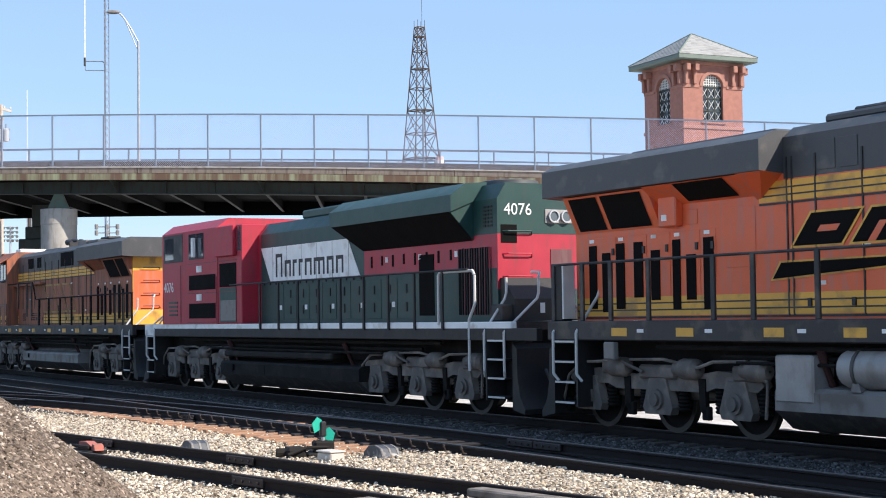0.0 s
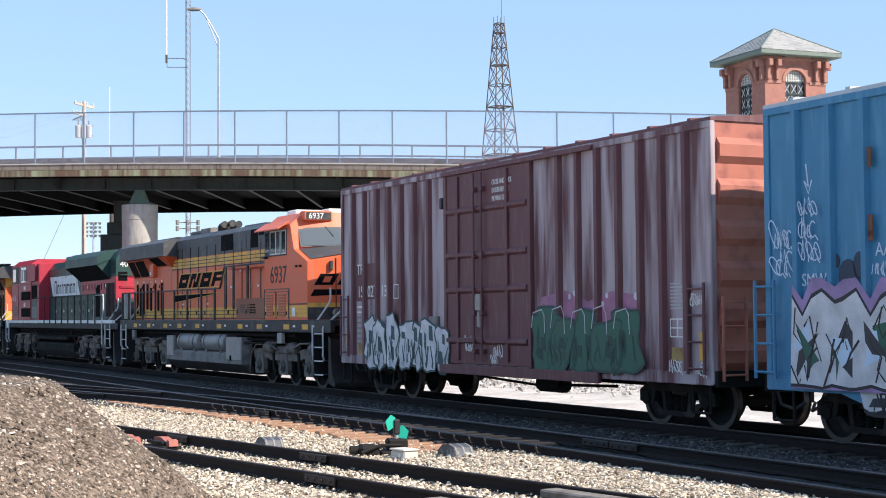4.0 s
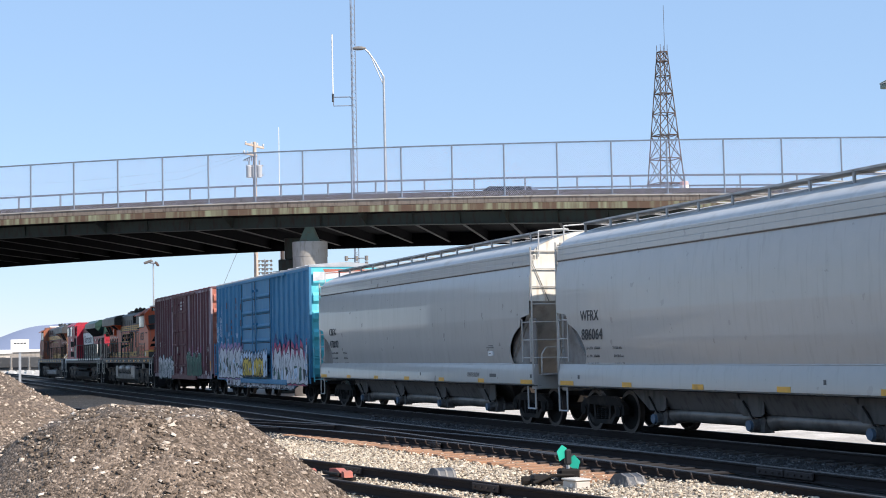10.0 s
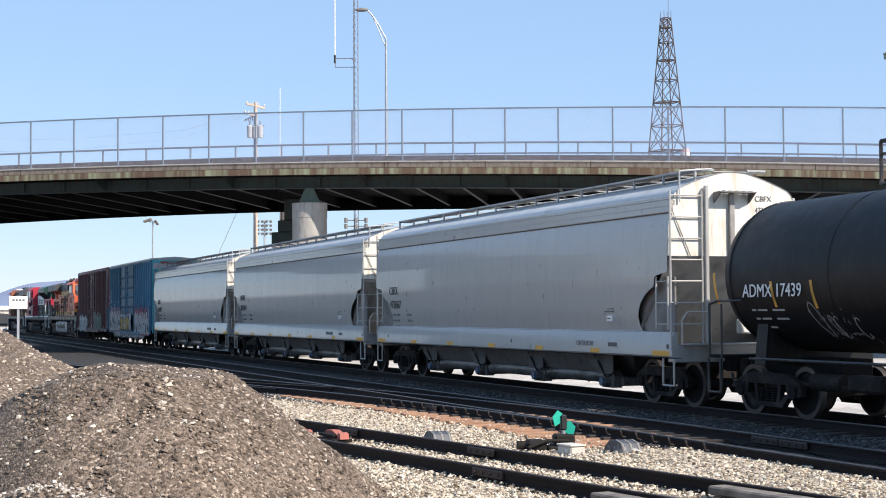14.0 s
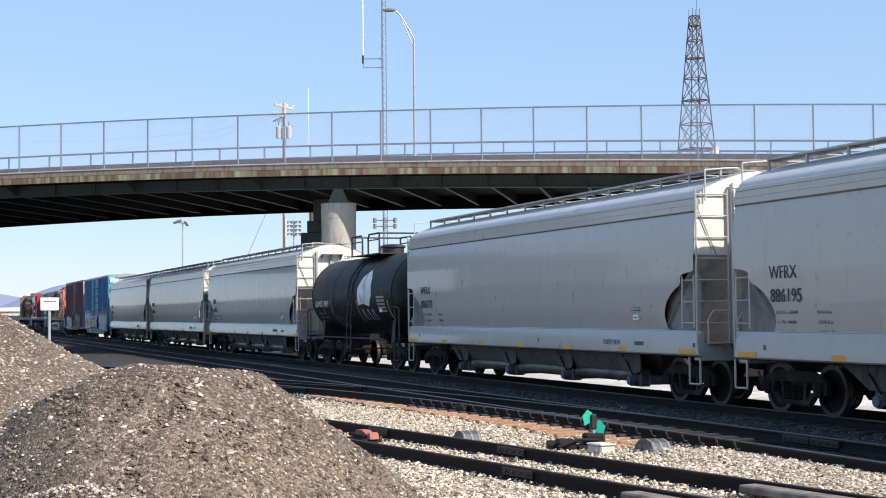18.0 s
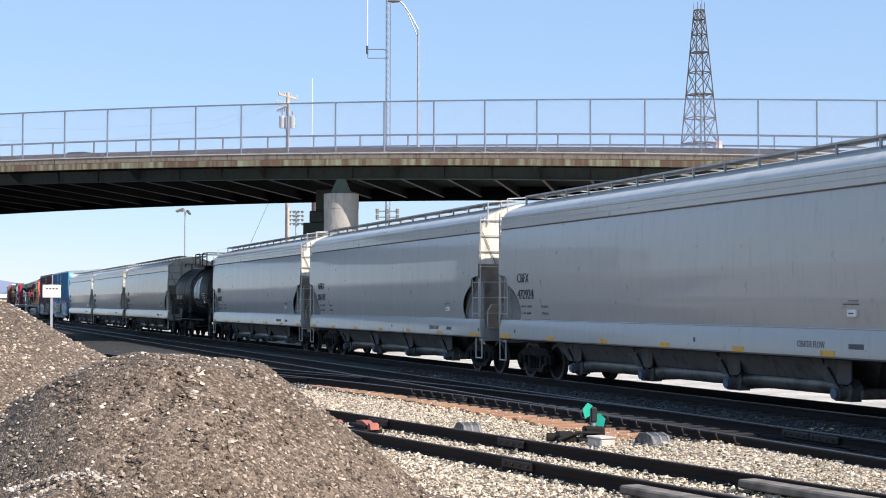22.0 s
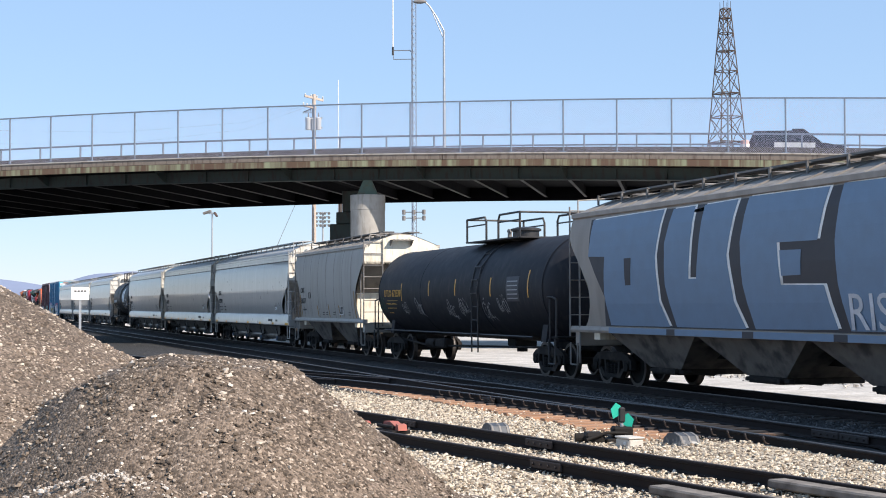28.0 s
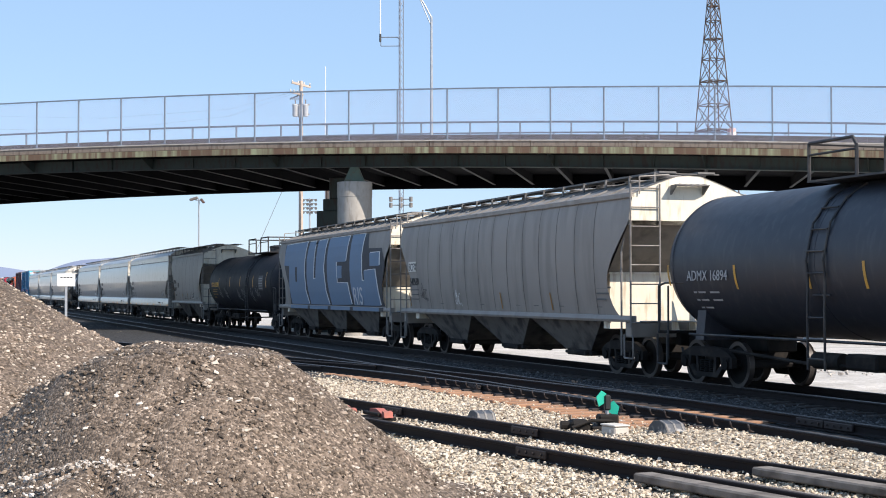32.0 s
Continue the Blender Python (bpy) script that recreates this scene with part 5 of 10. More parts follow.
def truck(car, x):
    t = part("truck", TRUCK, None, car, "dusty cast steel truck", at=pose(x, 0, 0))
    for y in (1.0, -1.0):
        for dx in (-0.2, 0.0, 0.2):
            part("spring", SPRING, None, t, at=pose(dx, y, 0))
    for dx in (-0.89, 0.89):
        for rz, y in ((0, 1.0), (180, -1.0)):
            part("bearing_adapter", CAP, None, t, at=pose(dx, y, 0.457, 0, 0, rz))
        w = part("wheelset", WHEEL_CAR, None, t, "dark steel wheelset", at=pose(dx, 0, 0.457))
        WHEELSETS.append((w, dx, 0.457))
    return t


def coupler(car, x):
    s = 1 if x > 0 else -1
    g = Shape().box(x - s * 1.1, x - s * 0.35, -0.1, 0.1, 0.72, 0.95, 0.03)
    g.prism([(x - s * 0.35, -0.16), (x - s * 0.02, -0.2), (x + s * 0.06, -0.02), (x - s * 0.05, 0.18), (x - s * 0.35, 0.16)], "z", 0.68, 1.0)
    part("coupler", g, UNDER, car, "grimy steel coupler")
    part("air_hose", Shape().tube([(x - s * 0.45, 0.3, 0.7), (x - s * 0.3, 0.32, 0.45), (x - s * 0.05, 0.25, 0.38), (x + s * 0.05, 0.1, 0.5)], 0.03, 6), BLACK, car)


def ladder(car, p, width, heights, axis, material, name="ladder", rail_r=0.022):
    """Rungs between two stiles; axis: the direction across the ladder."""
    d = Vector(axis)
    p = Vector(p)
    g = Shape()
    for s in (0, 1):
        a = p + d * width * s
        g.tube([a + Vector((0, 0, heights[0] - 0.1)), a + Vector((0, 0, heights[-1] + 0.1))], rail_r * 1.3, 6)
    lad = part(name, g, material, car)
    for h in heights:
        part("rung", Shape().cyl(p + Vector((0, 0, h)), p + d * width + Vector((0, 0, h)), rail_r, 6), material, lad)
    return lad


def marks(car, x, y, z, text, size, material, rows=(), squeeze=0.82):
    """Reporting marks on the near side with rows of small plain bars under them."""
    for i, line in enumerate(text):
        letters(line, size, material, car, on_side(x, y, z - i * size * 1.5), squeeze=squeeze)
    z0 = z - len(text) * size * 1.5 + size * 0.6
    for i, (a, b) in enumerate(rows):
        part("data_bar", Shape().box(x - a, x - b, y - 0.002, y + 0.003, z0 - i * 0.13 - 0.06, z0 - i * 0.13), material, car)


def car_base(name, length, label, category, group=""):
    t = thing(name, pose(0, 0, RAIL_Z), label, category, group)
    coupler(t, length / 2)
    coupler(t, -length / 2)
    return t


CARS = []


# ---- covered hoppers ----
BAY_GREY = mat("dark_brown_grey_bay_paint", (0.075, 0.068, 0.062), 0.7, dirt=(0.03, 0.026, 0.022), dirt_amount=0.45, streak=0.4, vary=0.25)
BAY_SHEET = mat("brown_grey_slope_sheet", (0.115, 0.106, 0.098), 0.6, dirt=(0.05, 0.044, 0.039), dirt_amount=0.4, streak=0.5, vary=0.2)
PIPE_GREY = mat("worn_grey_pipe", (0.15, 0.14, 0.13), 0.4, 0.2, dirt=(0.06, 0.052, 0.047), dirt_amount=0.45, vary=0.25)
OUTLET = mat("dusty_cast_aluminium", (0.13, 0.123, 0.117), 0.6, 0.2, dirt=(0.07, 0.06, 0.055), dirt_amount=0.5, scale=8.0, vary=0.4)
CAP_BLUE = mat("dull_blue_cap_paint", (0.07, 0.11, 0.16), 0.6, vary=0.25)
# Shadow lines of seams and creases, put into a dark colour.
SEAM = mat("seam_shadow_paint", (0.13, 0.115, 0.1), 0.8, vary=0.3, scale=1.5)
# Slope sheets: the end wall's cream with shade put into the colour.
SLOPE_GREY = mat("shaded_grey_slope_paint", (0.42, 0.405, 0.38), 0.75, dirt=(0.26, 0.245, 0.225), dirt_amount=0.4, vary=0.15)
SLOPE_SHADED = mat("shaded_tan_slope_paint", (0.24, 0.21, 0.175), 0.8, dirt=(0.13, 0.11, 0.09), dirt_amount=0.4, vary=0.2)
WALK_GREY = mat("dull_grey_walkway_grating", (0.36, 0.36, 0.355), 0.7, dirt=(0.2, 0.19, 0.18), dirt_amount=0.3, vary=0.2)
WALK_DARK = mat("dusty_dark_walkway_grating", (0.15, 0.145, 0.14), 0.8, dirt=(0.08, 0.075, 0.07), dirt_amount=0.3, vary=0.25)
LETTER_FAINT = mat("worn_grey_lettering", (0.09, 0.09, 0.092), 0.6, bump=0)


def side_profile(half):
    return [(half - 0.14, 1.42), (half - 0.05, 2.0), (half, 2.7), (half - 0.005, 3.3), (half - 0.04, 3.75), (half - 0.1, 4.05), (half - 0.16, 4.23)]


def roof_profile(half, peak):
    e = half - 0.16
    half_roof = ((1.0, 0.0), (0.985, 0.14), (0.92, 0.3), (0.8, 0.45), (0.6, 0.65), (0.4, 0.82), (0.2, 0.95))
    up = [(e * u, 4.31 + (peak - 4.31) * v) for u, v in half_roof]
    return up + [(0.0, peak)] + [(-y, z) for y, z in reversed(up)]


def profile_y(prof, z):
    for (y0, z0), (y1, z1) in zip(prof, prof[1:]):
        if z <= z1:
            return y0 + (y1 - y0) * max(0.0, (z - z0) / (z1 - z0))
    return prof[-1][0]


def hopper(length, bays, label, paint, roof, end_paint, style="round", seams=0, cut=1.42, z_cut=2.62, sill=True, gates=GEAR, deep=1.3, z_low=2.4):
    t = car_base("covered_hopper", length, label, "hopper car", "covered hoppers")
    half, peak = 1.58, 4.86 if style == "round" else 4.66
    base = 1.52 if sill else 1.42
    body = length / 2 - (0.8 if style == "round" else 0.64)
    z_end = 3.1 if style == "round" else z_cut
    prof = side_profile(half)

    inset = ((base, 1.22), (1.58, 1.32), (1.7, 1.39), (1.85, 1.41), (2.0, 1.36), (2.15, 1.24), (2.3, 1.05), (2.42, 0.8), (2.48, 0.62), (2.68, 0.55), (2.72, 0.42), (2.76, 0.04), (2.8, 0.0), (4.23, 0.0)) if style == "round" else ((1.42, 0.75), (1.6, 0.98), (2.0, 1.2), (2.4, 1.16), (2.8, 0.82), (3.1, 0.5), (3.4, 0.17), (3.58, 0.0), (4.23, 0.0))

    def notch(z):
        for (z0, a), (z1, b) in zip(inset, inset[1:]):
            if z <= z1:
                return a + (b - a) * (z - z0) / (z1 - z0)
        return 0.0
    for sy, nm in ((1, "side_sheet"), (-1, "side_sheet")):
        rows = []
        levels = steps(1.42, 4.23, 22) if style != "round" else [z for z, _ in inset[:-1]] + steps(2.95, 4.23, 10)
        for u in steps(-1, 1, 40):
            rows.append([(u * body - (1 if u > 0 else -1) * notch(z) * abs(u) ** 8, sy * profile_y(prof, z), z) for z in levels])
        part(nm, Shape().grid(rows), paint, t)
    rp = roof_profile(half, peak)
    if style != "round":
        rp = [(1.44, 4.22), (1.0, 4.4), (0.55, 4.56), (0.3, 4.64), (0.0, 4.66), (-0.3, 4.64), (-0.55, 4.56), (-1.0, 4.4), (-1.44, 4.22)]
        for i in range(int(2 * body)):
            x = -body + 0.5 + i
            part("roof_rib", Shape().prism([(-1.43, 4.225), (0, 4.665), (1.43, 4.225), (1.43, 4.25), (1.0, 4.43), (0.55, 4.59), (0, 4.7), (-0.55, 4.59), (-1.0, 4.43), (-1.43, 4.25)], "x", x - 0.03, x + 0.03), roof, t)
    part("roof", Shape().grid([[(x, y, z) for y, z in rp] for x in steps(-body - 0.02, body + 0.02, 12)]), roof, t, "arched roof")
    for sy in (1, -1):
        g = Shape().box(-body, body, sy * (half - 0.19), sy * (half - (0.08 if style == "round" else 0.07)), *((4.25, 4.34) if style == "round" else (4.12, 4.25)), 0.015)
        part("eave_rail", g, paint, t)
        if style == "round":
            g = Shape()
            for z0, z1, proud in ((4.12, 4.25, 0.075), (3.995, 4.12, 0.05)):
                y = profile_y(prof, (z0 + z1) / 2)
                g.box(-body, body, sy * (y - 0.06), sy * (y + proud), z0, z1, 0.008)
            part("crease", g, paint, t, "stepped ledge under the eave")
            y = profile_y(prof, 3.96)
            # The shadow under the ledge, painted as a thin strip.
            part("crease_line", Shape().box(-body, body, sy * (y - 0.02), sy * (y + 0.012), 3.97, 3.993), SEAM, t)
    for sx in (1, -1):
        ring = [(sx * body, y, z) for y, z in rp]
        lower = [(sx * body, -profile_y(prof, z), z) for z in (4.1, 3.8, 3.5, z_end)] + [(sx * body, profile_y(prof, z), z) for z in (z_end, 3.5, 3.8, 4.1)]
        g = Shape()
        g.add(ring + lower, [tuple(range(len(ring) + len(lower)))])
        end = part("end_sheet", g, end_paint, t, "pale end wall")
        w = half - 0.06
        if style != "round":
            xi = sx * (body - deep)
            part("slope_sheet", Shape().add([(sx * body, -w, z_end), (sx * body, w, z_end), (xi, w - 0.03, z_low), (xi, -w + 0.03, z_low)], [(0, 1, 2, 3)]), SLOPE_SHADED, t, "sloping end sheet, its shade put into a dark tan")
            part("bulkhead", Shape().box(xi, xi - sx * 0.35, -w + 0.1, w - 0.1, 1.1, z_low), end_paint, t, "pale lower bulkhead")
            part("bulkhead_lip", Shape().box(xi, xi + sx * 0.05, -w + 0.06, w - 0.06, z_low - 0.02, z_low + 0.03), end_paint, t)
        else:
            part("slope_sheet", Shape().add([(sx * body, -w, z_end), (sx * body, w, z_end), (sx * (body - cut - 0.4), w - 0.08, 1.2), (sx * (body - cut - 0.4), -w + 0.08, 1.2)], [(0, 1, 2, 3)]), SLOPE_GREY, t, "sloping end sheet, its shade put into a mid grey")
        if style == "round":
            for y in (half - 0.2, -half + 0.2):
                # The cutout's shade is put into the panel's darker grey.
                part("bay_panel", Shape().prism([(sx * (body - cut - 0.1), 1.3), (sx * (body - 0.02), 1.3), (sx * (body - 0.02), z_cut + 0.05), (sx * (body - cut * 0.45), z_cut + 0.05), (sx * (body - cut - 0.1), 2.2)], "y", y - 0.02, y + 0.02), TANK_GREY, t, "recessed end panel, shade put into its darker grey")
        pf = part("end_platform", Shape().box(sx * (body + 0.03), sx * (body + 0.32), -0.36, 0.5, 4.4, 4.425).prism([(sx * (body + 0.02), 4.2), (sx * (body + 0.02), 4.4), (sx * (body + 0.3), 4.4)], "y", 0.46, 0.5).prism([(sx * (body + 0.02), 4.2), (sx * (body + 0.02), 4.4), (sx * (body + 0.3), 4.4)], "y", -0.36, -0.32), WALK_DARK, t, "grated end platform")
        for k in range(5):
            part("grating_bar", Shape().box(sx * (body + 0.04), sx * (body + 0.31), -0.28 + 0.16 * k, -0.24 + 0.16 * k, 4.425, 4.445), WALK_GREY, pf)
        if style == "round":
            part("end_stiffener", Shape().box(sx * (body + 0.004), sx * (body + 0.08), 0.02, 0.14, 2.6, 4.4, 0.01), TANK_PALE, t, "grey end stiffener")
            part("handrail_loop", Shape().tube([(sx * (body + 0.2), 1.36, 1.28), (sx * (body + 0.2), 1.36, 1.78), (sx * (body + 0.2), 1.24, 1.95), (sx * (body + 0.2), 0.7, 1.95), (sx * (body + 0.2), 0.7, 1.28)], 0.018, 6), HOP_GREY, t)
            part("ladder_post", Shape().box(sx * (body + 0.04), sx * (body + 0.12), 0.66, 0.74, 1.2, 4.55, 0.01), HOP_GREY, t)
            part("end_brace", Shape().cyl((sx * (body + 0.03), 1.45, 4.0), (sx * (body + 0.03), 1.05, 3.1), 0.012, 5), TANK_GREY, t)
        else:
            for y in (-0.45, 0.0, 0.45):
                part("gusset", Shape().prism([(sx * (body + 0.0), 1.05), (sx * (body + 0.35), 1.05), (sx * body, 1.75)], "y", y - 0.02, y + 0.02), end_paint, t)
        part("end_sill", Shape().box(sx * (length / 2 - 1.05), sx * (length / 2 - 0.74), -1.45, 1.45, 0.92, 1.28, 0.02), paint, t)
        ladder(t, (sx * (body + 0.05), 1.53, 0), 0.74, [1.26 + 0.44 * k for k in range(8)], (0, -1, 0), HOP_GREY if style == "round" else TANK_GREY, "ladder", 0.017)
        if style == "round":
            ladder(t, (sx * (body - 0.05), half - 0.04, 0), 0.5, [1.7 + 0.44 * k for k in range(3)], (-sx, 0, 0), HOP_GREY, "side_ladder", 0.016)
        else:
            part("grab_bar", Shape().tube([(sx * (body - 0.5), 1.5, 0.5), (sx * (body - 0.5), 1.5, 2.9), (sx * (body - 0.35), 1.5, 3.2)], 0.024, 6), TANK_GREY, t)
        part("step", Shape().tube([(sx * (body + 0.1), 1.5, 1.0), (sx * (body + 0.1), 1.5, 0.45), (sx * (body - 0.35), 1.5, 0.45), (sx * (body - 0.35), 1.5, 1.0)], 0.022, 6), HOP_GREY if style == "round" else TANK_GREY, t)
        part("crossover", Shape().box(sx * (body + 0.05), sx * (body + 0.38), -1.3, 1.3, 1.28, 1.31), GALV, t)
        hz = 4.9 if style == "round" else 4.66
        part("roof_hoop", Shape().tube([(sx * (body + 0.05), 1.3, 4.2), (sx * (body + 0.05), 1.3, hz - 0.06), (sx * (body + 0.05), 0.55, hz), (sx * (body - 0.55), 0.55, hz)], 0.018, 6), HOP_ROOF if style == "round" else HOP_TAN, t)
        part("brake_gear", Shape().cyl((sx * (body + 0.1), -0.3, 2.2), (sx * (body + 0.18), -0.3, 2.2), 0.26, 14).box(sx * (body + 0.02), sx * (body + 0.2), -0.6, 0.0, 1.5, 1.8, 0.03), end_paint, t)
        truck(t, sx * (length / 2 - 2.05))
    # side sill
    for sy in (1, -1):
        if sill:
            part("side_sill", Shape().prism([(sy * 1.40, 1.02), (sy * 1.50, 1.02), (sy * 1.53, 1.05), (sy * 1.53, 1.38), (sy * 1.475, 1.54), (sy * 1.40, 1.54)], "x", -length / 2 + 0.72, length / 2 - 0.72), paint, t, "wide side sill")
            part("sill_bead", Shape().cyl((-body + cut, sy * 1.475, 1.545), (body - cut, sy * 1.475, 1.545), 0.013, 6), HOP_ROOF, t, "pale bead above the sill")
            part("sill_flange", Shape().box(-length / 2 + 0.74, length / 2 - 0.74, sy * 1.3, sy * 1.5, 1.0, 1.018), UNDER, t)
        else:
            part("side_sill", Shape().prism([(sy * 1.38, 1.27), (sy * 1.52, 1.27), (sy * 1.54, 1.33), (sy * 1.5, 1.42), (sy * 1.38, 1.42)], "x", -length / 2 + 0.6, length / 2 - 0.6), paint, t, "narrow side sill")
    if sill:
        for i in range(7):
            x = body - 0.4 - i * (2 * body - 0.8) / 6
            w2 = 0.36 if i in (0, 6) else 0.22
            part("reflector", Shape().box(x - w2, x + w2, 1.531, 1.536, 1.05, 1.155), YELLOW, t, "yellow reflector strip")
    # bays
    span = 2 * (body - cut - 0.6) / bays
    for b in range(bays):
        xc = (b - (bays - 1) / 2) * span
        lo = 0.35 if style == "round" else 0.42
        g = Shape()
        w0, w1 = 1.36, 0.42
        top = [(xc - span / 2, -w0, 1.3), (xc + span / 2, -w0, 1.3), (xc + span / 2, w0, 1.3), (xc - span / 2, w0, 1.3)]
        d = 0.32 if style == "round" else 0.78
        k = w1 if style == "round" else 0.95
        bot = [(xc - d, -k, lo + 0.08), (xc + d, -k, lo + 0.08), (xc + d, k, lo + 0.08), (xc - d, k, lo + 0.08)]
        g.add(top + bot, [(0, 1, 5, 4), (1, 2, 6, 5), (2, 3, 7, 6), (3, 0, 4, 7), (4, 5, 6, 7)])
        bay = part("hopper_bay", g, BAY_GREY if style == "round" else BAY_PAINT, t, "dark discharge bay")
        if style == "round":
            xg = xc - 0.3
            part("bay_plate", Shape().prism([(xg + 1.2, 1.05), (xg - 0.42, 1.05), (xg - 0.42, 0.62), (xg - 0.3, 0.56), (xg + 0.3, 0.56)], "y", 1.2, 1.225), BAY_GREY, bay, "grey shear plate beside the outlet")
            part("gate", Shape().box(xg - 0.34, xg + 0.34, -0.8, 0.95, lo - 0.06, lo + 0.14, 0.03).prism([(xg - 0.24, lo - 0.1), (xg + 0.24, lo - 0.1), (xg + 0.3, lo + 0.16), (xg + 0.16, lo + 0.3), (xg - 0.16, lo + 0.3), (xg - 0.3, lo + 0.16)], "y", 0.9, 1.12).cyl((xg, 1.1, lo + 0.04), (xg, 1.26, lo + 0.04), 0.13, 12), gates, bay, "grey cast outlet")
            part("outlet_cap", Shape().cyl((xg, 1.26, lo + 0.04), (xg, 1.32, lo + 0.04), 0.1, 12), CAP_BLUE, bay, "small blue outlet cap")
            part("gate_lever", Shape().cyl((xg - 0.05, 1.2, lo + 0.12), (xg + 0.22, 1.28, lo + 0.5), 0.022, 6).cyl((xg - 0.16, 1.15, lo + 0.2), (xg + 0.2, 1.15, lo + 0.24), 0.03, 6), UNDER, bay)
        else:
            part("gate", Shape().box(xc - 0.62, xc + 0.62, -0.95, 1.0, lo - 0.06, lo + 0.09, 0.02).cyl((xc - 0.5, 0.0, lo), (xc + 0.5, 0.0, lo), 0.1, 8), gates, bay, "discharge gate")
            part("gate_track", Shape().box(xc - 1.0, xc + 0.7, 0.9, 1.02, lo - 0.02, lo + 0.06, 0.01).cyl((xc - 0.75, 0.7, lo + 0.02), (xc - 0.75, 1.12, lo + 0.02), 0.06, 8), gates, bay)
        if b < bays - 1 and style == "round":
            part("bay_sheet", Shape().prism([(1.27, 1.04), (1.32, 1.04), (1.08, 0.6), (1.03, 0.6)], "x", xc + 0.12, xc + span - 0.62), BAY_SHEET, t, "brown-grey sloping sheet above the pipe")
            part("pipe", Shape().cyl((xc + 0.05, 0.9, 0.5), (xc + span - 0.75, 0.9, 0.5), 0.165, 14).cyl((xc + span - 0.75, 0.9, 0.5), (xc + span - 0.6, 0.9, 0.48), 0.165, 14, 0.2), PIPE_GREY, t, "long grey unloading pipe")
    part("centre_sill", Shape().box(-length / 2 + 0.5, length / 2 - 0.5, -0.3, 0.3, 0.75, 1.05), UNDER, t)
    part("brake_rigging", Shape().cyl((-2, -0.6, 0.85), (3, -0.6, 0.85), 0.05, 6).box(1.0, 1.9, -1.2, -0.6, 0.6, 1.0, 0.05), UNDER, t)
    # running board
    z = 4.91 if style == "round" else 4.74
    walk_paint = WALK_GREY if style == "round" else WALK_DARK
    for y in (0.62, -0.62) if style == "round" else (0.5, -0.5):
        g = Shape().box(-body + 0.1, body - 0.1, y - 0.22, y + 0.22, z - 0.03, z + 0.012)
        part("running_board", g, walk_paint, t, "galvanized roof walkway")
    nleg = max(6, int(2 * body / 1.35))
    for i in range(nleg + 1):
        x = -body + 0.15 + i * (2 * body - 0.3) / nleg
        part("board_bracket", Shape().box(x - 0.028, x + 0.028, 0.8, 0.84, 4.48, z - 0.012).box(x - 0.028, x + 0.028, -0.84, 0.84, z - 0.05, z - 0.03), walk_paint, t)
    hatches = 10 if length > 15 else 6
    for i in range(hatches):
        x = -body + 1.0 + i * (2 * body - 2.0) / (hatches - 1)
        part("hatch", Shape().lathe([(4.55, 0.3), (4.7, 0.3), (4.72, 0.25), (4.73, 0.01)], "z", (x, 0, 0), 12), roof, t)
    for i in range(seams):
        x = -body + cut + (i + 0.5) * (2 * (body - cut)) / seams
        rows = []
        for dx in (-0.016, 0.016):
            rows.append([(x + dx, profile_y(prof, zz) + 0.006, zz) for zz in steps(1.44, 4.2, 10)])
        part("seam", Shape().grid(rows), SEAM, t, "weld seam with its shadow put into a dark strip")
    CARS.append((t, length))
    return t


def plastic_hopper(length, mark, number):
    t = hopper(length, 4, "light grey four-bay covered hopper with a wide side sill", HOP_GREY, HOP_ROOF, HOP_END, gates=OUTLET)
    x = length / 2 - 2.25
    letters(mark, 0.25, LETTER, t, on_side(x + 0.12, 1.583, 2.53), squeeze=0.96)
    letters(number, 0.255, LETTER, t, on_side(x + 0.12, 1.567, 2.1), squeeze=1.02)
    for i, (l, r) in enumerate((("LD LMT 220000", "99750 KG"), ("LT WT 66000", "29950 KG"), ("CU FT 6260", "178 CU M"))):
        y = profile_y(side_profile(1.58), 1.88 - 0.18 * i) + 0.006
        letters(l, 0.085, LETTER_FAINT, t, on_side(x, y, 1.88 - 0.18 * i), squeeze=0.95)
        letters(r, 0.085, LETTER_FAINT, t, on_side(x - 1.35, y, 1.88 - 0.18 * i), squeeze=0.95)
    back = Matrix.Translation((-length / 2 + 0.792, -0.15, 4.25)) @ Euler((radians(90), 0, radians(-90))).to_matrix().to_4x4()
    letters(mark, 0.12, LETTER_FAINT, t, back @ pose(0.35, 0, 0), squeeze=1.0)
    letters(number, 0.12, LETTER_FAINT, t, back @ pose(0.35, 0, 0) @ pose(0, -0.24, 0), squeeze=0.85)
    xb = -length / 2 + 3.5
    part("placard", Shape().box(xb - 0.12, xb + 0.14, 1.5, 1.549, 1.76, 1.88), WHITE, t)
    part("placard_bar", Shape().box(xb - 0.18, xb + 0.26, 1.5, 1.552, 1.96, 1.98).box(xb - 0.18, xb + 0.1, 1.5, 1.554, 2.02, 2.035).box(xb - 0.06, xb + 0.1, 1.545, 1.5515, 1.8, 1.825), LETTER_FAINT, t)
    letters("CENTER FLOW", 0.12, TANK_GREY, t, on_side(xb + 1.75, 1.533, 1.2), squeeze=0.8)
    for x2, w2 in ((xb - 0.1, 0.22), (xb - 2.6, 0.05), (x + 0.4, 0.05), (xb + 5.6, 0.04)):
        part("stencil", Shape().box(x2 - w2, x2 + w2, 1.531, 1.535, 1.2, 1.29), LETTER_FAINT, t)
    return t


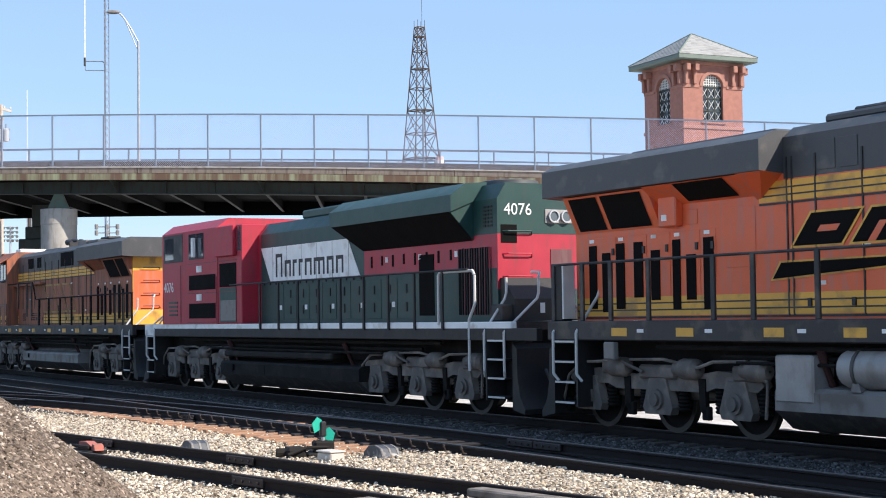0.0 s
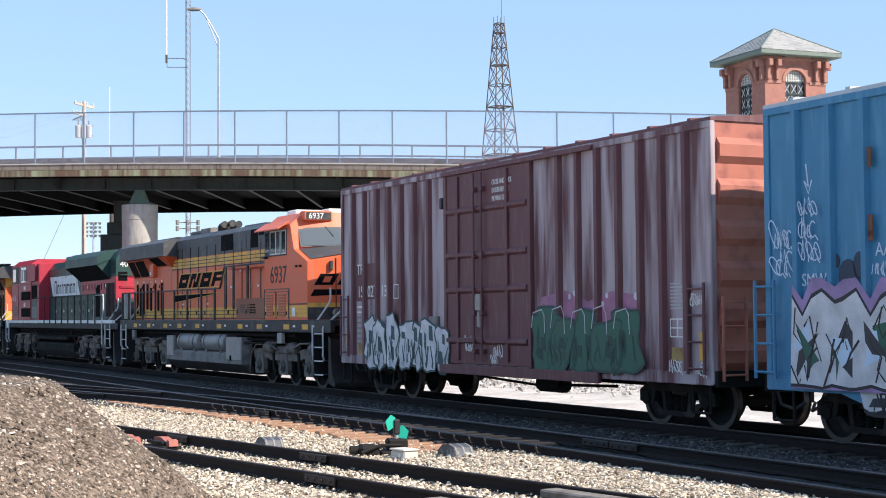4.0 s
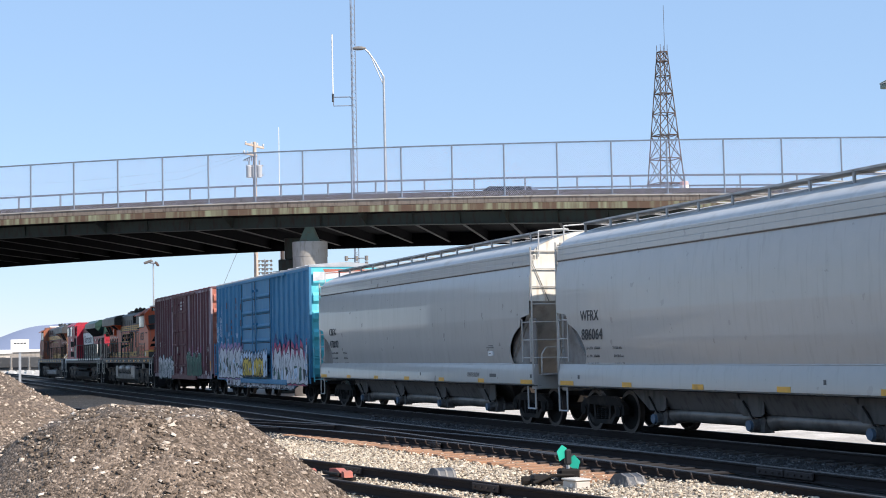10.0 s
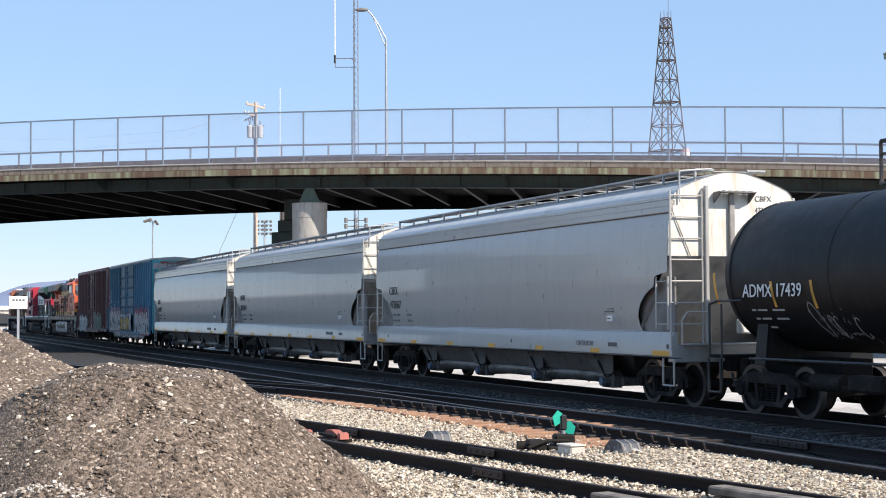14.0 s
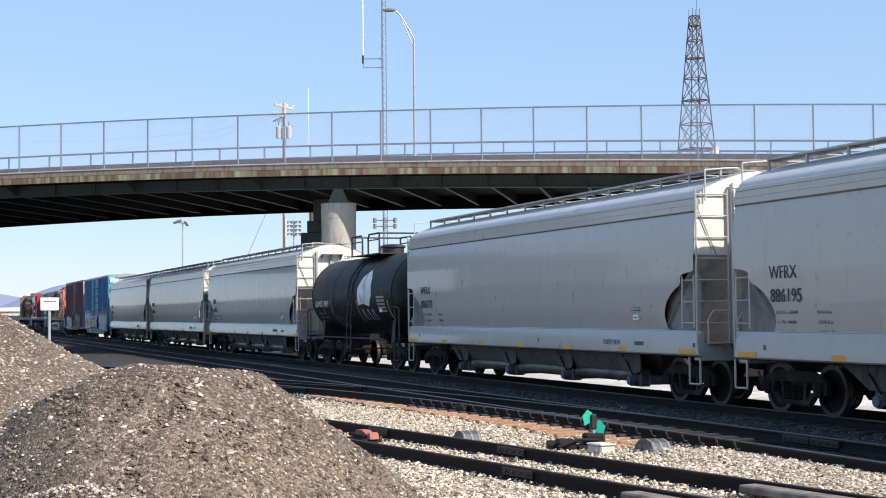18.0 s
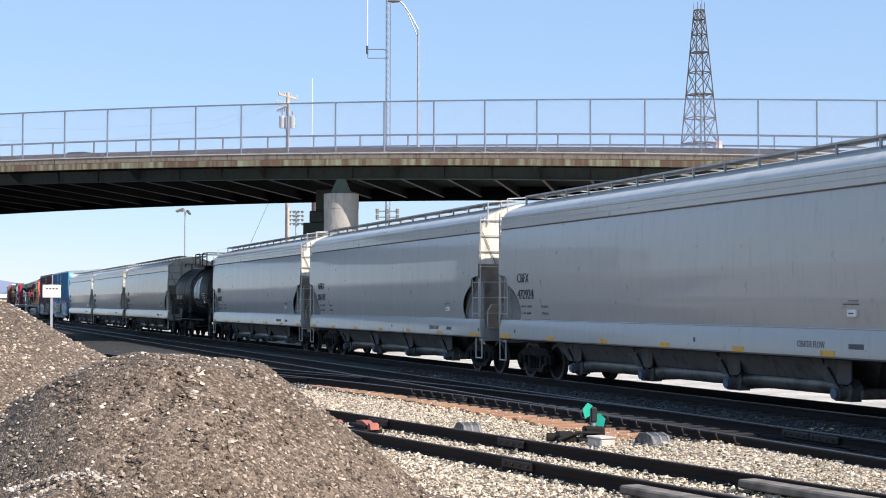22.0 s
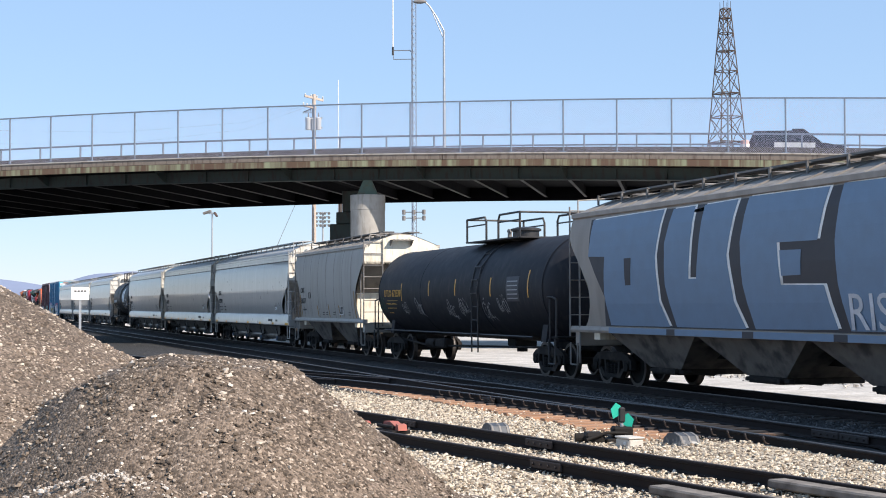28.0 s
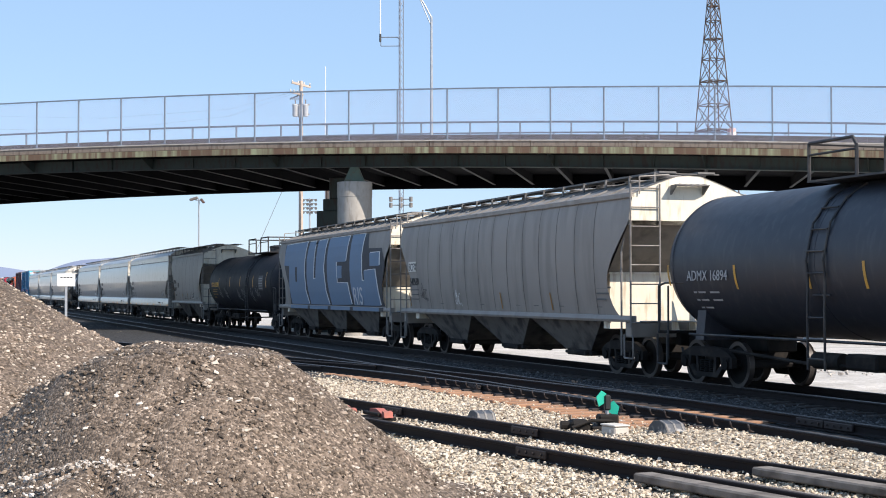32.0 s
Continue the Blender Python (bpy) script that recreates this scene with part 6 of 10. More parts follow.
# ---- tank cars ----
def tank_car(length, r, zc, paint, label, mark, mark_paint, stripes, platform_at, ladder_shift=0.0):
    t = car_base("tank_car", length, label, "tank car", "tank cars")
    body = length / 2 - 0.55
    px_pipe = 0.12 * length
    prof = [(-body, 0.01), (-body + 0.05, r * 0.35), (-body + 0.16, r * 0.62), (-body + 0.36, r * 0.84), (-body + 0.58, r * 0.955), (-body + 0.85, r), (-body * 0.5, r + 0.006), (0, r + 0.008), (body * 0.5, r + 0.006), (body - 0.85, r), (body - 0.58, r * 0.955), (body - 0.36, r * 0.84), (body - 0.16, r * 0.62), (body - 0.05, r * 0.35), (body, 0.01)]
    part("barrel", Shape().lathe(prof, "x", (0, 0, zc), 48), paint, t, "smooth cylindrical tank shell")
    for x in (-body + 0.85, -body / 3, body / 3, body - 0.85):
        part("weld_ring", Shape().lathe([(x - 0.03, r + 0.004), (x - 0.015, r + 0.016), (x + 0.015, r + 0.016), (x + 0.03, r + 0.004)], "x", (0, 0, zc), 48), paint, t)
    for sx in (1, -1):
        xb = sx * (length / 2 - 2.05)
        part("bolster_saddle", Shape().prism([(-1.2, 0.95), (1.2, 0.95), (1.12, zc - 0.92), (0.8, zc - 1.12), (0, zc - 1.3), (-0.8, zc - 1.12), (-1.12, zc - 0.92)], "x", xb - 0.18, xb + 0.18), paint, t, "steel tank saddle")
        part("stub_sill", Shape().box(sx * (length / 2 - 0.5), sx * (length / 2 - 3.4), -0.35, 0.35, 0.72, 1.08, 0.03), UNDER, t)
        part("end_platform", Shape().box(sx * (length / 2 - 0.5), sx * (length / 2 - 1.05), -1.4, 1.4, 1.06, 1.12, 0.01), UNDER, t)
        part("end_rail", Shape().tube([(sx * (length / 2 - 0.6), 1.42, 1.1), (sx * (length / 2 - 0.6), 1.42, 2.1), (sx * (length / 2 - 0.9), 1.42, 2.16), (sx * (length / 2 - 1.8), 1.42, 2.16)], 0.025, 6).tube([(sx * (length / 2 - 1.05), 1.42, 0.5), (sx * (length / 2 - 1.05), 1.42, 2.1)], 0.022, 6), BLACK, t)
        part("end_step", Shape().tube([(sx * (length / 2 - 0.6), 1.45, 1.05), (sx * (length / 2 - 0.6), 1.45, 0.4), (sx * (length / 2 - 1.05), 1.45, 0.4), (sx * (length / 2 - 1.05), 1.45, 1.05)], 0.025, 6), BLACK, t)
        truck(t, xb)
    part("brake_pipe", Shape().tube([(-body + 1.2, 0.9, 0.8), (px_pipe, 0.9, 0.62), (px_pipe + 1.6, 0.95, 0.6), (body - 1.2, 0.9, 0.8)], 0.035, 6).box(px_pipe - 0.5, px_pipe + 0.5, 0.7, 1.05, 0.55, 0.85, 0.05).cyl((px_pipe + 0.8, 0.85, 0.68), (px_pipe + 1.7, 0.85, 0.68), 0.16, 12), GEAR, t, "brake cylinder, valve and pipe")
    part("grab_rail", Shape().tube([(-body + 1.6, 1.48, 1.08), (body - 1.6, 1.48, 1.08)], 0.03, 6), BLACK, t)
    px, pw = platform_at
    deck = part("platform", Shape().box(px - pw, px + pw, -1.0, 1.0, zc + r - 0.02, zc + r + 0.02), BLACK, t, "grated top platform")
    top = zc + r + 0.72
    for y in (0.95, -0.95):
        for sx in (-1, 1):
            x0, x1 = px + sx * pw, px + sx * pw * 0.28
            part("guard_rail", Shape().tube([(x0, y, zc + r), (x0, y, top), (x1, y, top), (x1 - sx * 0.12, y, top - 0.15), (x1 - sx * 0.12, y, zc + r)], 0.034, 6), BLACK, deck, "black tubular railing")
            part("guard_rail", Shape().tube([(x0, y, zc + r + 0.5), (x1 - sx * 0.12, y, zc + r + 0.5)], 0.024, 6), BLACK, deck)
    for sx in (-1, 1):
        part("guard_rail", Shape().tube([(px + sx * pw, -0.95, top), (px + sx * pw, 0.95, top)], 0.034, 6), BLACK, deck)
    part("manway", Shape().lathe([(zc + r - 0.1, 0.4), (zc + r + 0.25, 0.4), (zc + r + 0.27, 0.46), (zc + r + 0.33, 0.46), (zc + r + 0.38, 0.28), (zc + r + 0.4, 0.01)], "z", (px - 0.35, 0, 0), 18), BLACK, t, "black domed manway")
    for k, dx in enumerate((0.5, 0.8)):
        part("valve", Shape().cyl((px + dx, 0.2 - 0.4 * k, zc + r), (px + dx, 0.2 - 0.4 * k, zc + r + 0.36), 0.07, 8).cyl((px + dx - 0.12, 0.2 - 0.4 * k, zc + r + 0.3), (px + dx + 0.12, 0.2 - 0.4 * k, zc + r + 0.3), 0.05, 8), TANK_GREY, t)

    def wrap(z):
        return math.sqrt(max(0.0, r * r - (z - zc) ** 2))
    # side ladder over the shell
    lx = px + ladder_shift
    stiles = []
    for x in (lx - 0.28, lx + 0.28):
        stiles.append(Shape().tube([(x, wrap(z) + 0.06, z) for z in (zc + r * 0.93, zc + r * 0.75, zc + r * 0.45, zc, zc - 0.35)] + [(x, 1.52, zc - 0.9), (x, 1.52, 0.55)], 0.024, 6))
    l = part("shell_ladder", stiles[0], BLACK, t)
    part("stile", stiles[1], BLACK, l)
    for z in (0.75, 1.1, 1.5, 1.9, 2.3, 2.7, 3.1, 3.5):
        y = 1.52 if z < zc - 0.8 else wrap(z) + 0.06
        part("rung", Shape().cyl((lx - 0.28, y, z), (lx + 0.28, y, z), 0.02, 6), BLACK, l)
    for x, z0, z1 in stripes:
        rows = [[(x + dx, wrap(z) + 0.012, z) for dx in (-0.04, 0.04)] for z in steps(z0, z1, 6)]
        part("conspicuity_mark", Shape().grid(rows), YELLOW, t, "yellow reflective stripe")
    part("outlet", Shape().cyl((px, 0, zc - r - 0.35), (px, 0, zc - r + 0.05), 0.16, 10).box(px - 0.35, px + 0.35, -0.35, 0.35, zc - r - 0.2, zc - r + 0.06, 0.04), UNDER, t)
    if mark:
        x, z, size, words = mark
        letters(words, size, mark_paint, t, on_side(x, wrap(z + size / 2) + 0.025, z), squeeze=1.0)
        for k in range(3):
            zz = z - 0.26 - 0.16 * k
            for u0, u1 in ((0.1, 0.24), (0.3, 0.62), (0.8, 1.2))[:3 if k < 2 else 2]:
                part("data_bar", Shape().grid([[(x - u, wrap(q) + 0.012, q) for u in (u0, u1)] for q in (zz, zz + 0.036)]), mark_paint if mark_paint is YELLOW else LETTER_GREY, t)
    CARS.append((t, length))
    return t


def decal(car, pts, y, material, name="paint_patch", label="", lift=0.004):
    """A thin flat patch of paint on the near side, from points of (x, z)."""
    return part(name, Shape().prism(pts, "y", y - 0.004, y + lift), material, car, label)


def clip_band(pts, lo, hi):
    """The part of a polygon of (x, z) between two heights."""
    for sign, limit in ((1, lo), (-1, -hi)):
        out = []
        for (x0, z0), (x1, z1) in zip(pts, pts[1:] + pts[:1]):
            a, b = sign * z0 - limit, sign * z1 - limit
            if a >= 0:
                out.append((x0, z0))
            if (a > 0 > b) or (a < 0 < b):
                k = a / (a - b)
                out.append((x0 + (x1 - x0) * k, z0 + (z1 - z0) * k))
        pts = out
        if len(pts) < 3:
            return []
    return pts


def hug(car, pts, surface, lift, material, name="paint_patch", label="", levels=None):
    """A patch of paint that follows a curved side; surface gives y for a height."""
    zs = levels or steps(1.2, 4.3, 16)
    g = Shape()
    for lo, hi in zip(zs, zs[1:]):
        band = clip_band(list(pts), lo, hi)
        if len(band) >= 3:
            g.add([(x, surface(z) + lift, z) for x, z in band], [tuple(range(len(band)))])
    return part(name, g, material, car, label)


LETTER_GREY = mat("dulled_white_lettering", (0.42, 0.42, 0.42), 0.6, bump=0)


# ---- boxcars ----
def boxcar(length, rear, front, paint, door_paint, end_paint, label, ribs, doors, roof_z=5.2, low=0.8):
    """Its body reaches from rear to front along x; length is the pitch between couplers."""
    t = thing("boxcar", pose(0, 0, RAIL_Z), label, "boxcar", "boxcars")
    coupler(t, front + 0.55)
    coupler(t, rear - 0.55)
    w = 1.5
    part("roof", Shape().prism([(-w - 0.02, roof_z - 0.06), (w + 0.02, roof_z - 0.06), (w + 0.02, roof_z), (0, roof_z + 0.12), (-w - 0.02, roof_z)], "x", rear - 0.03, front + 0.03), GALV if paint is BLUE else door_paint, t, "shallow pitched roof")
    for i in range(13):
        x = rear + (i + 0.5) * (front - rear) / 13
        part("roof_rib", Shape().prism([(-w, roof_z), (w, roof_z), (w, roof_z + 0.04), (0, roof_z + 0.16), (-w, roof_z + 0.04)], "x", x - 0.05, x + 0.05), GALV if paint is BLUE else door_paint, t)
    for sy in (1, -1):
        part("side_wall", Shape().box(rear, front, sy * (w - 0.06), sy * w, low, roof_z - 0.06), paint, t)
        part("top_chord", Shape().box(rear, front, sy * w, sy * (w + 0.04), roof_z - 0.18, roof_z - 0.062, 0.01), paint, t)
        part("side_sill", Shape().box(rear, front, sy * w, sy * (w + 0.035), low - 0.02, low + 0.2, 0.01), paint, t)
    for x in ribs:
        g = Shape().prism([(x - 0.08, w), (x + 0.08, w), (x + 0.05, w + 0.09), (x - 0.05, w + 0.09)], "z", low + 0.2, roof_z - 0.18)
        part("side_post", g, door_paint, t, "pressed steel side post")
    for x0, x1, bars, rods in doors:
        d = part("door", Shape().box(x0, x1, w + 0.01, w + 0.07, low + 0.12, roof_z - 0.2, 0.01), door_paint, t, "sliding steel door")
        for z in bars:
            part("door_bar", Shape().prism([(w + 0.07, z - 0.08), (w + 0.12, z - 0.03), (w + 0.12, z + 0.03), (w + 0.07, z + 0.08)], "x", x0 + 0.04, x1 - 0.04), door_paint, d)
        for x in rods:
            part("lock_rod", Shape().cyl((x, w + 0.15, low + 0.2), (x, w + 0.15, roof_z - 0.25), 0.025, 6), door_paint, d)
            for z in (low + 0.4, 2.0, 3.2, 4.6):
                part("rod_keeper", Shape().box(x - 0.06, x + 0.06, w + 0.07, w + 0.18, z - 0.05, z + 0.05, 0.01), door_paint, d)
        for x in (x0 - 0.05, x1 + 0.05):
            part("door_post", Shape().box(x - 0.06, x + 0.06, w, w + 0.1, low + 0.1, roof_z - 0.18, 0.01), door_paint, t)
    lo, hi = min(d[0] for d in doors), max(d[1] for d in doors)
    part("door_track", Shape().box(lo - 2.6, hi + 0.3, w + 0.04, w + 0.13, low - 0.1, low + 0.1, 0.01), door_paint, t)
    part("door_rail", Shape().box(lo - 2.4, hi + 0.2, w + 0.04, w + 0.12, roof_z - 0.2, roof_z - 0.1, 0.01), door_paint, t)
    for sx in (1, -1):
        x = front if sx > 0 else rear
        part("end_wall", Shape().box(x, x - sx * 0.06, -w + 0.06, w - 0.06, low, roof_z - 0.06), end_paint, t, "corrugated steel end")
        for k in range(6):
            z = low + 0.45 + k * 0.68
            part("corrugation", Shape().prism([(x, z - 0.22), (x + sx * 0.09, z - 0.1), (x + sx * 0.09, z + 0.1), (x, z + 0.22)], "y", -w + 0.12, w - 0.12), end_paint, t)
        part("corner_post", Shape().box(x - sx * 0.1, x + sx * 0.03, w - 0.07, w + 0.03, low, roof_z - 0.06, 0.01), paint, t)
        part("end_sill", Shape().box(x, x + sx * 0.12, -w, w, low - 0.05, low + 0.22, 0.01), UNDER, t)
        ladder(t, (x + sx * (0.2 if paint is BLUE else -0.12), w + 0.1, 0), 0.46, [1.05 + 0.44 * k for k in range(4)], (-sx, 0, 0), door_paint, "side_ladder")
        ladder(t, (x + sx * 0.14, w - 0.1, 0), 0.46, [0.95 + 0.4 * k for k in range(4)], (0, -1, 0), end_paint, "end_ladder")
        part("step", Shape().tube([(x - sx * 0.1, w, low), (x - sx * 0.1, w, 0.32), (x - sx * 0.58, w, 0.32), (x - sx * 0.58, w, low)], 0.026, 6), UNDER, t)
        truck(t, x - sx * 1.7)
    part("underframe", Shape().box(rear + 0.2, front - 0.2, -0.35, 0.35, 0.62, low).box(rear + 3.5, front - 3.5, -1.3, 1.3, 0.7, low), UNDER, t)
    part("brake_cylinder", Shape().cyl((-1.2, 0.7, 0.55), (-0.3, 0.7, 0.55), 0.17, 10).tube([(-3.2, 0.75, 0.6), (-1.2, 0.75, 0.55)], 0.03, 5).tube([(-0.3, 0.7, 0.5), (2.6, 0.7, 0.62)], 0.03, 5), UNDER, t)
    CARS.append((t, length))
    return t


def stroke(car, pts, width, y, material, lift, name="letter_stroke"):
    """A sprayed line along points of (x, z), as one flat ribbon; y may follow a curved side."""
    f = y if callable(y) else (lambda z: y)
    pts = [p for i, p in enumerate(pts) if i == 0 or math.hypot(p[0] - pts[i - 1][0], p[1] - pts[i - 1][1]) > 1e-4]
    left, right = [], []
    for i, (x, z) in enumerate(pts):
        (xa, za), (xb, zb) = pts[max(0, i - 1)], pts[min(len(pts) - 1, i + 1)]
        d = math.hypot(xb - xa, zb - za) or 1
        u, v = -(zb - za) / d * width / 2, (xb - xa) / d * width / 2
        left.append((x + u, f(z + v) + lift, z + v))
        right.append((x - u, f(z - v) + lift, z - v))
    return part(name, Shape().grid([left, right]), material, car)


GRAF_TEAL = mat("dark_teal_spray_paint", (0.03, 0.075, 0.085), 0.6)
GRAF_DEEP_GREEN = mat("deep_green_spray_paint", (0.012, 0.055, 0.045), 0.6, vary=0.2)
GRAF_LILAC = mat("dull_lilac_spray_paint", (0.16, 0.135, 0.23), 0.6, vary=0.4)


def tag_word(car, x0, x1, z0, z1, y, fills, outline, letters_n, seed, ragged=0.2, halo=None, line=1.0, shades=1):
    """A sprayed piece: one jagged body of interlocked letter forms, with outlines, cuts and shine."""
    r = random.Random(seed)
    n = letters_n * 3
    edge, foot = [], []
    for i in range(n + 1):
        x = x0 + (x1 - x0) * i / n
        edge.append((x + r.uniform(-0.06, 0.06), z1 - (r.uniform(0.3, 1.0) * ragged if i % 3 == 1 else r.uniform(0, 0.35) * ragged) + (0.08 if i % 3 == 0 else 0)))
        foot.append((x + r.uniform(-0.06, 0.06), z0 + r.uniform(0, 0.1)))
    def body(grow, up):
        return [(x, z + grow + up * (0.5 + 0.5 * ((i * 7) % 3))) for i, (x, z) in enumerate(edge)], [(x, max(z - grow, z0 - 0.02)) for x, z in foot]
    def fill(grow, up, material, lift, name, label=""):
        top, low = body(grow, up)
        g = Shape()
        for i in range(n):
            g.add([(top[i][0], y + lift, top[i][1]), (top[i + 1][0], y + lift, top[i + 1][1]), (low[i + 1][0], y + lift, low[i + 1][1]), (low[i][0], y + lift, low[i][1])], [(0, 1, 2, 3)])
        part(name, g, material, car, label)
    if halo:
        fill(0.06 + 0.1 * line, 0.02 + 0.12 * line, halo, 0.002, "paint_halo", "coloured spray halo")
    fill(0.06 * line, 0.02 * line, outline, 0.004, "letter_outline", "sprayed outline")
    fill(0.0, 0.0, fills[0], 0.007, "letter_fill", "interlocked sprayed letter forms")
    w = (x1 - x0) / letters_n
    for i in range(letters_n):
        cx = x0 + (i + 0.5) * w
        for m in range(shades if len(fills) > 1 else 0):
            q = [(cx + r.uniform(-0.45, 0.45) * abs(w), r.uniform(z0 + 0.1, z1 - ragged)) for _ in range(4)]
            q.sort(key=lambda p: math.atan2(p[1] - (z0 + z1) / 2, p[0] - cx))
            decal(car, q, y + 0.002, fills[1 + (i + m) % (len(fills) - 1)], "letter_shade", "", 0.0065 + 0.0007 * m)
        for k in range(r.randint(4, 6)):
            u, v = cx + r.uniform(-0.45, 0.45) * abs(w), r.uniform(z0 + 0.08, z1 - 0.3)
            pts = [(u, v)]
            for _ in range(r.randint(2, 3)):
                u, v = u + r.choice((-1, 1)) * r.uniform(0.03, 0.22), min(z1 - ragged * 0.4, max(z0 + 0.03, v + r.choice((-1, 1)) * r.uniform(0.12, 0.4)))
                pts.append((u, v))
            stroke(car, pts, r.uniform(0.028, 0.055) * line, y, outline, 0.0105)


def scribble(car, x, z, size, y, material, seed, n=5):
    """A thin hand-sprayed tag of loops that cannot be read."""
    r = random.Random(seed)
    u = x
    for i in range(n):
        h = size * r.uniform(0.6, 1.25)
        wide = size * r.uniform(0.3, 0.7)
        kind = r.randint(0, 3)
        if kind == 0:
            pts = [(u - wide * (0.5 - 0.5 * math.cos(w)), z + 0.5 * h + 0.5 * h * math.sin(w * 1.1 + 0.4)) for w in [k * 0.5 for k in range(13)]]
        elif kind == 1:
            pts = [(u, z), (u - wide * 0.2, z + h), (u - wide * 0.45, z + 0.35 * h), (u - wide * 0.7, z + h * 1.05), (u - wide, z - 0.1 * h)]
        elif kind == 2:
            pts = [(u - wide * k / 8 + 0.12 * size * math.sin(k * 2.1), z + h * (0.1 + 0.8 * (k % 2)) * (1 - 0.05 * k)) for k in range(9)]
        else:
            pts = [(u - wide * (0.6 + 0.45 * math.cos(w)), z + h * (0.35 + 0.4 * math.sin(w))) for w in [0.8 + k * 0.52 for k in range(10)]] + [(u - wide * 1.3, z - 0.2 * h)]
        stroke(car, pts, 0.014 + 0.02 * size, y, material, 0.008, "spray_stroke")
        u -= wide * 0.55


def bubble_word(car, x0, x1, z0, z1, y, fill, shade, outline, n, seed, square=2.6, line=0.05, gap=None):
    """Overlapping fat sprayed letter forms that cannot be read, each with an outline, a counter and a cut."""
    r = random.Random(seed)
    step = (x1 - x0) / n
    for i in range(n):
        cx = x0 + step * (i + 0.5) + r.uniform(-0.08, 0.08)
        half_w = abs(step) * r.uniform(0.56, 0.68)
        top = z1 - r.uniform(0.0, 0.28) * (z1 - z0)
        low = z0 + r.uniform(0.0, 0.05)
        cz, half_h, lean = (top + low) / 2, (top - low) / 2, r.uniform(-0.12, 0.12)

        def blob(grow, jag):
            pts = []
            for k in range(18):
                a = 2 * math.pi * k / 18
                u = math.copysign(abs(math.cos(a)) ** (2 / square), math.cos(a))
                v = math.copysign(abs(math.sin(a)) ** (2 / square), math.sin(a))
                q = 1 + jag[k % len(jag)]
                pts.append((cx + (half_w * q + grow) * u + lean * v, cz + (half_h * (1 + 0.4 * jag[k % len(jag)]) + grow) * v))
            return pts
        jag = [r.uniform(-0.34, 0.2) for _ in range(18)]
        lift = 0.003 + 0.0035 * (i % 2)
        decal(car, blob(line, jag), y + lift, outline, "letter_outline", "sprayed outline", 0.002)
        decal(car, blob(0.0, jag), y + lift, fill, "letter_fill", "fat sprayed letter form", 0.0036)
        for _ in range(2):
            u, v = cx + r.uniform(-0.4, 0.4) * half_w, cz + r.uniform(-0.55, 0.55) * half_h
            du, dv = r.uniform(0.05, 0.12), r.uniform(0.08, 0.2)
            decal(car, [(u - du, v - dv), (u + du, v - dv * 0.8), (u + du * 1.1, v + dv), (u - du * 0.7, v + dv * 0.8)], y + 0.009, gap or shade, "letter_counter", "", 0.0012)
        for _ in range(6):
            u = cx + r.choice((-1, 1)) * r.uniform(0.1, 0.8) * half_w
            v = low + r.uniform(0.05, 0.5) * half_h
            stroke(car, [(u, v), (u + r.uniform(-0.08, 0.08), v + 0.25 * half_h), (u + r.uniform(-0.16, 0.16), v + r.uniform(0.5, 1.0) * half_h)], line * r.uniform(0.6, 1.0), y, outline, 0.0125)


def dots(car, places, y, material):
    for x, z, a, b in places:
        decal(car, [(x + a * math.cos(k * math.pi / 6), z + b * math.sin(k * math.pi / 6)) for k in range(12)], y, material, "paint_dot")


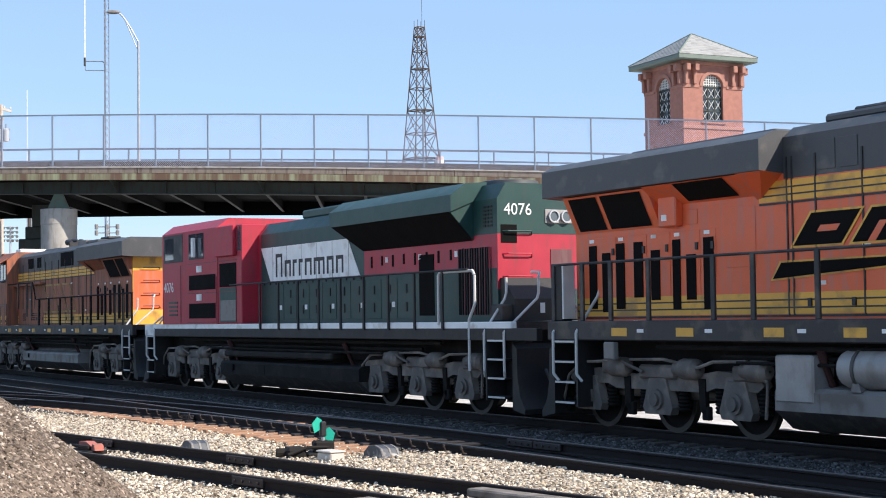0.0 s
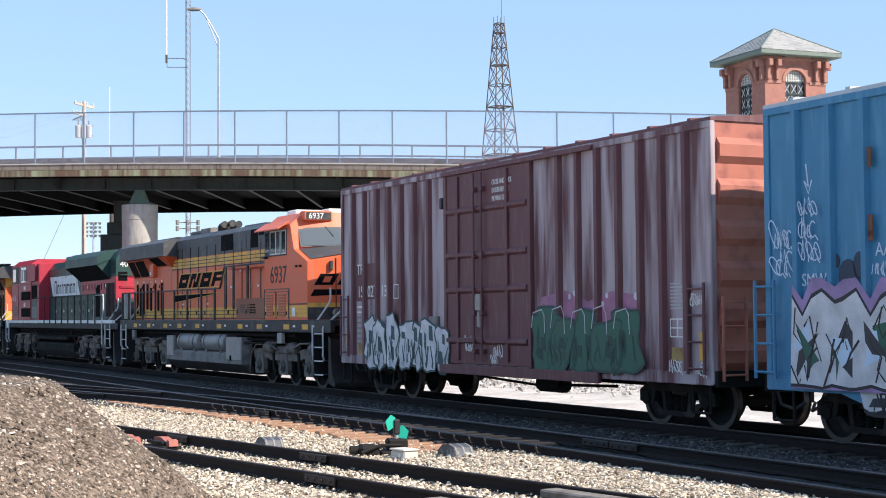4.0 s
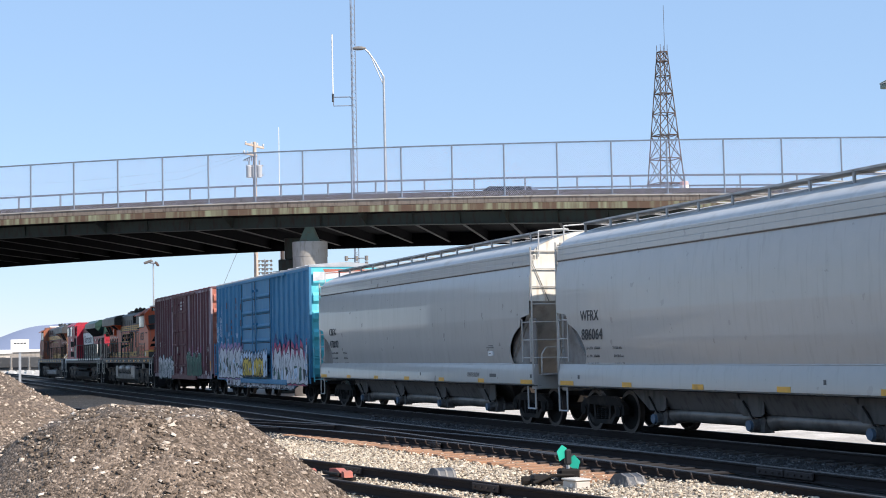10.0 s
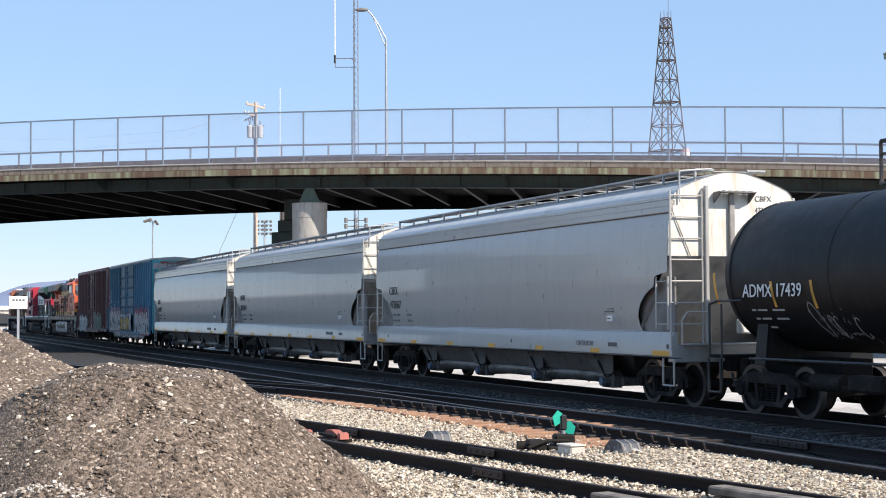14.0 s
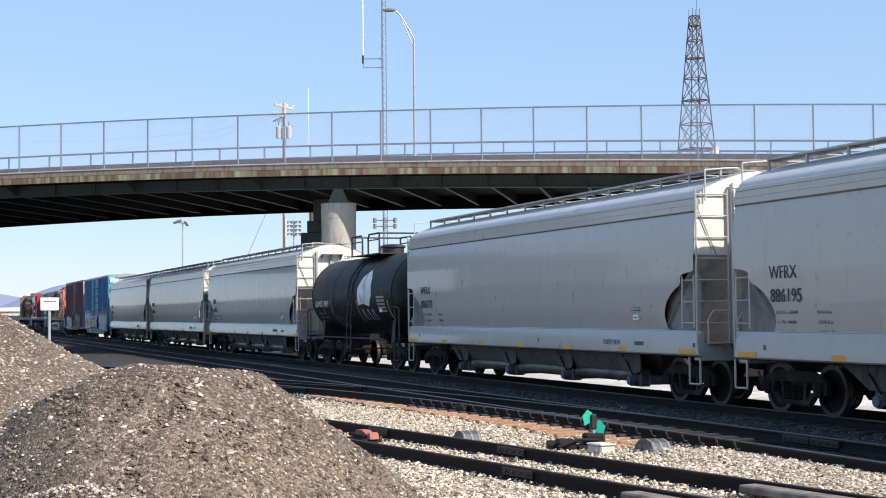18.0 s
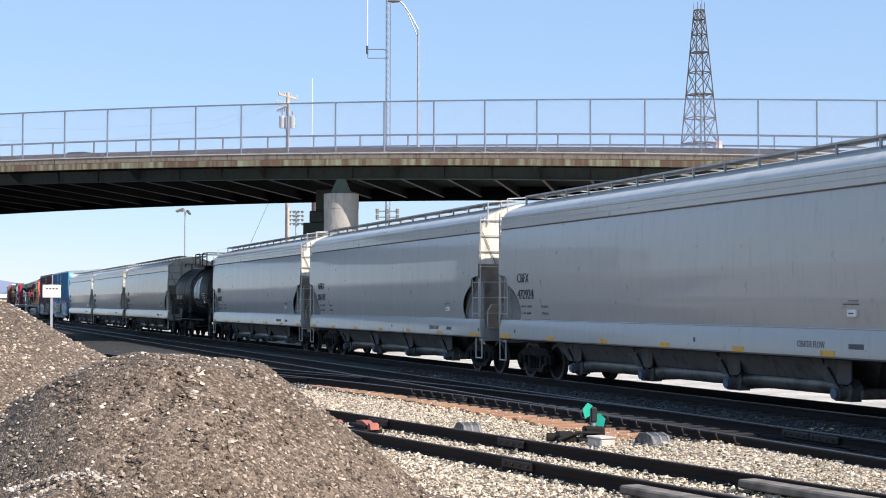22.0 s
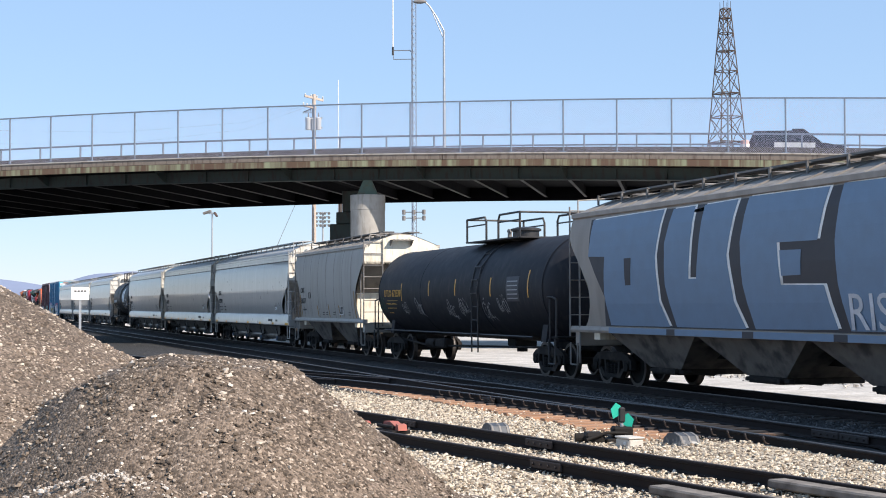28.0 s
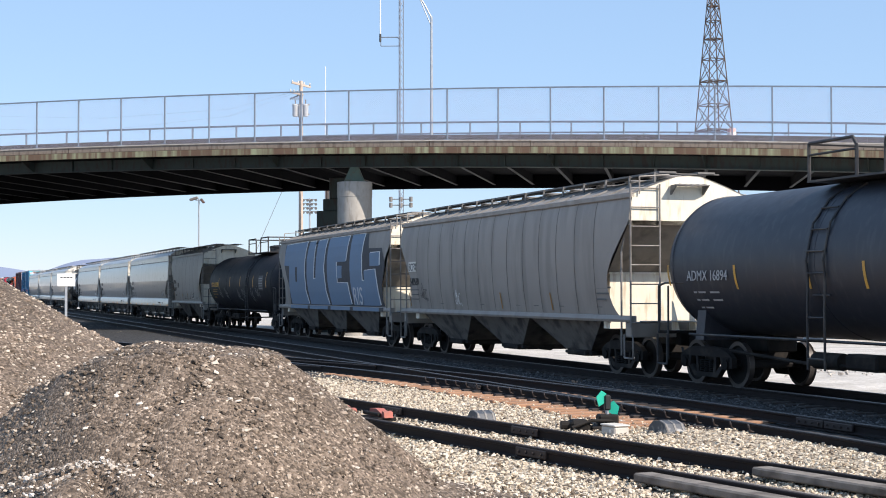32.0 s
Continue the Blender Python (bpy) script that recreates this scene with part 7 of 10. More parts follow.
def brown_boxcar():
    ribs = [7.56, 6.86, 6.1, 5.42, 4.72, 4.0, 3.25] + [-2.42, -3.12, -3.8, -4.5, -5.19, -5.87, -6.57]
    t = boxcar(17.12, -7.24, 8.36, MAROON, MAROON_DOOR, MAROON_END, "weathered brown boxcar with sprayed graffiti along its sill", ribs, [(-1.3, 2.3, (1.42, 2.5, 3.25, 4.2), (0.55, 0.9))])
    y = 1.594
    for x in (2.3 - 0.55, -0.45):
        part("door_stile", Shape().box(x - 0.05, x + 0.05, 1.57, 1.62, 1.0, 4.95, 0.01), MAROON_DOOR, t)
    part("lock_plate", Shape().box(0.62, 0.86, 1.57, 1.66, 2.05, 2.4, 0.02).box(0.66, 0.8, 1.57, 1.64, 1.7, 2.05, 0.02), TANK_PALE, t, "pale door lock")
    for i, line in enumerate(("CLOSE AND LOCK", "DOORS BEFORE", "MOVING CAR")):
        letters(line, 0.11, LETTER_W, t, on_side(0.2, 1.575, 4.66 - 0.17 * i), squeeze=0.66)
    letters("TR", 0.27, LETTER_W, t, on_side(7.4, 1.512, 2.98), squeeze=0.9)
    for word, x in (("15", 7.36), ("02", 6.76), ("13", 5.96)):
        letters(word, 0.29, LETTER_W, t, on_side(x, 1.512, 2.42), squeeze=0.9)
    part("paint_patch", Shape().box(6.8, 6.36, 1.5, 1.506, 2.7, 3.24).box(7.46, 6.92, 1.5, 1.506, 2.32, 3.24).box(6.8, 6.3, 1.5, 1.506, 2.36, 2.66), MAROON_DOOR, t, "dark repainted patch under the lettering")
    for a, b, c, d in ((5.25, 4.98, 2.36, 2.38), (5.25, 4.98, 2.68, 2.7), (5.25, 5.23, 2.36, 2.7), (5.0, 4.98, 2.36, 2.7)):
        part("stencil_line", Shape().box(a, b, 1.502, 1.508, c, d), LETTER_W, t)
    for k in range(8):
        part("data_bar", Shape().box(-6.05, -6.05 - (0.42 if k % 2 else 0.3), 1.502, 1.508, 2.46 - 0.06 * k, 2.485 - 0.06 * k), LETTER_GREY, t)
        part("data_bar", Shape().box(7.4, 7.12 + 0.04 * (k % 3), 1.502, 1.508, 2.16 - 0.13 * k, 2.2 - 0.13 * k), LETTER_W if k < 2 else TANK_GREY, t)
        part("data_bar", Shape().box(6.7, 6.42 + 0.04 * (k % 2), 1.502, 1.508, 2.16 - 0.1 * k, 2.19 - 0.1 * k), TANK_GREY, t)
    for a, b, c, d in ((-6.03, -6.47, 1.56, 1.58), (-6.03, -6.47, 1.86, 1.88), (-6.03, -6.05, 1.56, 1.88), (-6.45, -6.47, 1.56, 1.88), (-6.24, -6.26, 1.56, 1.88), (-6.03, -6.47, 1.71, 1.73)):
        part("stencil_line", Shape().box(a, b, 1.502, 1.508, c, d), LETTER_W, t)
    part("reflector", Shape().box(-6.86, -7.04, 1.502, 1.508, 1.18, 1.65), YELLOW, t, "yellow reflector strip")
    part("reflector", Shape().box(-6.07, -6.49, 1.502, 1.508, 1.17, 1.39), FADED_YELLOW, t, "faded orange reflector panel")
    part("reflector", Shape().box(8.1, 7.92, 1.502, 1.508, 1.15, 1.6), YELLOW, t, "yellow reflector strip")
    part("reflector", Shape().box(7.35, 7.1, 1.502, 1.508, 1.02, 1.3), FADED_YELLOW, t, "faded yellow reflector panel")
    decal(t, [(6.7, 1.2), (6.6, 1.75), (6.2, 1.95), (5.7, 1.6), (5.5, 1.2)], 1.504, GRAF_LILAC, "paint_cloud", "lilac overspray")
    bubble_word(t, 6.75, 2.15, 0.68, 2.06, y, GRAF_WHITE, GRAF_LIGHT, GRAF_TEAL, 7, 3, 2.6, 0.05, GRAF_TEAL)
    decal(t, [(-1.35, 0.9), (-1.3, 1.6), (-1.7, 2.3), (-2.6, 2.42), (-3.4, 2.2), (-4.2, 2.38), (-5.1, 2.3), (-5.3, 1.5), (-5.15, 0.9)], 1.504, GRAF_PINK, "paint_cloud", "pink overspray")
    bubble_word(t, -1.55, -5.25, 0.86, 2.16, y, GRAF_GREEN, GRAF_DEEP_GREEN, GRAF_DEEP_GREEN, 5, 8, 4.0, 0.05)
    for k in range(5):
        x = -1.75 - 0.74 * k
        stroke(t, [(x + 0.3, 1.7), (x + 0.22, 2.0 + 0.06 * (k % 2)), (x - 0.1, 2.06 + 0.06 * (k % 2)), (x - 0.2, 1.95), (x - 0.22, 1.6)], 0.022, y, GRAF_WHITE, 0.016)
    dots(t, [(-2.75, 2.3, 0.05, 0.06), (-2.95, 2.36, 0.07, 0.06), (-3.9, 2.15, 0.06, 0.05), (-4.05, 2.3, 0.05, 0.05), (-5.0, 2.28, 0.07, 0.07), (-5.15, 2.0, 0.06, 0.07), (-5.2, 1.8, 0.05, 0.06)], 1.509, GRAF_WHITE)
    for x, z, s, k in ((-6.72, 2.1, 0.22, 4), (-6.1, 0.98, 0.22, 9), (-6.85, 0.95, 0.2, 12), (1.45, 1.2, 0.28, 15), (0.2, 1.1, 0.3, 16), (0.3, 0.95, 0.18, 19)):
        scribble(t, x, z, s, 1.58, LETTER_W, k)
    part("route_box", Shape().box(3.34, 2.8, 1.5, 1.585, 1.5, 1.94, 0.01), TANK_GREY, t, "grey notice board")
    part("route_box", Shape().box(2.62, 2.5, 1.5, 1.6, 4.3, 4.55, 0.02), BLACK, t)
    return t


GRAF_CRIMSON = mat("crimson_spray_paint", (0.42, 0.06, 0.14), 0.6, vary=0.2)
GRAF_CLOUD = mat("dark_blue_grey_spray_paint", (0.035, 0.05, 0.085), 0.7, vary=0.2)
GRAF_DEEP = mat("deep_blue_overspray", (0.03, 0.06, 0.18), 0.6, vary=0.3)


def blue_boxcar():
    ribs = [7.75, 6.98, 6.25, 5.44, 4.65, 3.79] + [-2.55, -3.35, -4.15, -4.95, -5.75, -6.55, -7.3]
    t = boxcar(17.21, -7.92, 8.5, BLUE, BLUE, BLUE_END, "faded blue boxcar covered with graffiti on its lower half", ribs,
               [(0.45, 2.9, (1.25, 1.9, 2.5, 3.1, 3.7, 4.35), (0.75,)), (-2.15, 0.38, (1.25, 1.9, 2.5, 3.1, 3.7, 4.35), (0.1,))])
    y = 1.606
    part("skirt", Shape().prism([(6.9, 0.8), (-6.3, 0.8), (-5.2, 0.5), (5.8, 0.5)], "y", 1.44, 1.53), BLUE, t, "dropped side sill")
    r = random.Random(4)
    tag_word(t, 7.85, 2.75, 0.85, 2.2, y - 0.01, [GRAF_WHITE, GRAF_LIGHT, GRAF_GREY, GRAF_GREEN], GRAF_BLACK, 7, 21, 0.35, GRAF_VIOLET, 0.8, 3)
    tag_word(t, 6.4, -5.6, 0.5, 0.86, 1.535, [GRAF_WHITE, GRAF_GREY, GRAF_PINK], GRAF_BLACK, 16, 22, 0.08)
    y2 = 1.735
    tag_word(t, 2.85, 0.5, 0.98, 2.05, y2 - 0.01, [GRAF_LIGHT, GRAF_GREY], GRAF_GREY, 5, 35, 0.35)
    tag_word(t, 0.35, -2.1, 0.98, 2.05, y2 - 0.01, [GRAF_LIGHT, GRAF_GREY], GRAF_GREY, 5, 36, 0.35)
    tag_word(t, 2.3, 0.6, 0.98, 1.72, y2, [GRAF_YELLOW, GRAF_WHITE], GRAF_BLACK, 3, 31, 0.15)
    tag_word(t, 0.2, -1.45, 0.98, 1.7, y2, [GRAF_YELLOW, GRAF_WHITE], GRAF_BLACK, 3, 32, 0.15)
    tag_word(t, -2.45, -7.85, 0.72, 2.2, y, [GRAF_WHITE, GRAF_GREY, GRAF_LIGHT, GRAF_GREEN], GRAF_BLACK, 8, 41, 0.7, GRAF_CRIMSON, 0.8, 3)
    for x in (-3.0, -4.6, -6.2):
        decal(t, [(x + 0.5, 2.05), (x - 0.6, 2.0), (x - 0.5, 2.5), (x - 0.1, 2.35), (x + 0.2, 2.75), (x + 0.45, 2.4)], y - 0.06, GRAF_DEEP, "paint_cloud", "dark blue overspray")
    dots(t, [(6.66, 2.48, 0.2, 0.26), (6.42, 2.64, 0.12, 0.2), (5.62, 2.5, 0.14, 0.3), (5.15, 2.5, 0.16, 0.24), (4.88, 2.66, 0.14, 0.22), (4.05, 2.5, 0.18, 0.26), (3.4, 2.48, 0.2, 0.26), (3.2, 2.7, 0.14, 0.18), (6.9, 2.72, 0.07, 0.1)], y - 0.092, GRAF_CLOUD)
    for x, z, s, k in ((8.38, 2.55, 0.4, 1), (8.38, 2.95, 0.36, 2), (7.7, 2.75, 0.27, 5), (7.7, 3.1, 0.27, 6), (7.68, 3.42, 0.27, 7), (6.1, 2.5, 0.2, 8)):
        scribble(t, x, z, s, 1.56, GRAF_LIGHT, k)
    for word, x, z in (("TMB", 4.55, 2.68), ("AA", 6.08, 2.76), ("SMW", 7.68, 2.36)):
        letters(word, 0.2, GRAF_LIGHT, t, on_side(x, 1.512, z), name="spray_letters", squeeze=0.9)
    stroke(t, [(7.55, 4.2), (7.5, 3.85), (7.6, 3.95), (7.5, 3.75), (7.42, 3.95)], 0.03, 1.504, GRAF_LIGHT, 0.004, "spray_stroke")
    xe = -7.92 - 0.095
    part("end_patch", Shape().add([(xe, 1.38, 4.95), (xe, -1.38, 4.95), (xe, -1.38, 4.72), (xe, -0.5, 4.62), (xe, 0.2, 4.75), (xe, 1.38, 4.6)], [(0, 1, 2, 3, 4, 5)]), GRAF_WHITE, t, "white overpainting on the end")
    part("end_patch", Shape().add([(xe - 0.004, 1.0, 5.05), (xe - 0.004, -1.38, 5.05), (xe - 0.004, -1.38, 4.9), (xe - 0.004, -0.2, 4.93), (xe - 0.004, 0.9, 4.88)], [(0, 1, 2, 3, 4)]), MAROON_END, t, "faded red overpainting on the end")
    gap = mat("dark_door_gap", (0.02, 0.025, 0.03), 0.8)
    for x in (2.93, 0.42, -2.18):
        part("door_gap", Shape().box(x - 0.025, x + 0.025, 1.57, 1.615, 0.95, 4.98), gap, t)
    for k, z in enumerate((1.25, 1.9, 2.5, 3.1, 3.7, 4.35)):
        part("door_gap", Shape().box(0.5, 2.85, 1.57, 1.575, z - 0.12, z - 0.09), gap, t)
        part("door_gap", Shape().box(-2.1, 0.34, 1.57, 1.575, z - 0.12, z - 0.09), gap, t)
    rust = mat("rust_scab", (0.16, 0.07, 0.04), 0.9, vary=0.4)
    for x in (5.15, 4.2, 6.1, 3.3):
        for k in range(3):
            z = 2.7 + r.random() * 1.6
            part("rust_patch", Shape().box(x - 0.045, x + 0.045, 1.57, 1.579, z, z + 0.12 + 0.2 * r.random()), rust, t)
    return t


# ---- locomotives ----
LOCO_SPRING = Shape().lathe([(0.36, 0.02)] + [(0.37 + 0.03 * k, 0.115 if k % 2 else 0.085) for k in range(14)] + [(0.8, 0.02)], "z", n=10).mesh("spring", UNDER)
LOCO_BOX = Shape().prism([(-0.22, 0.9), (-0.4, 0.42), (-0.34, 0.3), (0.34, 0.3), (0.4, 0.42), (0.22, 0.9)], "y", -0.06, 0.1).cyl((0, 0.1, 0.55), (0, 0.15, 0.55), 0.17, 14).cyl((0, 0.15, 0.55), (0, 0.2, 0.55), 0.11, 12).mesh("journal_box", LOCO_GEAR)
LOCO_CYL = Shape().lathe([(-0.3, 0.02), (-0.3, 0.1), (-0.22, 0.17), (0.12, 0.17), (0.16, 0.12), (0.3, 0.12), (0.3, 0.02)], "x", n=12).mesh("brake_cylinder", LOCO_GEAR)
LOCO_HANGER = Shape().prism([(-0.07, 0.92), (0.09, 0.92), (0.05, 0.4), (-0.1, 0.32)], "y", -0.03, 0.05).box(-0.16, 0.02, -0.05, 0.05, 0.26, 0.48, 0.02).mesh("brake_hanger", UNDER)


def loco_truck(car, x):
    g = Shape()
    for sy in (1, -1):
        y = sy * 1.05
        g.prism([(-2.6, 0.84), (-2.45, 0.74), (-1.45, 0.78), (-1.2, 0.7), (1.2, 0.7), (1.45, 0.78), (2.45, 0.74), (2.6, 0.84), (2.5, 1.0), (1.5, 1.05), (0.9, 0.96), (-0.9, 0.96), (-1.5, 1.05), (-2.5, 1.0)], "y", y - 0.09, y + 0.09)
        g.box(-0.5, 0.5, y - 0.12, y + 0.15, 0.88, 1.12, 0.04).box(-2.3, -1.9, y - 0.05, y + 0.14, 0.9, 1.14, 0.03).box(1.2, 1.55, y - 0.05, y + 0.16, 0.95, 1.2, 0.03)
    g.box(-2.3, 2.3, -0.9, 0.9, 0.55, 0.85, 0.05)
    t = part("truck", g, LOCO_GEAR, car, "dusty six-wheel locomotive truck", at=pose(x, 0, 0))
    for sy in (1, -1):
        turn = 0 if sy > 0 else 180
        for ax in (-1.98, 0, 1.98):
            part("journal_box", LOCO_BOX, None, t, at=pose(ax, sy * 1.08, 0, 0, 0, turn))
            for dx in (-0.52, 0.52):
                part("spring", LOCO_SPRING, None, t, at=pose(ax + dx, sy * 1.02, 0))
        for bx in (-2.5, -0.85, 1.05):
            part("brake_cylinder", LOCO_CYL, None, t, at=pose(bx, sy * 1.2, 1.07))
        for bx in (-1.15, 0.85, 2.75):
            part("brake_hanger", LOCO_HANGER, None, t, at=pose(bx, sy * 1.12, 0))
    for pts in (((-2.4, 1.3, 1.22), (-1.6, 1.3, 1.2), (-1.2, 1.28, 1.1), (-0.3, 1.28, 1.22), (0.6, 1.28, 1.2)), ((0.3, 1.25, 1.0), (0.9, 1.28, 1.18), (2.0, 1.28, 1.14), (2.5, 1.24, 0.9), (2.75, 1.2, 0.4)), ((-2.7, 1.2, 0.35), (-2.8, 1.24, 0.9), (-2.3, 1.24, 1.2))):
        part("sand_pipe", Shape().tube(pts, 0.028, 6), LOCO_GEAR, t)
    for ax in (-1.98, 0, 1.98):
        w = part("wheelset", WHEEL_LOCO, None, t, "dark steel wheelset", at=pose(ax, 0, 0.52))
        WHEELSETS.append((w, ax, 0.52))
    return t


def handrail(car, pts, z0, z1, material, posts):
    h = part("handrail", Shape().tube([(x, y, z1) for x, y in pts], 0.024, 6), material, car)
    for x, y in posts:
        part("stanchion", Shape().box(x - 0.035, x + 0.035, y - 0.02, y + 0.02, z0, z1, 0.006), material, h)


PILOT = mat("black_pilot_paint", (0.012, 0.012, 0.013), 0.6, dirt=(0.03, 0.026, 0.023), dirt_amount=0.3)


def end_steps(car, x, sx, rail_paint):
    """Stepwell, steps, pilot plate and curved grab irons at one end of a locomotive."""
    part("pilot_plate", Shape().prism([(x - sx * 0.1, 0.2), (x + sx * 0.32, 0.12), (x + sx * 0.34, 0.22), (x + sx * 0.16, 0.45), (x + sx * 0.08, 0.8), (x + sx * 0.06, 1.35), (x - sx * 0.1, 1.45)], "y", -1.42, 1.42), PILOT, car, "black steel pilot plow")
    for k in range(4):
        z = 0.4 + 0.36 * k
        part("step", Shape().box(x - sx * 0.25, x - sx * 0.85, 1.05, 1.5, z, z + 0.03, 0.006), PILOT, car)
        part("step_edge", Shape().box(x - sx * 0.25, x - sx * 0.85, 1.5, 1.512, z, z + 0.035), RAIL_WHITE, car, "worn pale step edge")
    part("stepwell", Shape().box(x - sx * 0.2, x - sx * 0.9, 0.9, 1.05, 0.3, 1.75).box(x - sx * 0.9, x - sx * 0.95, 0.9, 1.5, 0.35, 1.75), PILOT, car)
    for dx in (0.22, 0.95):
        a = x - sx * dx
        inner = 1.0 if dx > 0.5 else 0.72
        part("grab_iron", Shape().tube([(a - sx * 0.08, 1.46, 0.8), (a, 1.52, 0.92), (a, 1.52, 1.66), (a, inner + 0.04, 2.3), (a, inner, 2.42), (a, inner, 2.72)] + ([] if dx > 0.5 else [(a - sx * 0.05, inner - 0.06, 2.8), (a - sx * 0.4, inner - 0.1, 2.82)]), 0.027, 8), rail_paint, car, "pale bent grab iron")
    coupler(car, x + sx * 0.5)
    part("hoses", Shape().tube([(x + sx * 0.1, 0.55, 0.9), (x + sx * 0.3, 0.5, 0.5), (x + sx * 0.45, 0.3, 0.45)], 0.03, 6).tube([(x + sx * 0.1, 0.8, 0.95), (x + sx * 0.32, 0.75, 0.55), (x + sx * 0.42, 0.5, 0.5)], 0.03, 6), BLACK, car)


def loco_deck(t, length, sill_paint):
    b = length / 2 - 0.62
    part("frame_sill", Shape().box(-b, b, 1.36, 1.5, 1.52, 1.86, 0.02).box(-b, b, -1.5, -1.36, 1.52, 1.86, 0.02), sill_paint, t, "side sill of the walkway")
    if sill_paint is WHITE:
        part("sill_skirt", Shape().box(-b + 0.02, b - 0.02, 1.38, 1.507, 1.5, 1.735, 0.01), PILOT, t, "black skirt under the white sill")
    part("walkway", Shape().box(-b, b, -1.36, 1.36, 1.7, 1.85), BLACK, t)
    part("centre_frame", Shape().box(-b + 0.3, b - 0.3, -0.9, 0.9, 1.0, 1.7), UNDER, t)
    part("piping", Shape().tube([(-b + 3, 1.3, 1.42), (b - 3, 1.3, 1.42)], 0.04, 6).tube([(-b + 4, 1.2, 1.28), (b - 4.5, 1.2, 1.28)], 0.035, 6).tube([(-5, 1.32, 1.18), (5.5, 1.32, 1.2)], 0.03, 6), UNDER, t)
    return b


RUST_RED = mat("faded_red_cap_paint", (0.05, 0.016, 0.015), 0.7)


def fuel_tank(t, x0, x1, paint):
    f = part("fuel_tank", Shape().prism([(-1.42, 0.52), (1.42, 0.52), (1.42, 0.8), (1.36, 0.86), (0.85, 0.9), (0.7, 1.1), (-0.7, 1.1), (-0.85, 0.9), (-1.36, 0.86), (-1.42, 0.8)], "x", x0, x1), paint, t, "dusty fuel tank")
    part("tank_belly", Shape().prism([(-1.42, 0.52), (-1.08, 0.24), (-0.9, 0.2), (0.9, 0.2), (1.08, 0.24), (1.42, 0.52)], "x", x0, x1), TANK_OIL, f, "oil-stained sloping belly, its shade put into the colour")
    sx = 1 if x1 > x0 else -1
    for k in range(4):
        x = x0 + (x1 - x0) * (0.12 + 0.26 * k)
        part("weld_seam", Shape().box(x, x + 0.02, 1.42, 1.426, 0.53, 0.8), paint, f)
    part("sight_gauge", Shape().box(x1 - sx * 1.0, x1 - sx * 0.92, 1.42, 1.47, 0.62, 0.78), GRILLE, f)
    part("filler_pipe", Shape().cyl((x1 - sx * 0.5, 1.1, 0.85), (x1 - sx * 0.5, 1.32, 1.34), 0.05, 8).cyl((x1 - sx * 0.5, 1.3, 1.3), (x1 - sx * 0.5, 1.36, 1.42), 0.08, 10), RUST_RED, f)
    part("filler_pipe", Shape().cyl((x0 + sx * 0.9, 1.1, 0.85), (x0 + sx * 0.9, 1.3, 1.3), 0.05, 8).cyl((x0 + sx * 0.9, 1.28, 1.28), (x0 + sx * 0.9, 1.34, 1.4), 0.07, 10), RUST_RED, f)


def emblem(t, X, a, z0, z1, wide, gap, y, fill, edge):
    """A row of plain slanted emblem shapes with thin edges and slots of the hood's colour."""
    s = 0.85 * (z1 - z0)
    for k in range(4):
        u = a + k * (wide + gap)

        def q(p0, h0, p1, h1):
            f = lambda p, h: (X(u + wide * p + s * h), z0 + (z1 - z0) * h)
            return [f(p0, h0), f(p1, h0), f(p1, h1), f(p0, h1)]
        decal(t, q(-0.05, -0.07, 1.05, 1.07), y, edge, "emblem_edge")
        decal(t, q(0, 0, 1, 1), y + 0.004, fill[0], "emblem_block", "plain dark emblem shape")
        for w in ((0.35, 0.4, 0.75, 0.6),) if k in (0, 2) else ((0.3, 0.0, 0.45, 0.6), (0.58, 0.4, 0.72, 1.0)) if k == 1 else ((0.35, 0.0, 1.05, 0.36), (0.35, 0.6, 1.0, 0.76)):
            decal(t, q(*w), y + 0.008, fill[1], "emblem_gap")


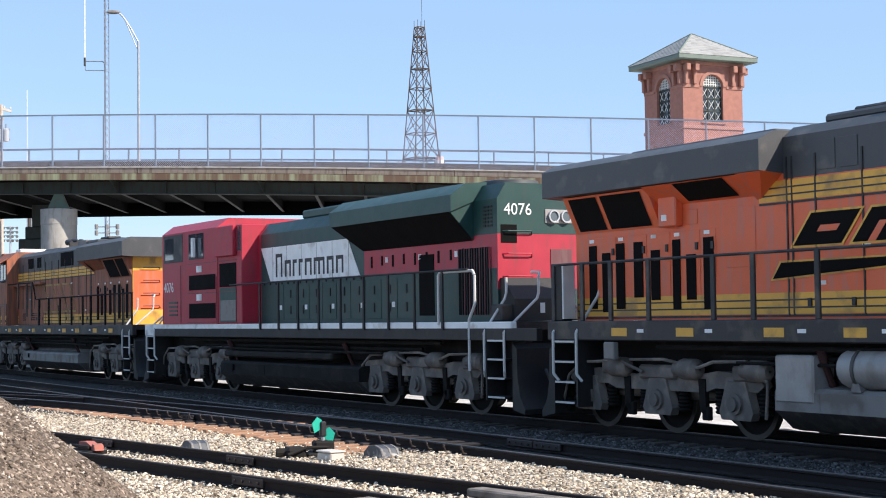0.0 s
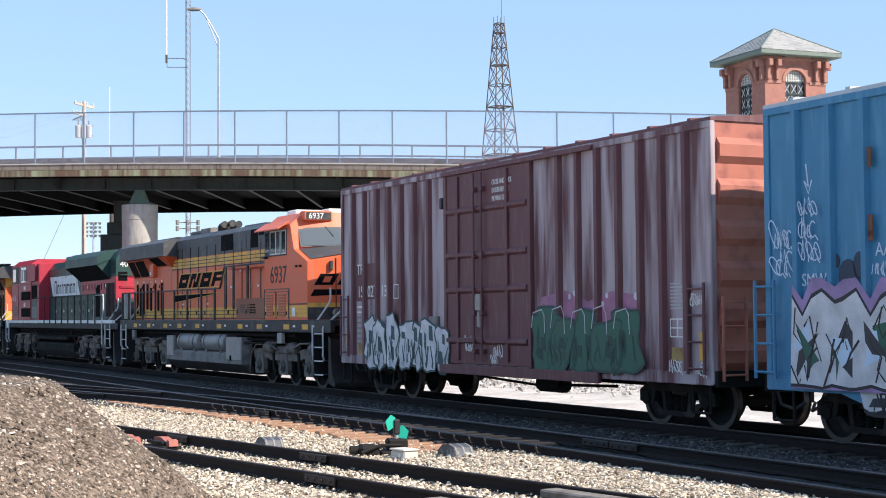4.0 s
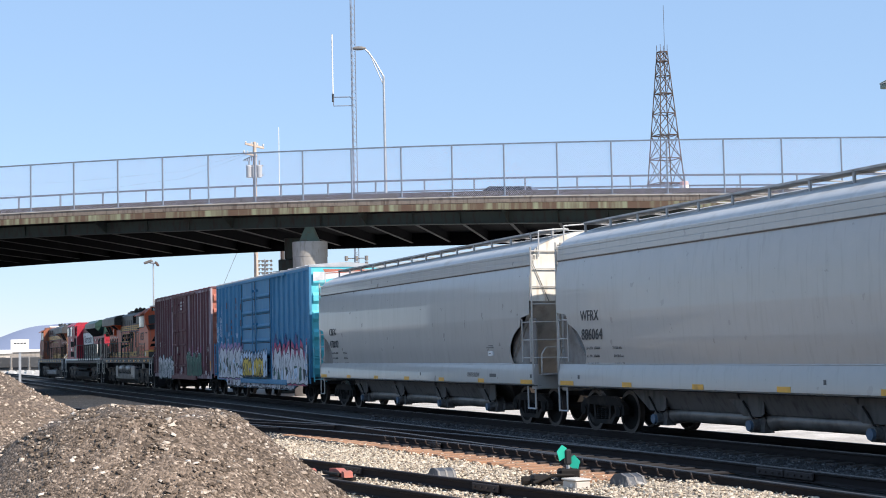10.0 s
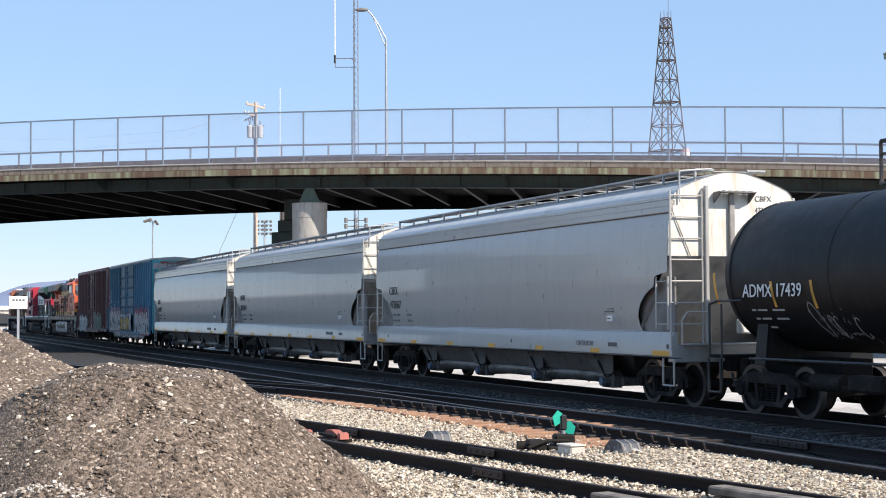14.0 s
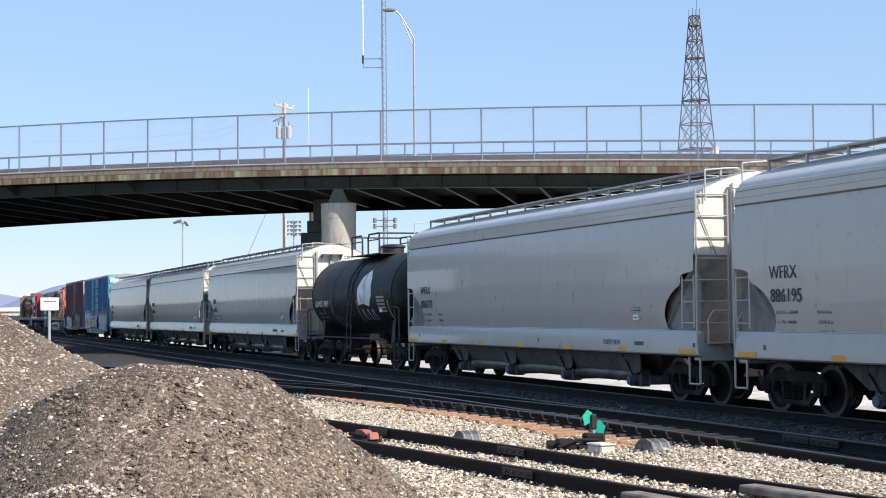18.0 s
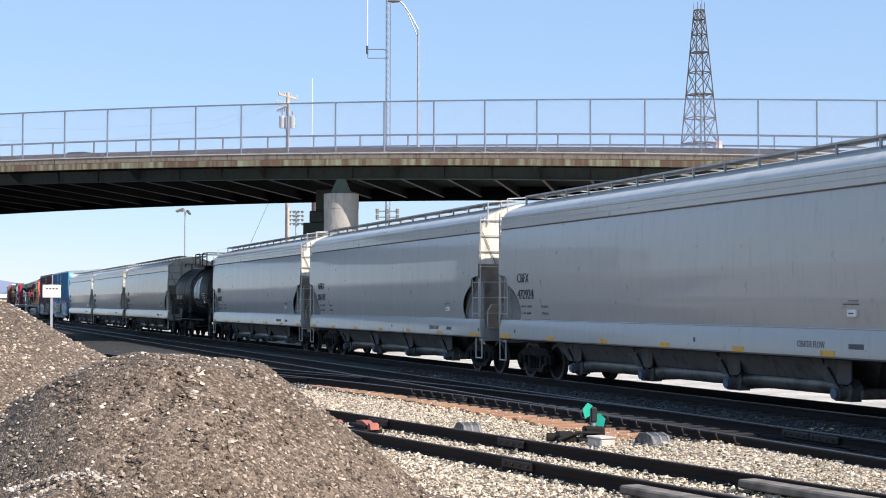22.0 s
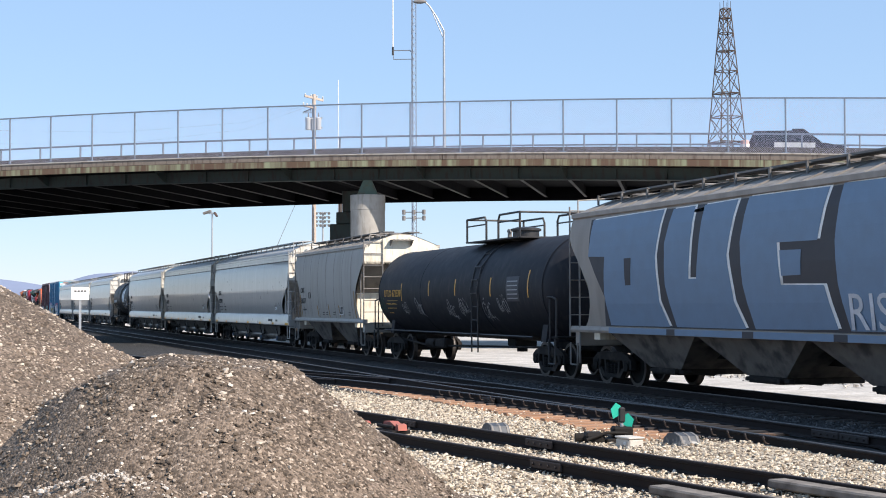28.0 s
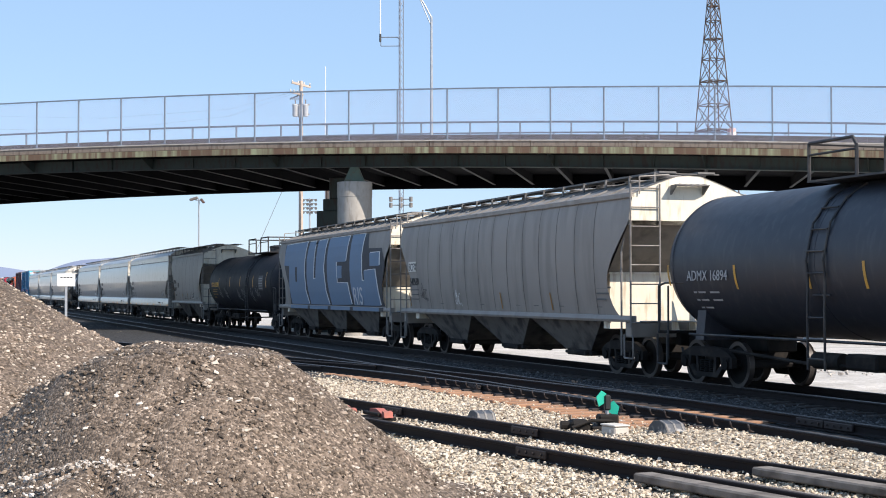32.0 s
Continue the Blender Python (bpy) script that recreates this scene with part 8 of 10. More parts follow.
def ge_loco(length, paint, label, sgn, number="", roof=ROOF_GREY, dirty=False, rear=-10.2):
    """A hood locomotive with overhanging radiators at its rear; sgn -1 turns it back to front."""
    t = thing("locomotive", pose(0, 0, RAIL_Z), label, "locomotive", "locomotives")

    def X(a):
        return a * sgn

    def box(g, a0, a1, y0, y1, z0, z1, c=0.0):
        return g.box(X(a0), X(a1), y0, y1, z0, z1, c)
    b = loco_deck(t, length, BLACK)
    q = rear + 10.2
    k0 = 0.0 if not dirty else 0.3
    fuel_tank(t, X(-4.55 + k0), X(3.3), TANK_GREY)
    if not dirty:
        for a0 in ((-3.3, -1.0), (-0.6, 1.7)):
            part("air_tank", Shape().lathe([(X(a0[0]), 0.02), (X(a0[0] + 0.06), 0.25), (X(a0[0] + 0.16), 0.29), (X(a0[1] - 0.16), 0.29), (X(a0[1] - 0.06), 0.25), (X(a0[1]), 0.02)], "x", (0, 1.2, 1.16), 20), TANK_PALE, t, "pale grey air reservoir")
            for a in (a0[0] + 0.4, a0[1] - 0.4):
                part("tank_strap", Shape().lathe([(X(a - 0.03), 0.293), (X(a - 0.03), 0.303), (X(a + 0.03), 0.303), (X(a + 0.03), 0.293)], "x", (0, 1.2, 1.16), 20), TANK_OIL, t)
                part("tank_saddle", Shape().prism([(X(a - 0.1), 0.84), (X(a + 0.1), 0.84), (X(a + 0.05), 1.0), (X(a - 0.05), 1.0)], "y", 1.0, 1.42), TANK_GREY, t)
        part("equipment_box", box(Shape(), -4.53, -3.72, 1.0, 1.44, 0.64, 1.34, 0.03), TANK_PALE, t, "pale grey equipment box")
        part("equipment_box", box(Shape(), 1.85, 3.27, 1.05, 1.44, 0.62, 1.34, 0.03), TANK_PALE, t, "pale grey equipment box")
    w, cab0 = 1.02, 5.55
    part("hood", box(Shape(), rear, cab0, -w, w, 1.86, 3.97), paint, t, "painted engine hood")
    up = Shape().prism([(-w, 3.97), (w, 3.97), (w, 4.6), (w - 0.22, 4.76), (-w + 0.22, 4.76), (-w, 4.6)], "x", X(-4.7 + q * 0.3), X(cab0))
    part("upper_hood", up, roof, t, "dark grey upper hood")
    part("roof_hump", Shape().box(X(-4.15), X(-2.5), -0.7, 0.7, 4.76, 4.9, 0.04), roof, t)
    # The hump's sunlit side, put into the pale tan of this box.
    part("roof_lid", Shape().box(X(-2.9), X(-1.9), -0.5, 0.72, 4.76, 4.94, 0.02), HOP_ROOF_TAN, t, "roof box, sunlight on the hump put into pale tan")
    part("roof_hump", Shape().box(X(1.2), X(3.2), -0.6, 0.6, 4.76, 4.84, 0.03), roof, t)
    part("exhaust", Shape().box(X(-4.0), X(-3.1), -0.25, 0.25, 4.92, 5.02, 0.03), BLACK, t)
    for k, (y, z) in enumerate(((0.2, 4.98), (0.45, 5.0), (0.68, 4.96))):
        part("horn", Shape().cyl((X(-0.95), y, z), (X(-0.45 + 0.1 * (k % 2)), y, z), 0.05, 10, 0.12), BLACK, t, "trumpet air horn")
    part("horn_bracket", box(Shape(), -0.98, -0.86, 0.05, 0.75, 4.74, 4.95), BLACK, t)
    # radiator housing with wings over sloping screens
    end = -4.7 + q * 0.3
    rad = Shape().prism([(-1.0, 4.06), (1.0, 4.06), (1.5, 4.09), (1.5, 4.56), (1.2, 4.7), (-1.2, 4.7), (-1.5, 4.56), (-1.5, 4.09)], "x", X(rear - 0.4), X(end))
    part("radiator_cab", rad, roof, t, "overhanging dark radiator housing")
    part("hood_top", box(Shape(), rear, end, -w + 0.01, w - 0.01, 3.97, 4.07), paint, t)
    part("roof_cover", box(Shape(), rear + 1.5, end - 0.3, -0.9, 0.9, 4.7, 4.78, 0.03), roof, t)
    mid = -7.72 + q
    part("radiator_slope", Shape().prism([(w + 0.003, 3.42), (1.32, 4.065), (w + 0.003, 4.065)], "x", X(rear), X(mid)), paint, t)
    part("radiator_slope", Shape().prism([(w + 0.003, 3.76), (1.43, 4.075), (w + 0.003, 4.075)], "x", X(mid), X(-5.3 + q * 0.3)), paint, t)
    part("brace_fin", Shape().add([(X(-5.3 + q * 0.3), w, 3.7), (X(-5.3 + q * 0.3), 1.46, 4.085), (X(-5.2 + q * 0.3), w, 3.7), (X(end), 1.48, 4.085), (X(end), w, 4.085)], [(0, 1, 3, 2), (2, 3, 4)]), paint, t)

    def slope(a0, a1, y0, z0, y1, z1, f0, f1):
        g = Shape()
        lo, hi = (y0 + (y1 - y0) * f0, z0 + (z1 - z0) * f0), (y0 + (y1 - y0) * f1, z0 + (z1 - z0) * f1)
        g.add([(X(a0), lo[0] + 0.014, lo[1]), (X(a1), lo[0] + 0.014, lo[1]), (X(a1), hi[0] + 0.014, hi[1]), (X(a0), hi[0] + 0.014, hi[1])], [(0, 1, 2, 3)])
        part("radiator_screen", g, GRILLE, t, "dark radiator screen")
    slope(rear + 0.16, rear + 1.0, w, 3.42, 1.32, 4.065, 0.06, 0.94)
    slope(rear + 1.12, rear + 2.28, w, 3.42, 1.32, 4.065, 0.06, 0.94)
    if not dirty:
        slope(-6.9, -5.65, w, 3.76, 1.43, 4.075, 0.1, 0.95)
        part("screen_post", box(Shape(), -7.6, -7.13, w, w + 0.16, 3.4, 4.06, 0.02), paint, t)
        part("placard", box(Shape(), -7.5, -7.36, w + 0.16, w + 0.166, 3.5, 3.6), WHITE, t)
        part("access_panel", box(Shape(), -7.05, -6.75, w, w + 0.01, 3.42, 3.66, 0.004), paint, t)
        part("access_panel", box(Shape(), -6.05, -5.35, w, w + 0.01, 2.68, 3.62, 0.004), paint, t)
    for a0, a1, z0, z1 in ((-9.8, -9.57, 2.07, 3.19), (-9.4, -9.16, 2.01, 3.05), (-8.99, -8.74, 2.06, 3.2), (-8.47, -8.22, 2.25, 3.2), (-7.99, -7.75, 2.2, 3.04), (-7.4, -7.2, 2.04, 3.19), (-7.04, -6.8, 2.19, 2.93), (-6.6, -6.35, 2.03, 3.19)):
        part("louvre_slot", box(Shape(), a0 + q, a1 + q, w + 0.012, w + 0.024, z0, z1), GRILLE, t, "dark ventilation slot")
    for a0, a1 in ((-9.85, -9.0), (-8.98, -8.12), (-8.05, -7.48), (-7.42, -6.7), (-6.65, -6.3)):
        d = part("hood_door", box(Shape(), a0 + q, a1 + q, w, w + 0.01, 1.92, 3.32, 0.004), paint, t)
        part("latch", box(Shape(), a1 + q - 0.1, a1 + q - 0.04, w + 0.01, w + 0.035, 3.0, 3.12), BLACK, d)
        part("placard", box(Shape(), a0 + q + 0.06, a0 + q + 0.2, w + 0.01, w + 0.014, 3.24, 3.3), WHITE, d)
    # yellow stripes with dark pinstripes
    for z0, z1, a0 in ((1.94, 2.26, rear), (3.64, 3.95, -5.25 + q * 0.3)):
        part("stripe", box(Shape(), a0, cab0, w, w + 0.011, z0, z1), YELLOW, t, "yellow stripe")
        for f in (0.3, 0.66):
            z = z0 + (z1 - z0) * f
            part("pinstripe", box(Shape(), a0, cab0, w + 0.011, w + 0.0145, z - 0.012, z + 0.012), BLACK, t, "dark pinstripe")
        part("pinstripe", box(Shape(), a0, cab0, w, w + 0.0125, z0 - 0.045, z0 - 0.012), BLACK, t, "dark pinstripe")
    for a in (-4.64, -4.53, -4.03, -3.08, -2.2, -1.3, -0.4, 0.5, 1.4, 2.2, 3.0, 3.9, 4.8):
        part("door_seam", box(Shape(), a, a + 0.028, w, w + 0.018, 1.9, 4.3), BLACK, t)
    for i, a in enumerate((-4.2, -3.3, -2.4, -1.5, 0.9, 1.8, 2.6, 3.4)):
        part("latch", box(Shape(), a, a + 0.07, w + 0.011, w + 0.04, 2.05, 2.17), BLACK, t)
        part("placard", box(Shape(), a + 0.2, a + 0.36, w, w + 0.013, 2.36 + 0.5 * (i % 3), 2.42 + 0.5 * (i % 3)), WHITE, t)
    for a0, a1, z0, z1 in ((0.2, 1.36, 4.06, 4.56), (3.06, 3.65, 4.05, 4.6), (3.75, 4.2, 4.4, 4.6)) if not dirty else ((-2.35, -0.7, 4.04, 4.55), (2.0, 2.6, 4.1, 4.5), (3.2, 4.0, 4.1, 4.5)):
        part("intake_screen", box(Shape(), a0, a1, w, w + 0.014, z0, z1), GRILLE, t, "dark intake screen")
    for a0, a1 in ((-3.95, -3.6), (-3.5, -3.15), (1.6, 2.6), (2.65, 3.0)):
        part("upper_door", box(Shape(), a0, a1, w, w + 0.012, 4.04, 4.48, 0.004), roof, t)
    part("side_duct", box(Shape(), 1.5, cab0, w, w + 0.22, 3.42, 3.52, 0.02), paint, t)
    for a in (2.1, 2.7):
        d = part("intake_door", box(Shape(), a - 0.1, a + 0.5, w, w + 0.014, 2.02, 2.4, 0.004), paint, t)
        for k in range(4):
            part("louvre", box(Shape(), a, a + 0.42, w + 0.014, w + 0.03, 2.09 + 0.07 * k, 2.12 + 0.07 * k), BLACK, d)
    if dirty:
        emblem(t, X, 1.9 - 4.55, 2.4, 3.35, 0.85, 0.3, w + 0.014, (ORANGE_DIRTY, ORANGE_DIRTY), FADED_YELLOW)
    else:
        emblem(t, X, -4.5, 2.95, 3.42, 1.0, 0.22, w + 0.014, (GRILLE, paint), YELLOW)
        decal(t, [(X(-5.02), 2.44), (X(-4.8), 2.74), (X(0.1), 2.75), (X(-0.4), 2.69)], w + 0.014, YELLOW, "emblem_edge")
        decal(t, [(X(-4.96), 2.47), (X(-4.77), 2.71), (X(-0.1), 2.73)], w + 0.02, GRILLE, "emblem_swoosh")
    # cab and nose
    part("cab", Shape().prism([(-1.5, 1.86), (1.5, 1.86), (1.5, 4.5), (1.1, 4.84), (-1.1, 4.84), (-1.5, 4.5)], "x", X(cab0), X(7.62)), paint, t, "painted crew cab")
    part("cab_lower", box(Shape(), 7.62, 7.9, -1.5, 1.5, 1.86, 3.8), paint, t)
    part("cab_face", Shape().add([(X(7.62), 1.5, 3.8), (X(7.9), 1.5, 3.8), (X(7.62), 1.5, 4.5), (X(8.05), 0, 3.88), (X(7.82), 0, 4.84), (X(7.62), 1.1, 4.84), (X(7.62), -1.5, 3.8), (X(7.9), -1.5, 3.8), (X(7.62), -1.5, 4.5), (X(7.62), -1.1, 4.84)],
                                 [(0, 1, 2), (1, 3, 4, 5, 2), (6, 8, 7), (7, 8, 9, 4, 3)]), paint, t)
    part("roof_box", box(Shape(), 5.8, 6.5, -0.2, 0.9, 4.84, 5.0, 0.03), WHITE, t, "white roof box")
    part("roof_box", box(Shape(), 6.9, 7.5, -0.5, 0.3, 4.84, 4.98, 0.03), WHITE, t, "white roof box")
    nose = Shape().add([(X(7.9), -1.5, 1.86), (X(7.9), 1.5, 1.86), (X(7.9), 1.5, 3.8), (X(7.9), -1.5, 3.8), (X(8.9), 1.5, 1.86), (X(8.9), 1.5, 3.43), (X(9.35), 0.1, 1.86), (X(9.35), 0.1, 3.66), (X(9.35), -0.1, 1.86), (X(9.35), -0.1, 3.66), (X(8.9), -1.5, 1.86), (X(8.9), -1.5, 3.43), (X(8.05), 0, 3.88)],
                       [(1, 4, 5, 2), (4, 6, 7, 5), (6, 8, 9, 7), (8, 10, 11, 9), (10, 0, 3, 11), (2, 5, 7, 12), (12, 7, 9), (12, 9, 11, 3)])
    part("nose", nose, paint, t, "blunt angled nose")
    part("nose_top", Shape().add([(X(8.0), 1.38, 3.81), (X(8.86), 1.38, 3.5), (X(9.28), 0.1, 3.72), (X(8.1), 0.05, 3.93), (X(9.28), -0.1, 3.72), (X(8.1), -0.05, 3.93), (X(8.86), -1.38, 3.5), (X(8.0), -1.38, 3.81)], [(0, 1, 2, 3), (3, 2, 4, 5), (5, 4, 6, 7)]), ROOF_GREY, t, "dark anti-glare panel")
    for sy in (1, -1):
        face = lambda u, z, o=0.008: (X(8.9 + 0.45 * u + o), sy * (1.5 - 1.4 * u), z)
        part("nose_band", Shape().add([face(0, 1.87), face(1, 1.87), face(1, 2.2), face(0, 2.2)], [(0, 1, 2, 3)]), BLACK, t, "black band along the nose")
        part("nose_stripe", Shape().add([face(0, 2.2), face(1, 2.2), face(1, 2.32), face(0, 2.32)], [(0, 1, 2, 3)]), YELLOW, t, "yellow stripe")
        for u, h in ((0.12, 0.0), (0.54, 0.0)):
            part("emblem_block", Shape().add([face(u, 2.8), face(u + 0.34, 2.8), face(u + 0.46, 3.1), face(u + 0.12, 3.1)], [(0, 1, 2, 3)]), GRILLE, t, "plain dark emblem shape")
            part("emblem_gap", Shape().add([face(u + 0.15, 2.87, 0.012), face(u + 0.28, 2.87, 0.012), face(u + 0.34, 3.03, 0.012), face(u + 0.2, 3.03, 0.012)], [(0, 1, 2, 3)]), paint, t)
        part("emblem_swoosh", Shape().add([face(0.05, 2.5), face(0.98, 2.55), face(0.98, 2.68), face(0.12, 2.68)], [(0, 1, 2, 3)]), GRILLE, t)
    face = lambda u, z, o=0.008: (X(8.9 + 0.45 * u + o), 1.5 - 1.4 * u, z)
    d = part("nose_door", Shape().add([face(0.53, 1.95, 0.004), face(0.97, 1.95, 0.004), face(0.97, 3.58, 0.004), face(0.53, 3.5, 0.004)], [(0, 1, 2, 3)]), paint, t)
    part("door_seam", Shape().cyl(face(0.52, 1.92), face(0.52, 3.52), 0.014, 6), BLACK, d)
    part("door_window", Shape().add([face(0.68, 3.06, 0.016), face(0.88, 3.06, 0.016), face(0.9, 3.12, 0.016), face(0.9, 3.34, 0.016), face(0.88, 3.4, 0.016), face(0.68, 3.38, 0.016), face(0.66, 3.32, 0.016), face(0.66, 3.12, 0.016)], [tuple(range(8))]), GLASS, d)
    part("door_handle", Shape().box(X(9.1), X(9.17), 0.86, 0.95, 3.2, 3.45, 0.01), BLACK, d)
    for sy in (1, -1):
        f = lambda y, k: (X(8.05 - 0.1 * y - k * (0.13 + 0.1 * y) + 0.03), sy * y, 3.93 + 0.49 * k - 0.03 * y)
        part("windshield_frame", Shape().add([f(0.1, -0.06), f(1.32, -0.06), f(1.3, 1.06), f(0.12, 1.06)], [(0, 1, 2, 3)]), ROOF_GREY if not dirty else BLACK, t)
        g = lambda y, k: tuple(v + (sgn * 0.008 if i == 0 else 0) for i, v in enumerate(f(y, k)))
        sh = part("windshield", Shape().add([g(0.16, 0.02), g(1.27, 0.02), g(1.25, 0.98), g(0.18, 0.98)], [(0, 1, 2, 3)]), SHIELD, t, "windshield reflecting the sky")
        part("wiper", Shape().cyl(f(0.55, 1.1), f(0.35, 0.5), 0.015, 5).cyl(f(0.2, -0.1), f(1.0, -0.02), 0.015, 5), BLACK, sh)
        y = sy * 0.75
        nb = part("number_board", box(Shape(), 7.5, 7.86, y - 0.42, y + 0.42, 4.6, 4.88, 0.03), paint, t, "lit number board")
        part("board_face", box(Shape(), 7.86, 7.868, y - 0.37, y + 0.37, 4.64, 4.84), BLACK, nb)
        if number:
            letters(number, 0.17, LETTER_W, nb, Matrix.Translation((X(7.874), y - 0.3 * sgn, 4.66)) @ Euler((radians(90), 0, radians(90 * sgn))).to_matrix().to_4x4(), squeeze=0.95)
    part("window_frame", box(Shape(), 5.58, 7.36, 1.5, 1.512, 3.66, 4.4), BLACK, t)
    for a0, a1 in ((5.66, 5.98), (6.1, 6.5), (6.56, 6.86), (6.98, 7.3)):
        wd = part("side_window", box(Shape(), a0, a1, 1.512, 1.52, 3.74, 4.34), SHIELD if a0 in (6.56,) else GLASS, t, "dark cab window")
        if a0 > 6:
            part("frame", box(box(box(box(Shape(), a0 - 0.035, a0, 1.512, 1.53, 3.7, 4.38), a1, a1 + 0.03, 1.512, 1.53, 3.7, 4.38), a0, a1, 1.512, 1.53, 3.7, 3.74), a0, a1, 1.512, 1.53, 4.34, 4.38), RAIL_WHITE, wd, "bare aluminium window frame")
    part("awning", Shape().prism([(1.46, 4.58), (1.46, 4.62), (1.8, 4.4), (1.8, 4.37)], "x", X(5.5), X(7.45)), paint, t, "window awning")
    part("mirror", box(Shape(), 5.7, 5.95, 1.54, 1.66, 3.6, 3.68, 0.02), BLACK, t)
    for k, (z0, z1) in enumerate(((1.94, 2.04), (2.055, 2.15), (2.165, 2.26))):
        part("stripe", box(Shape(), cab0, 8.88, 1.5, 1.507, z0, z1), YELLOW, t, "yellow stripe")
    for a0, a1 in ((5.6, 6.5), (6.58, 7.5)):
        d = part("cab_door", box(Shape(), a0, a1, 1.5, 1.515, 1.9, 2.66, 0.004), paint, t)
        for k in range(8):
            part("louvre", box(Shape(), a0 + 0.16, a1 - 0.2, 1.519, 1.534, 1.97 + 0.08 * k, 2.01 + 0.08 * k), DUSTY_ORANGE if not dirty else ORANGE_DIRTY, d, "grimy louvre")
        part("door_stripe", box(box(Shape(), a0 + 0.01, a0 + 0.15, 1.515, 1.518, 1.94, 2.26), a1 - 0.19, a1 - 0.01, 1.515, 1.518, 1.94, 2.26), YELLOW, d, "yellow stripe across the door")
        part("door_frame", box(box(box(Shape(), a0, a0 + 0.02, 1.515, 1.522, 1.9, 2.66), a1 - 0.02, a1, 1.515, 1.522, 1.9, 2.66), a0, a1, 1.515, 1.522, 2.64, 2.66), ROOF_GREY, d)
        for a in (a0 + 0.08, a1 - 0.12):
            part("latch", box(Shape(), a - 0.025, a + 0.025, 1.519, 1.54, 1.99, 2.1), BLACK, d)
    part("placard", box(Shape(), 7.75, 7.98, 1.5, 1.512, 1.96, 2.2), WHITE, t)
    part("door_surround", box(box(box(Shape(), 5.56, 5.585, 1.5, 1.52, 1.88, 2.74), 7.515, 7.54, 1.5, 1.52, 1.88, 2.74), 5.56, 7.54, 1.5, 1.52, 2.715, 2.74), ROOF_GREY, t)
    part("pinstripe", box(Shape(), 7.55, 8.88, 1.5, 1.509, 2.28, 2.31), BLACK, t, "dark pinstripe")
    part("grimy_panel", box(Shape(), 1.7, 5.45, w, w + 0.02, 1.9, 2.52, 0.004), DUSTY_ORANGE if not dirty else ORANGE_DIRTY, t, "dust-browned lower panel")
    for a in (3.0, 4.3):
        for k in range(4):
            part("louvre", box(Shape(), a, a + 0.45, w + 0.02, w + 0.04, 2.06 + 0.08 * k, 2.095 + 0.08 * k), UNDER, t)
    for a in (8.0, 8.3):
        part("class_light", box(Shape(), a, a + 0.18, 1.5, 1.52, 3.3, 3.36, 0.006), UNDER, t)
    if number:
        letters(number, 0.5, LETTER, t, on_side(-6.02, 1.506, 2.9), squeeze=0.96)
    for y in (0.5, -0.5):
        part("headlight", Shape().cyl((X(9.34), 0.0, 3.42 + y * 0.18), (X(9.41), 0.0, 3.42 + y * 0.18), 0.065, 12), GALV, t, "round headlight")
        part("ditch_light", Shape().cyl((X(9.7), y * 2, 2.05), (X(9.85), y * 2, 2.05), 0.11, 12), TANK_GREY, t, "round ditch light")
    end_steps(t, X(10.25), sgn, RAIL_WHITE)
    end_steps(t, X(-b), -sgn, RAIL_WHITE)
    part("hood_end", box(Shape(), rear, rear - 0.03, -w, w, 1.86, 4.06), YELLOW if dirty else paint, t, "flat hood end")
    if dirty:
        part("end_panel", box(Shape(), rear - 0.03, rear - 0.036, -w + 0.02, w - 0.02, 2.35, 3.62), ORANGE, t, "orange panel on the hood end")
        for k in range(4):
            part("grab_iron", Shape().tube([(X(rear - 0.036), 0.1, 2.4 + 0.42 * k), (X(rear - 0.12), 0.15, 2.46 + 0.42 * k), (X(rear - 0.12), 0.7, 2.46 + 0.42 * k)], 0.016, 5), BLACK, t)
    rail = part("handrail", Shape().tube([(X(-10.4), 1.44, 2.87), (X(1.3), 1.44, 2.85), (X(1.75), 1.44, 3.5), (X(cab0), 1.44, 3.52)], 0.026, 6), BLACK if not dirty else UNDER, t)
    for a in (-10.35, -9.45, -8.6, -7.54, -5.88, -4.95, -3.57, -2.09, -0.57, 0.8):
        part("stanchion", box(Shape(), a - 0.05, a + 0.05, 1.42, 1.47, 1.86, 2.87, 0.01), BLACK if not dirty else UNDER, rail)
    for a, z0 in ((1.9, 2.2), (2.63, 2.2), (3.92, 2.5)):
        part("stanchion", box(Shape(), a - 0.06, a + 0.06, 1.42, 1.47, z0, 3.5, 0.01), BLACK, rail)
    for a in (-8.3, -6.54, -4.45, -2.8, -0.82, 1.4, 3.4, 5.1, 7.3, 8.7):
        part("reflector", box(Shape(), a - 0.22, a + 0.22, 1.5, 1.505, 1.6, 1.74), YELLOW, t, "yellow reflector")
        part("placard", box(Shape(), a + 0.5, a + 0.68, 1.5, 1.504, 1.66, 1.72), WHITE, t)
    if not dirty:
        part("end_guard", box(Shape(), -10.45, -10.1, 1.2, 1.44, 1.86, 2.88, 0.02), PILOT, t, "black end guard beside the steps")
        part("guard_edge", box(Shape(), -10.08, -10.03, 1.2, 1.45, 1.9, 2.86), RAIL_WHITE, t)
        part("junction_box", box(Shape(), -8.75, -8.45, 1.4, 1.52, 1.2, 1.5, 0.02), TANK_GREY, t)
        part("junction_box", box(Shape(), 6.6, 6.95, 1.4, 1.52, 1.2, 1.5, 0.02), TANK_PALE, t)
    loco_truck(t, X(-7.7))
    loco_truck(t, X(6.2))
    CARS.append((t, length))
    return t


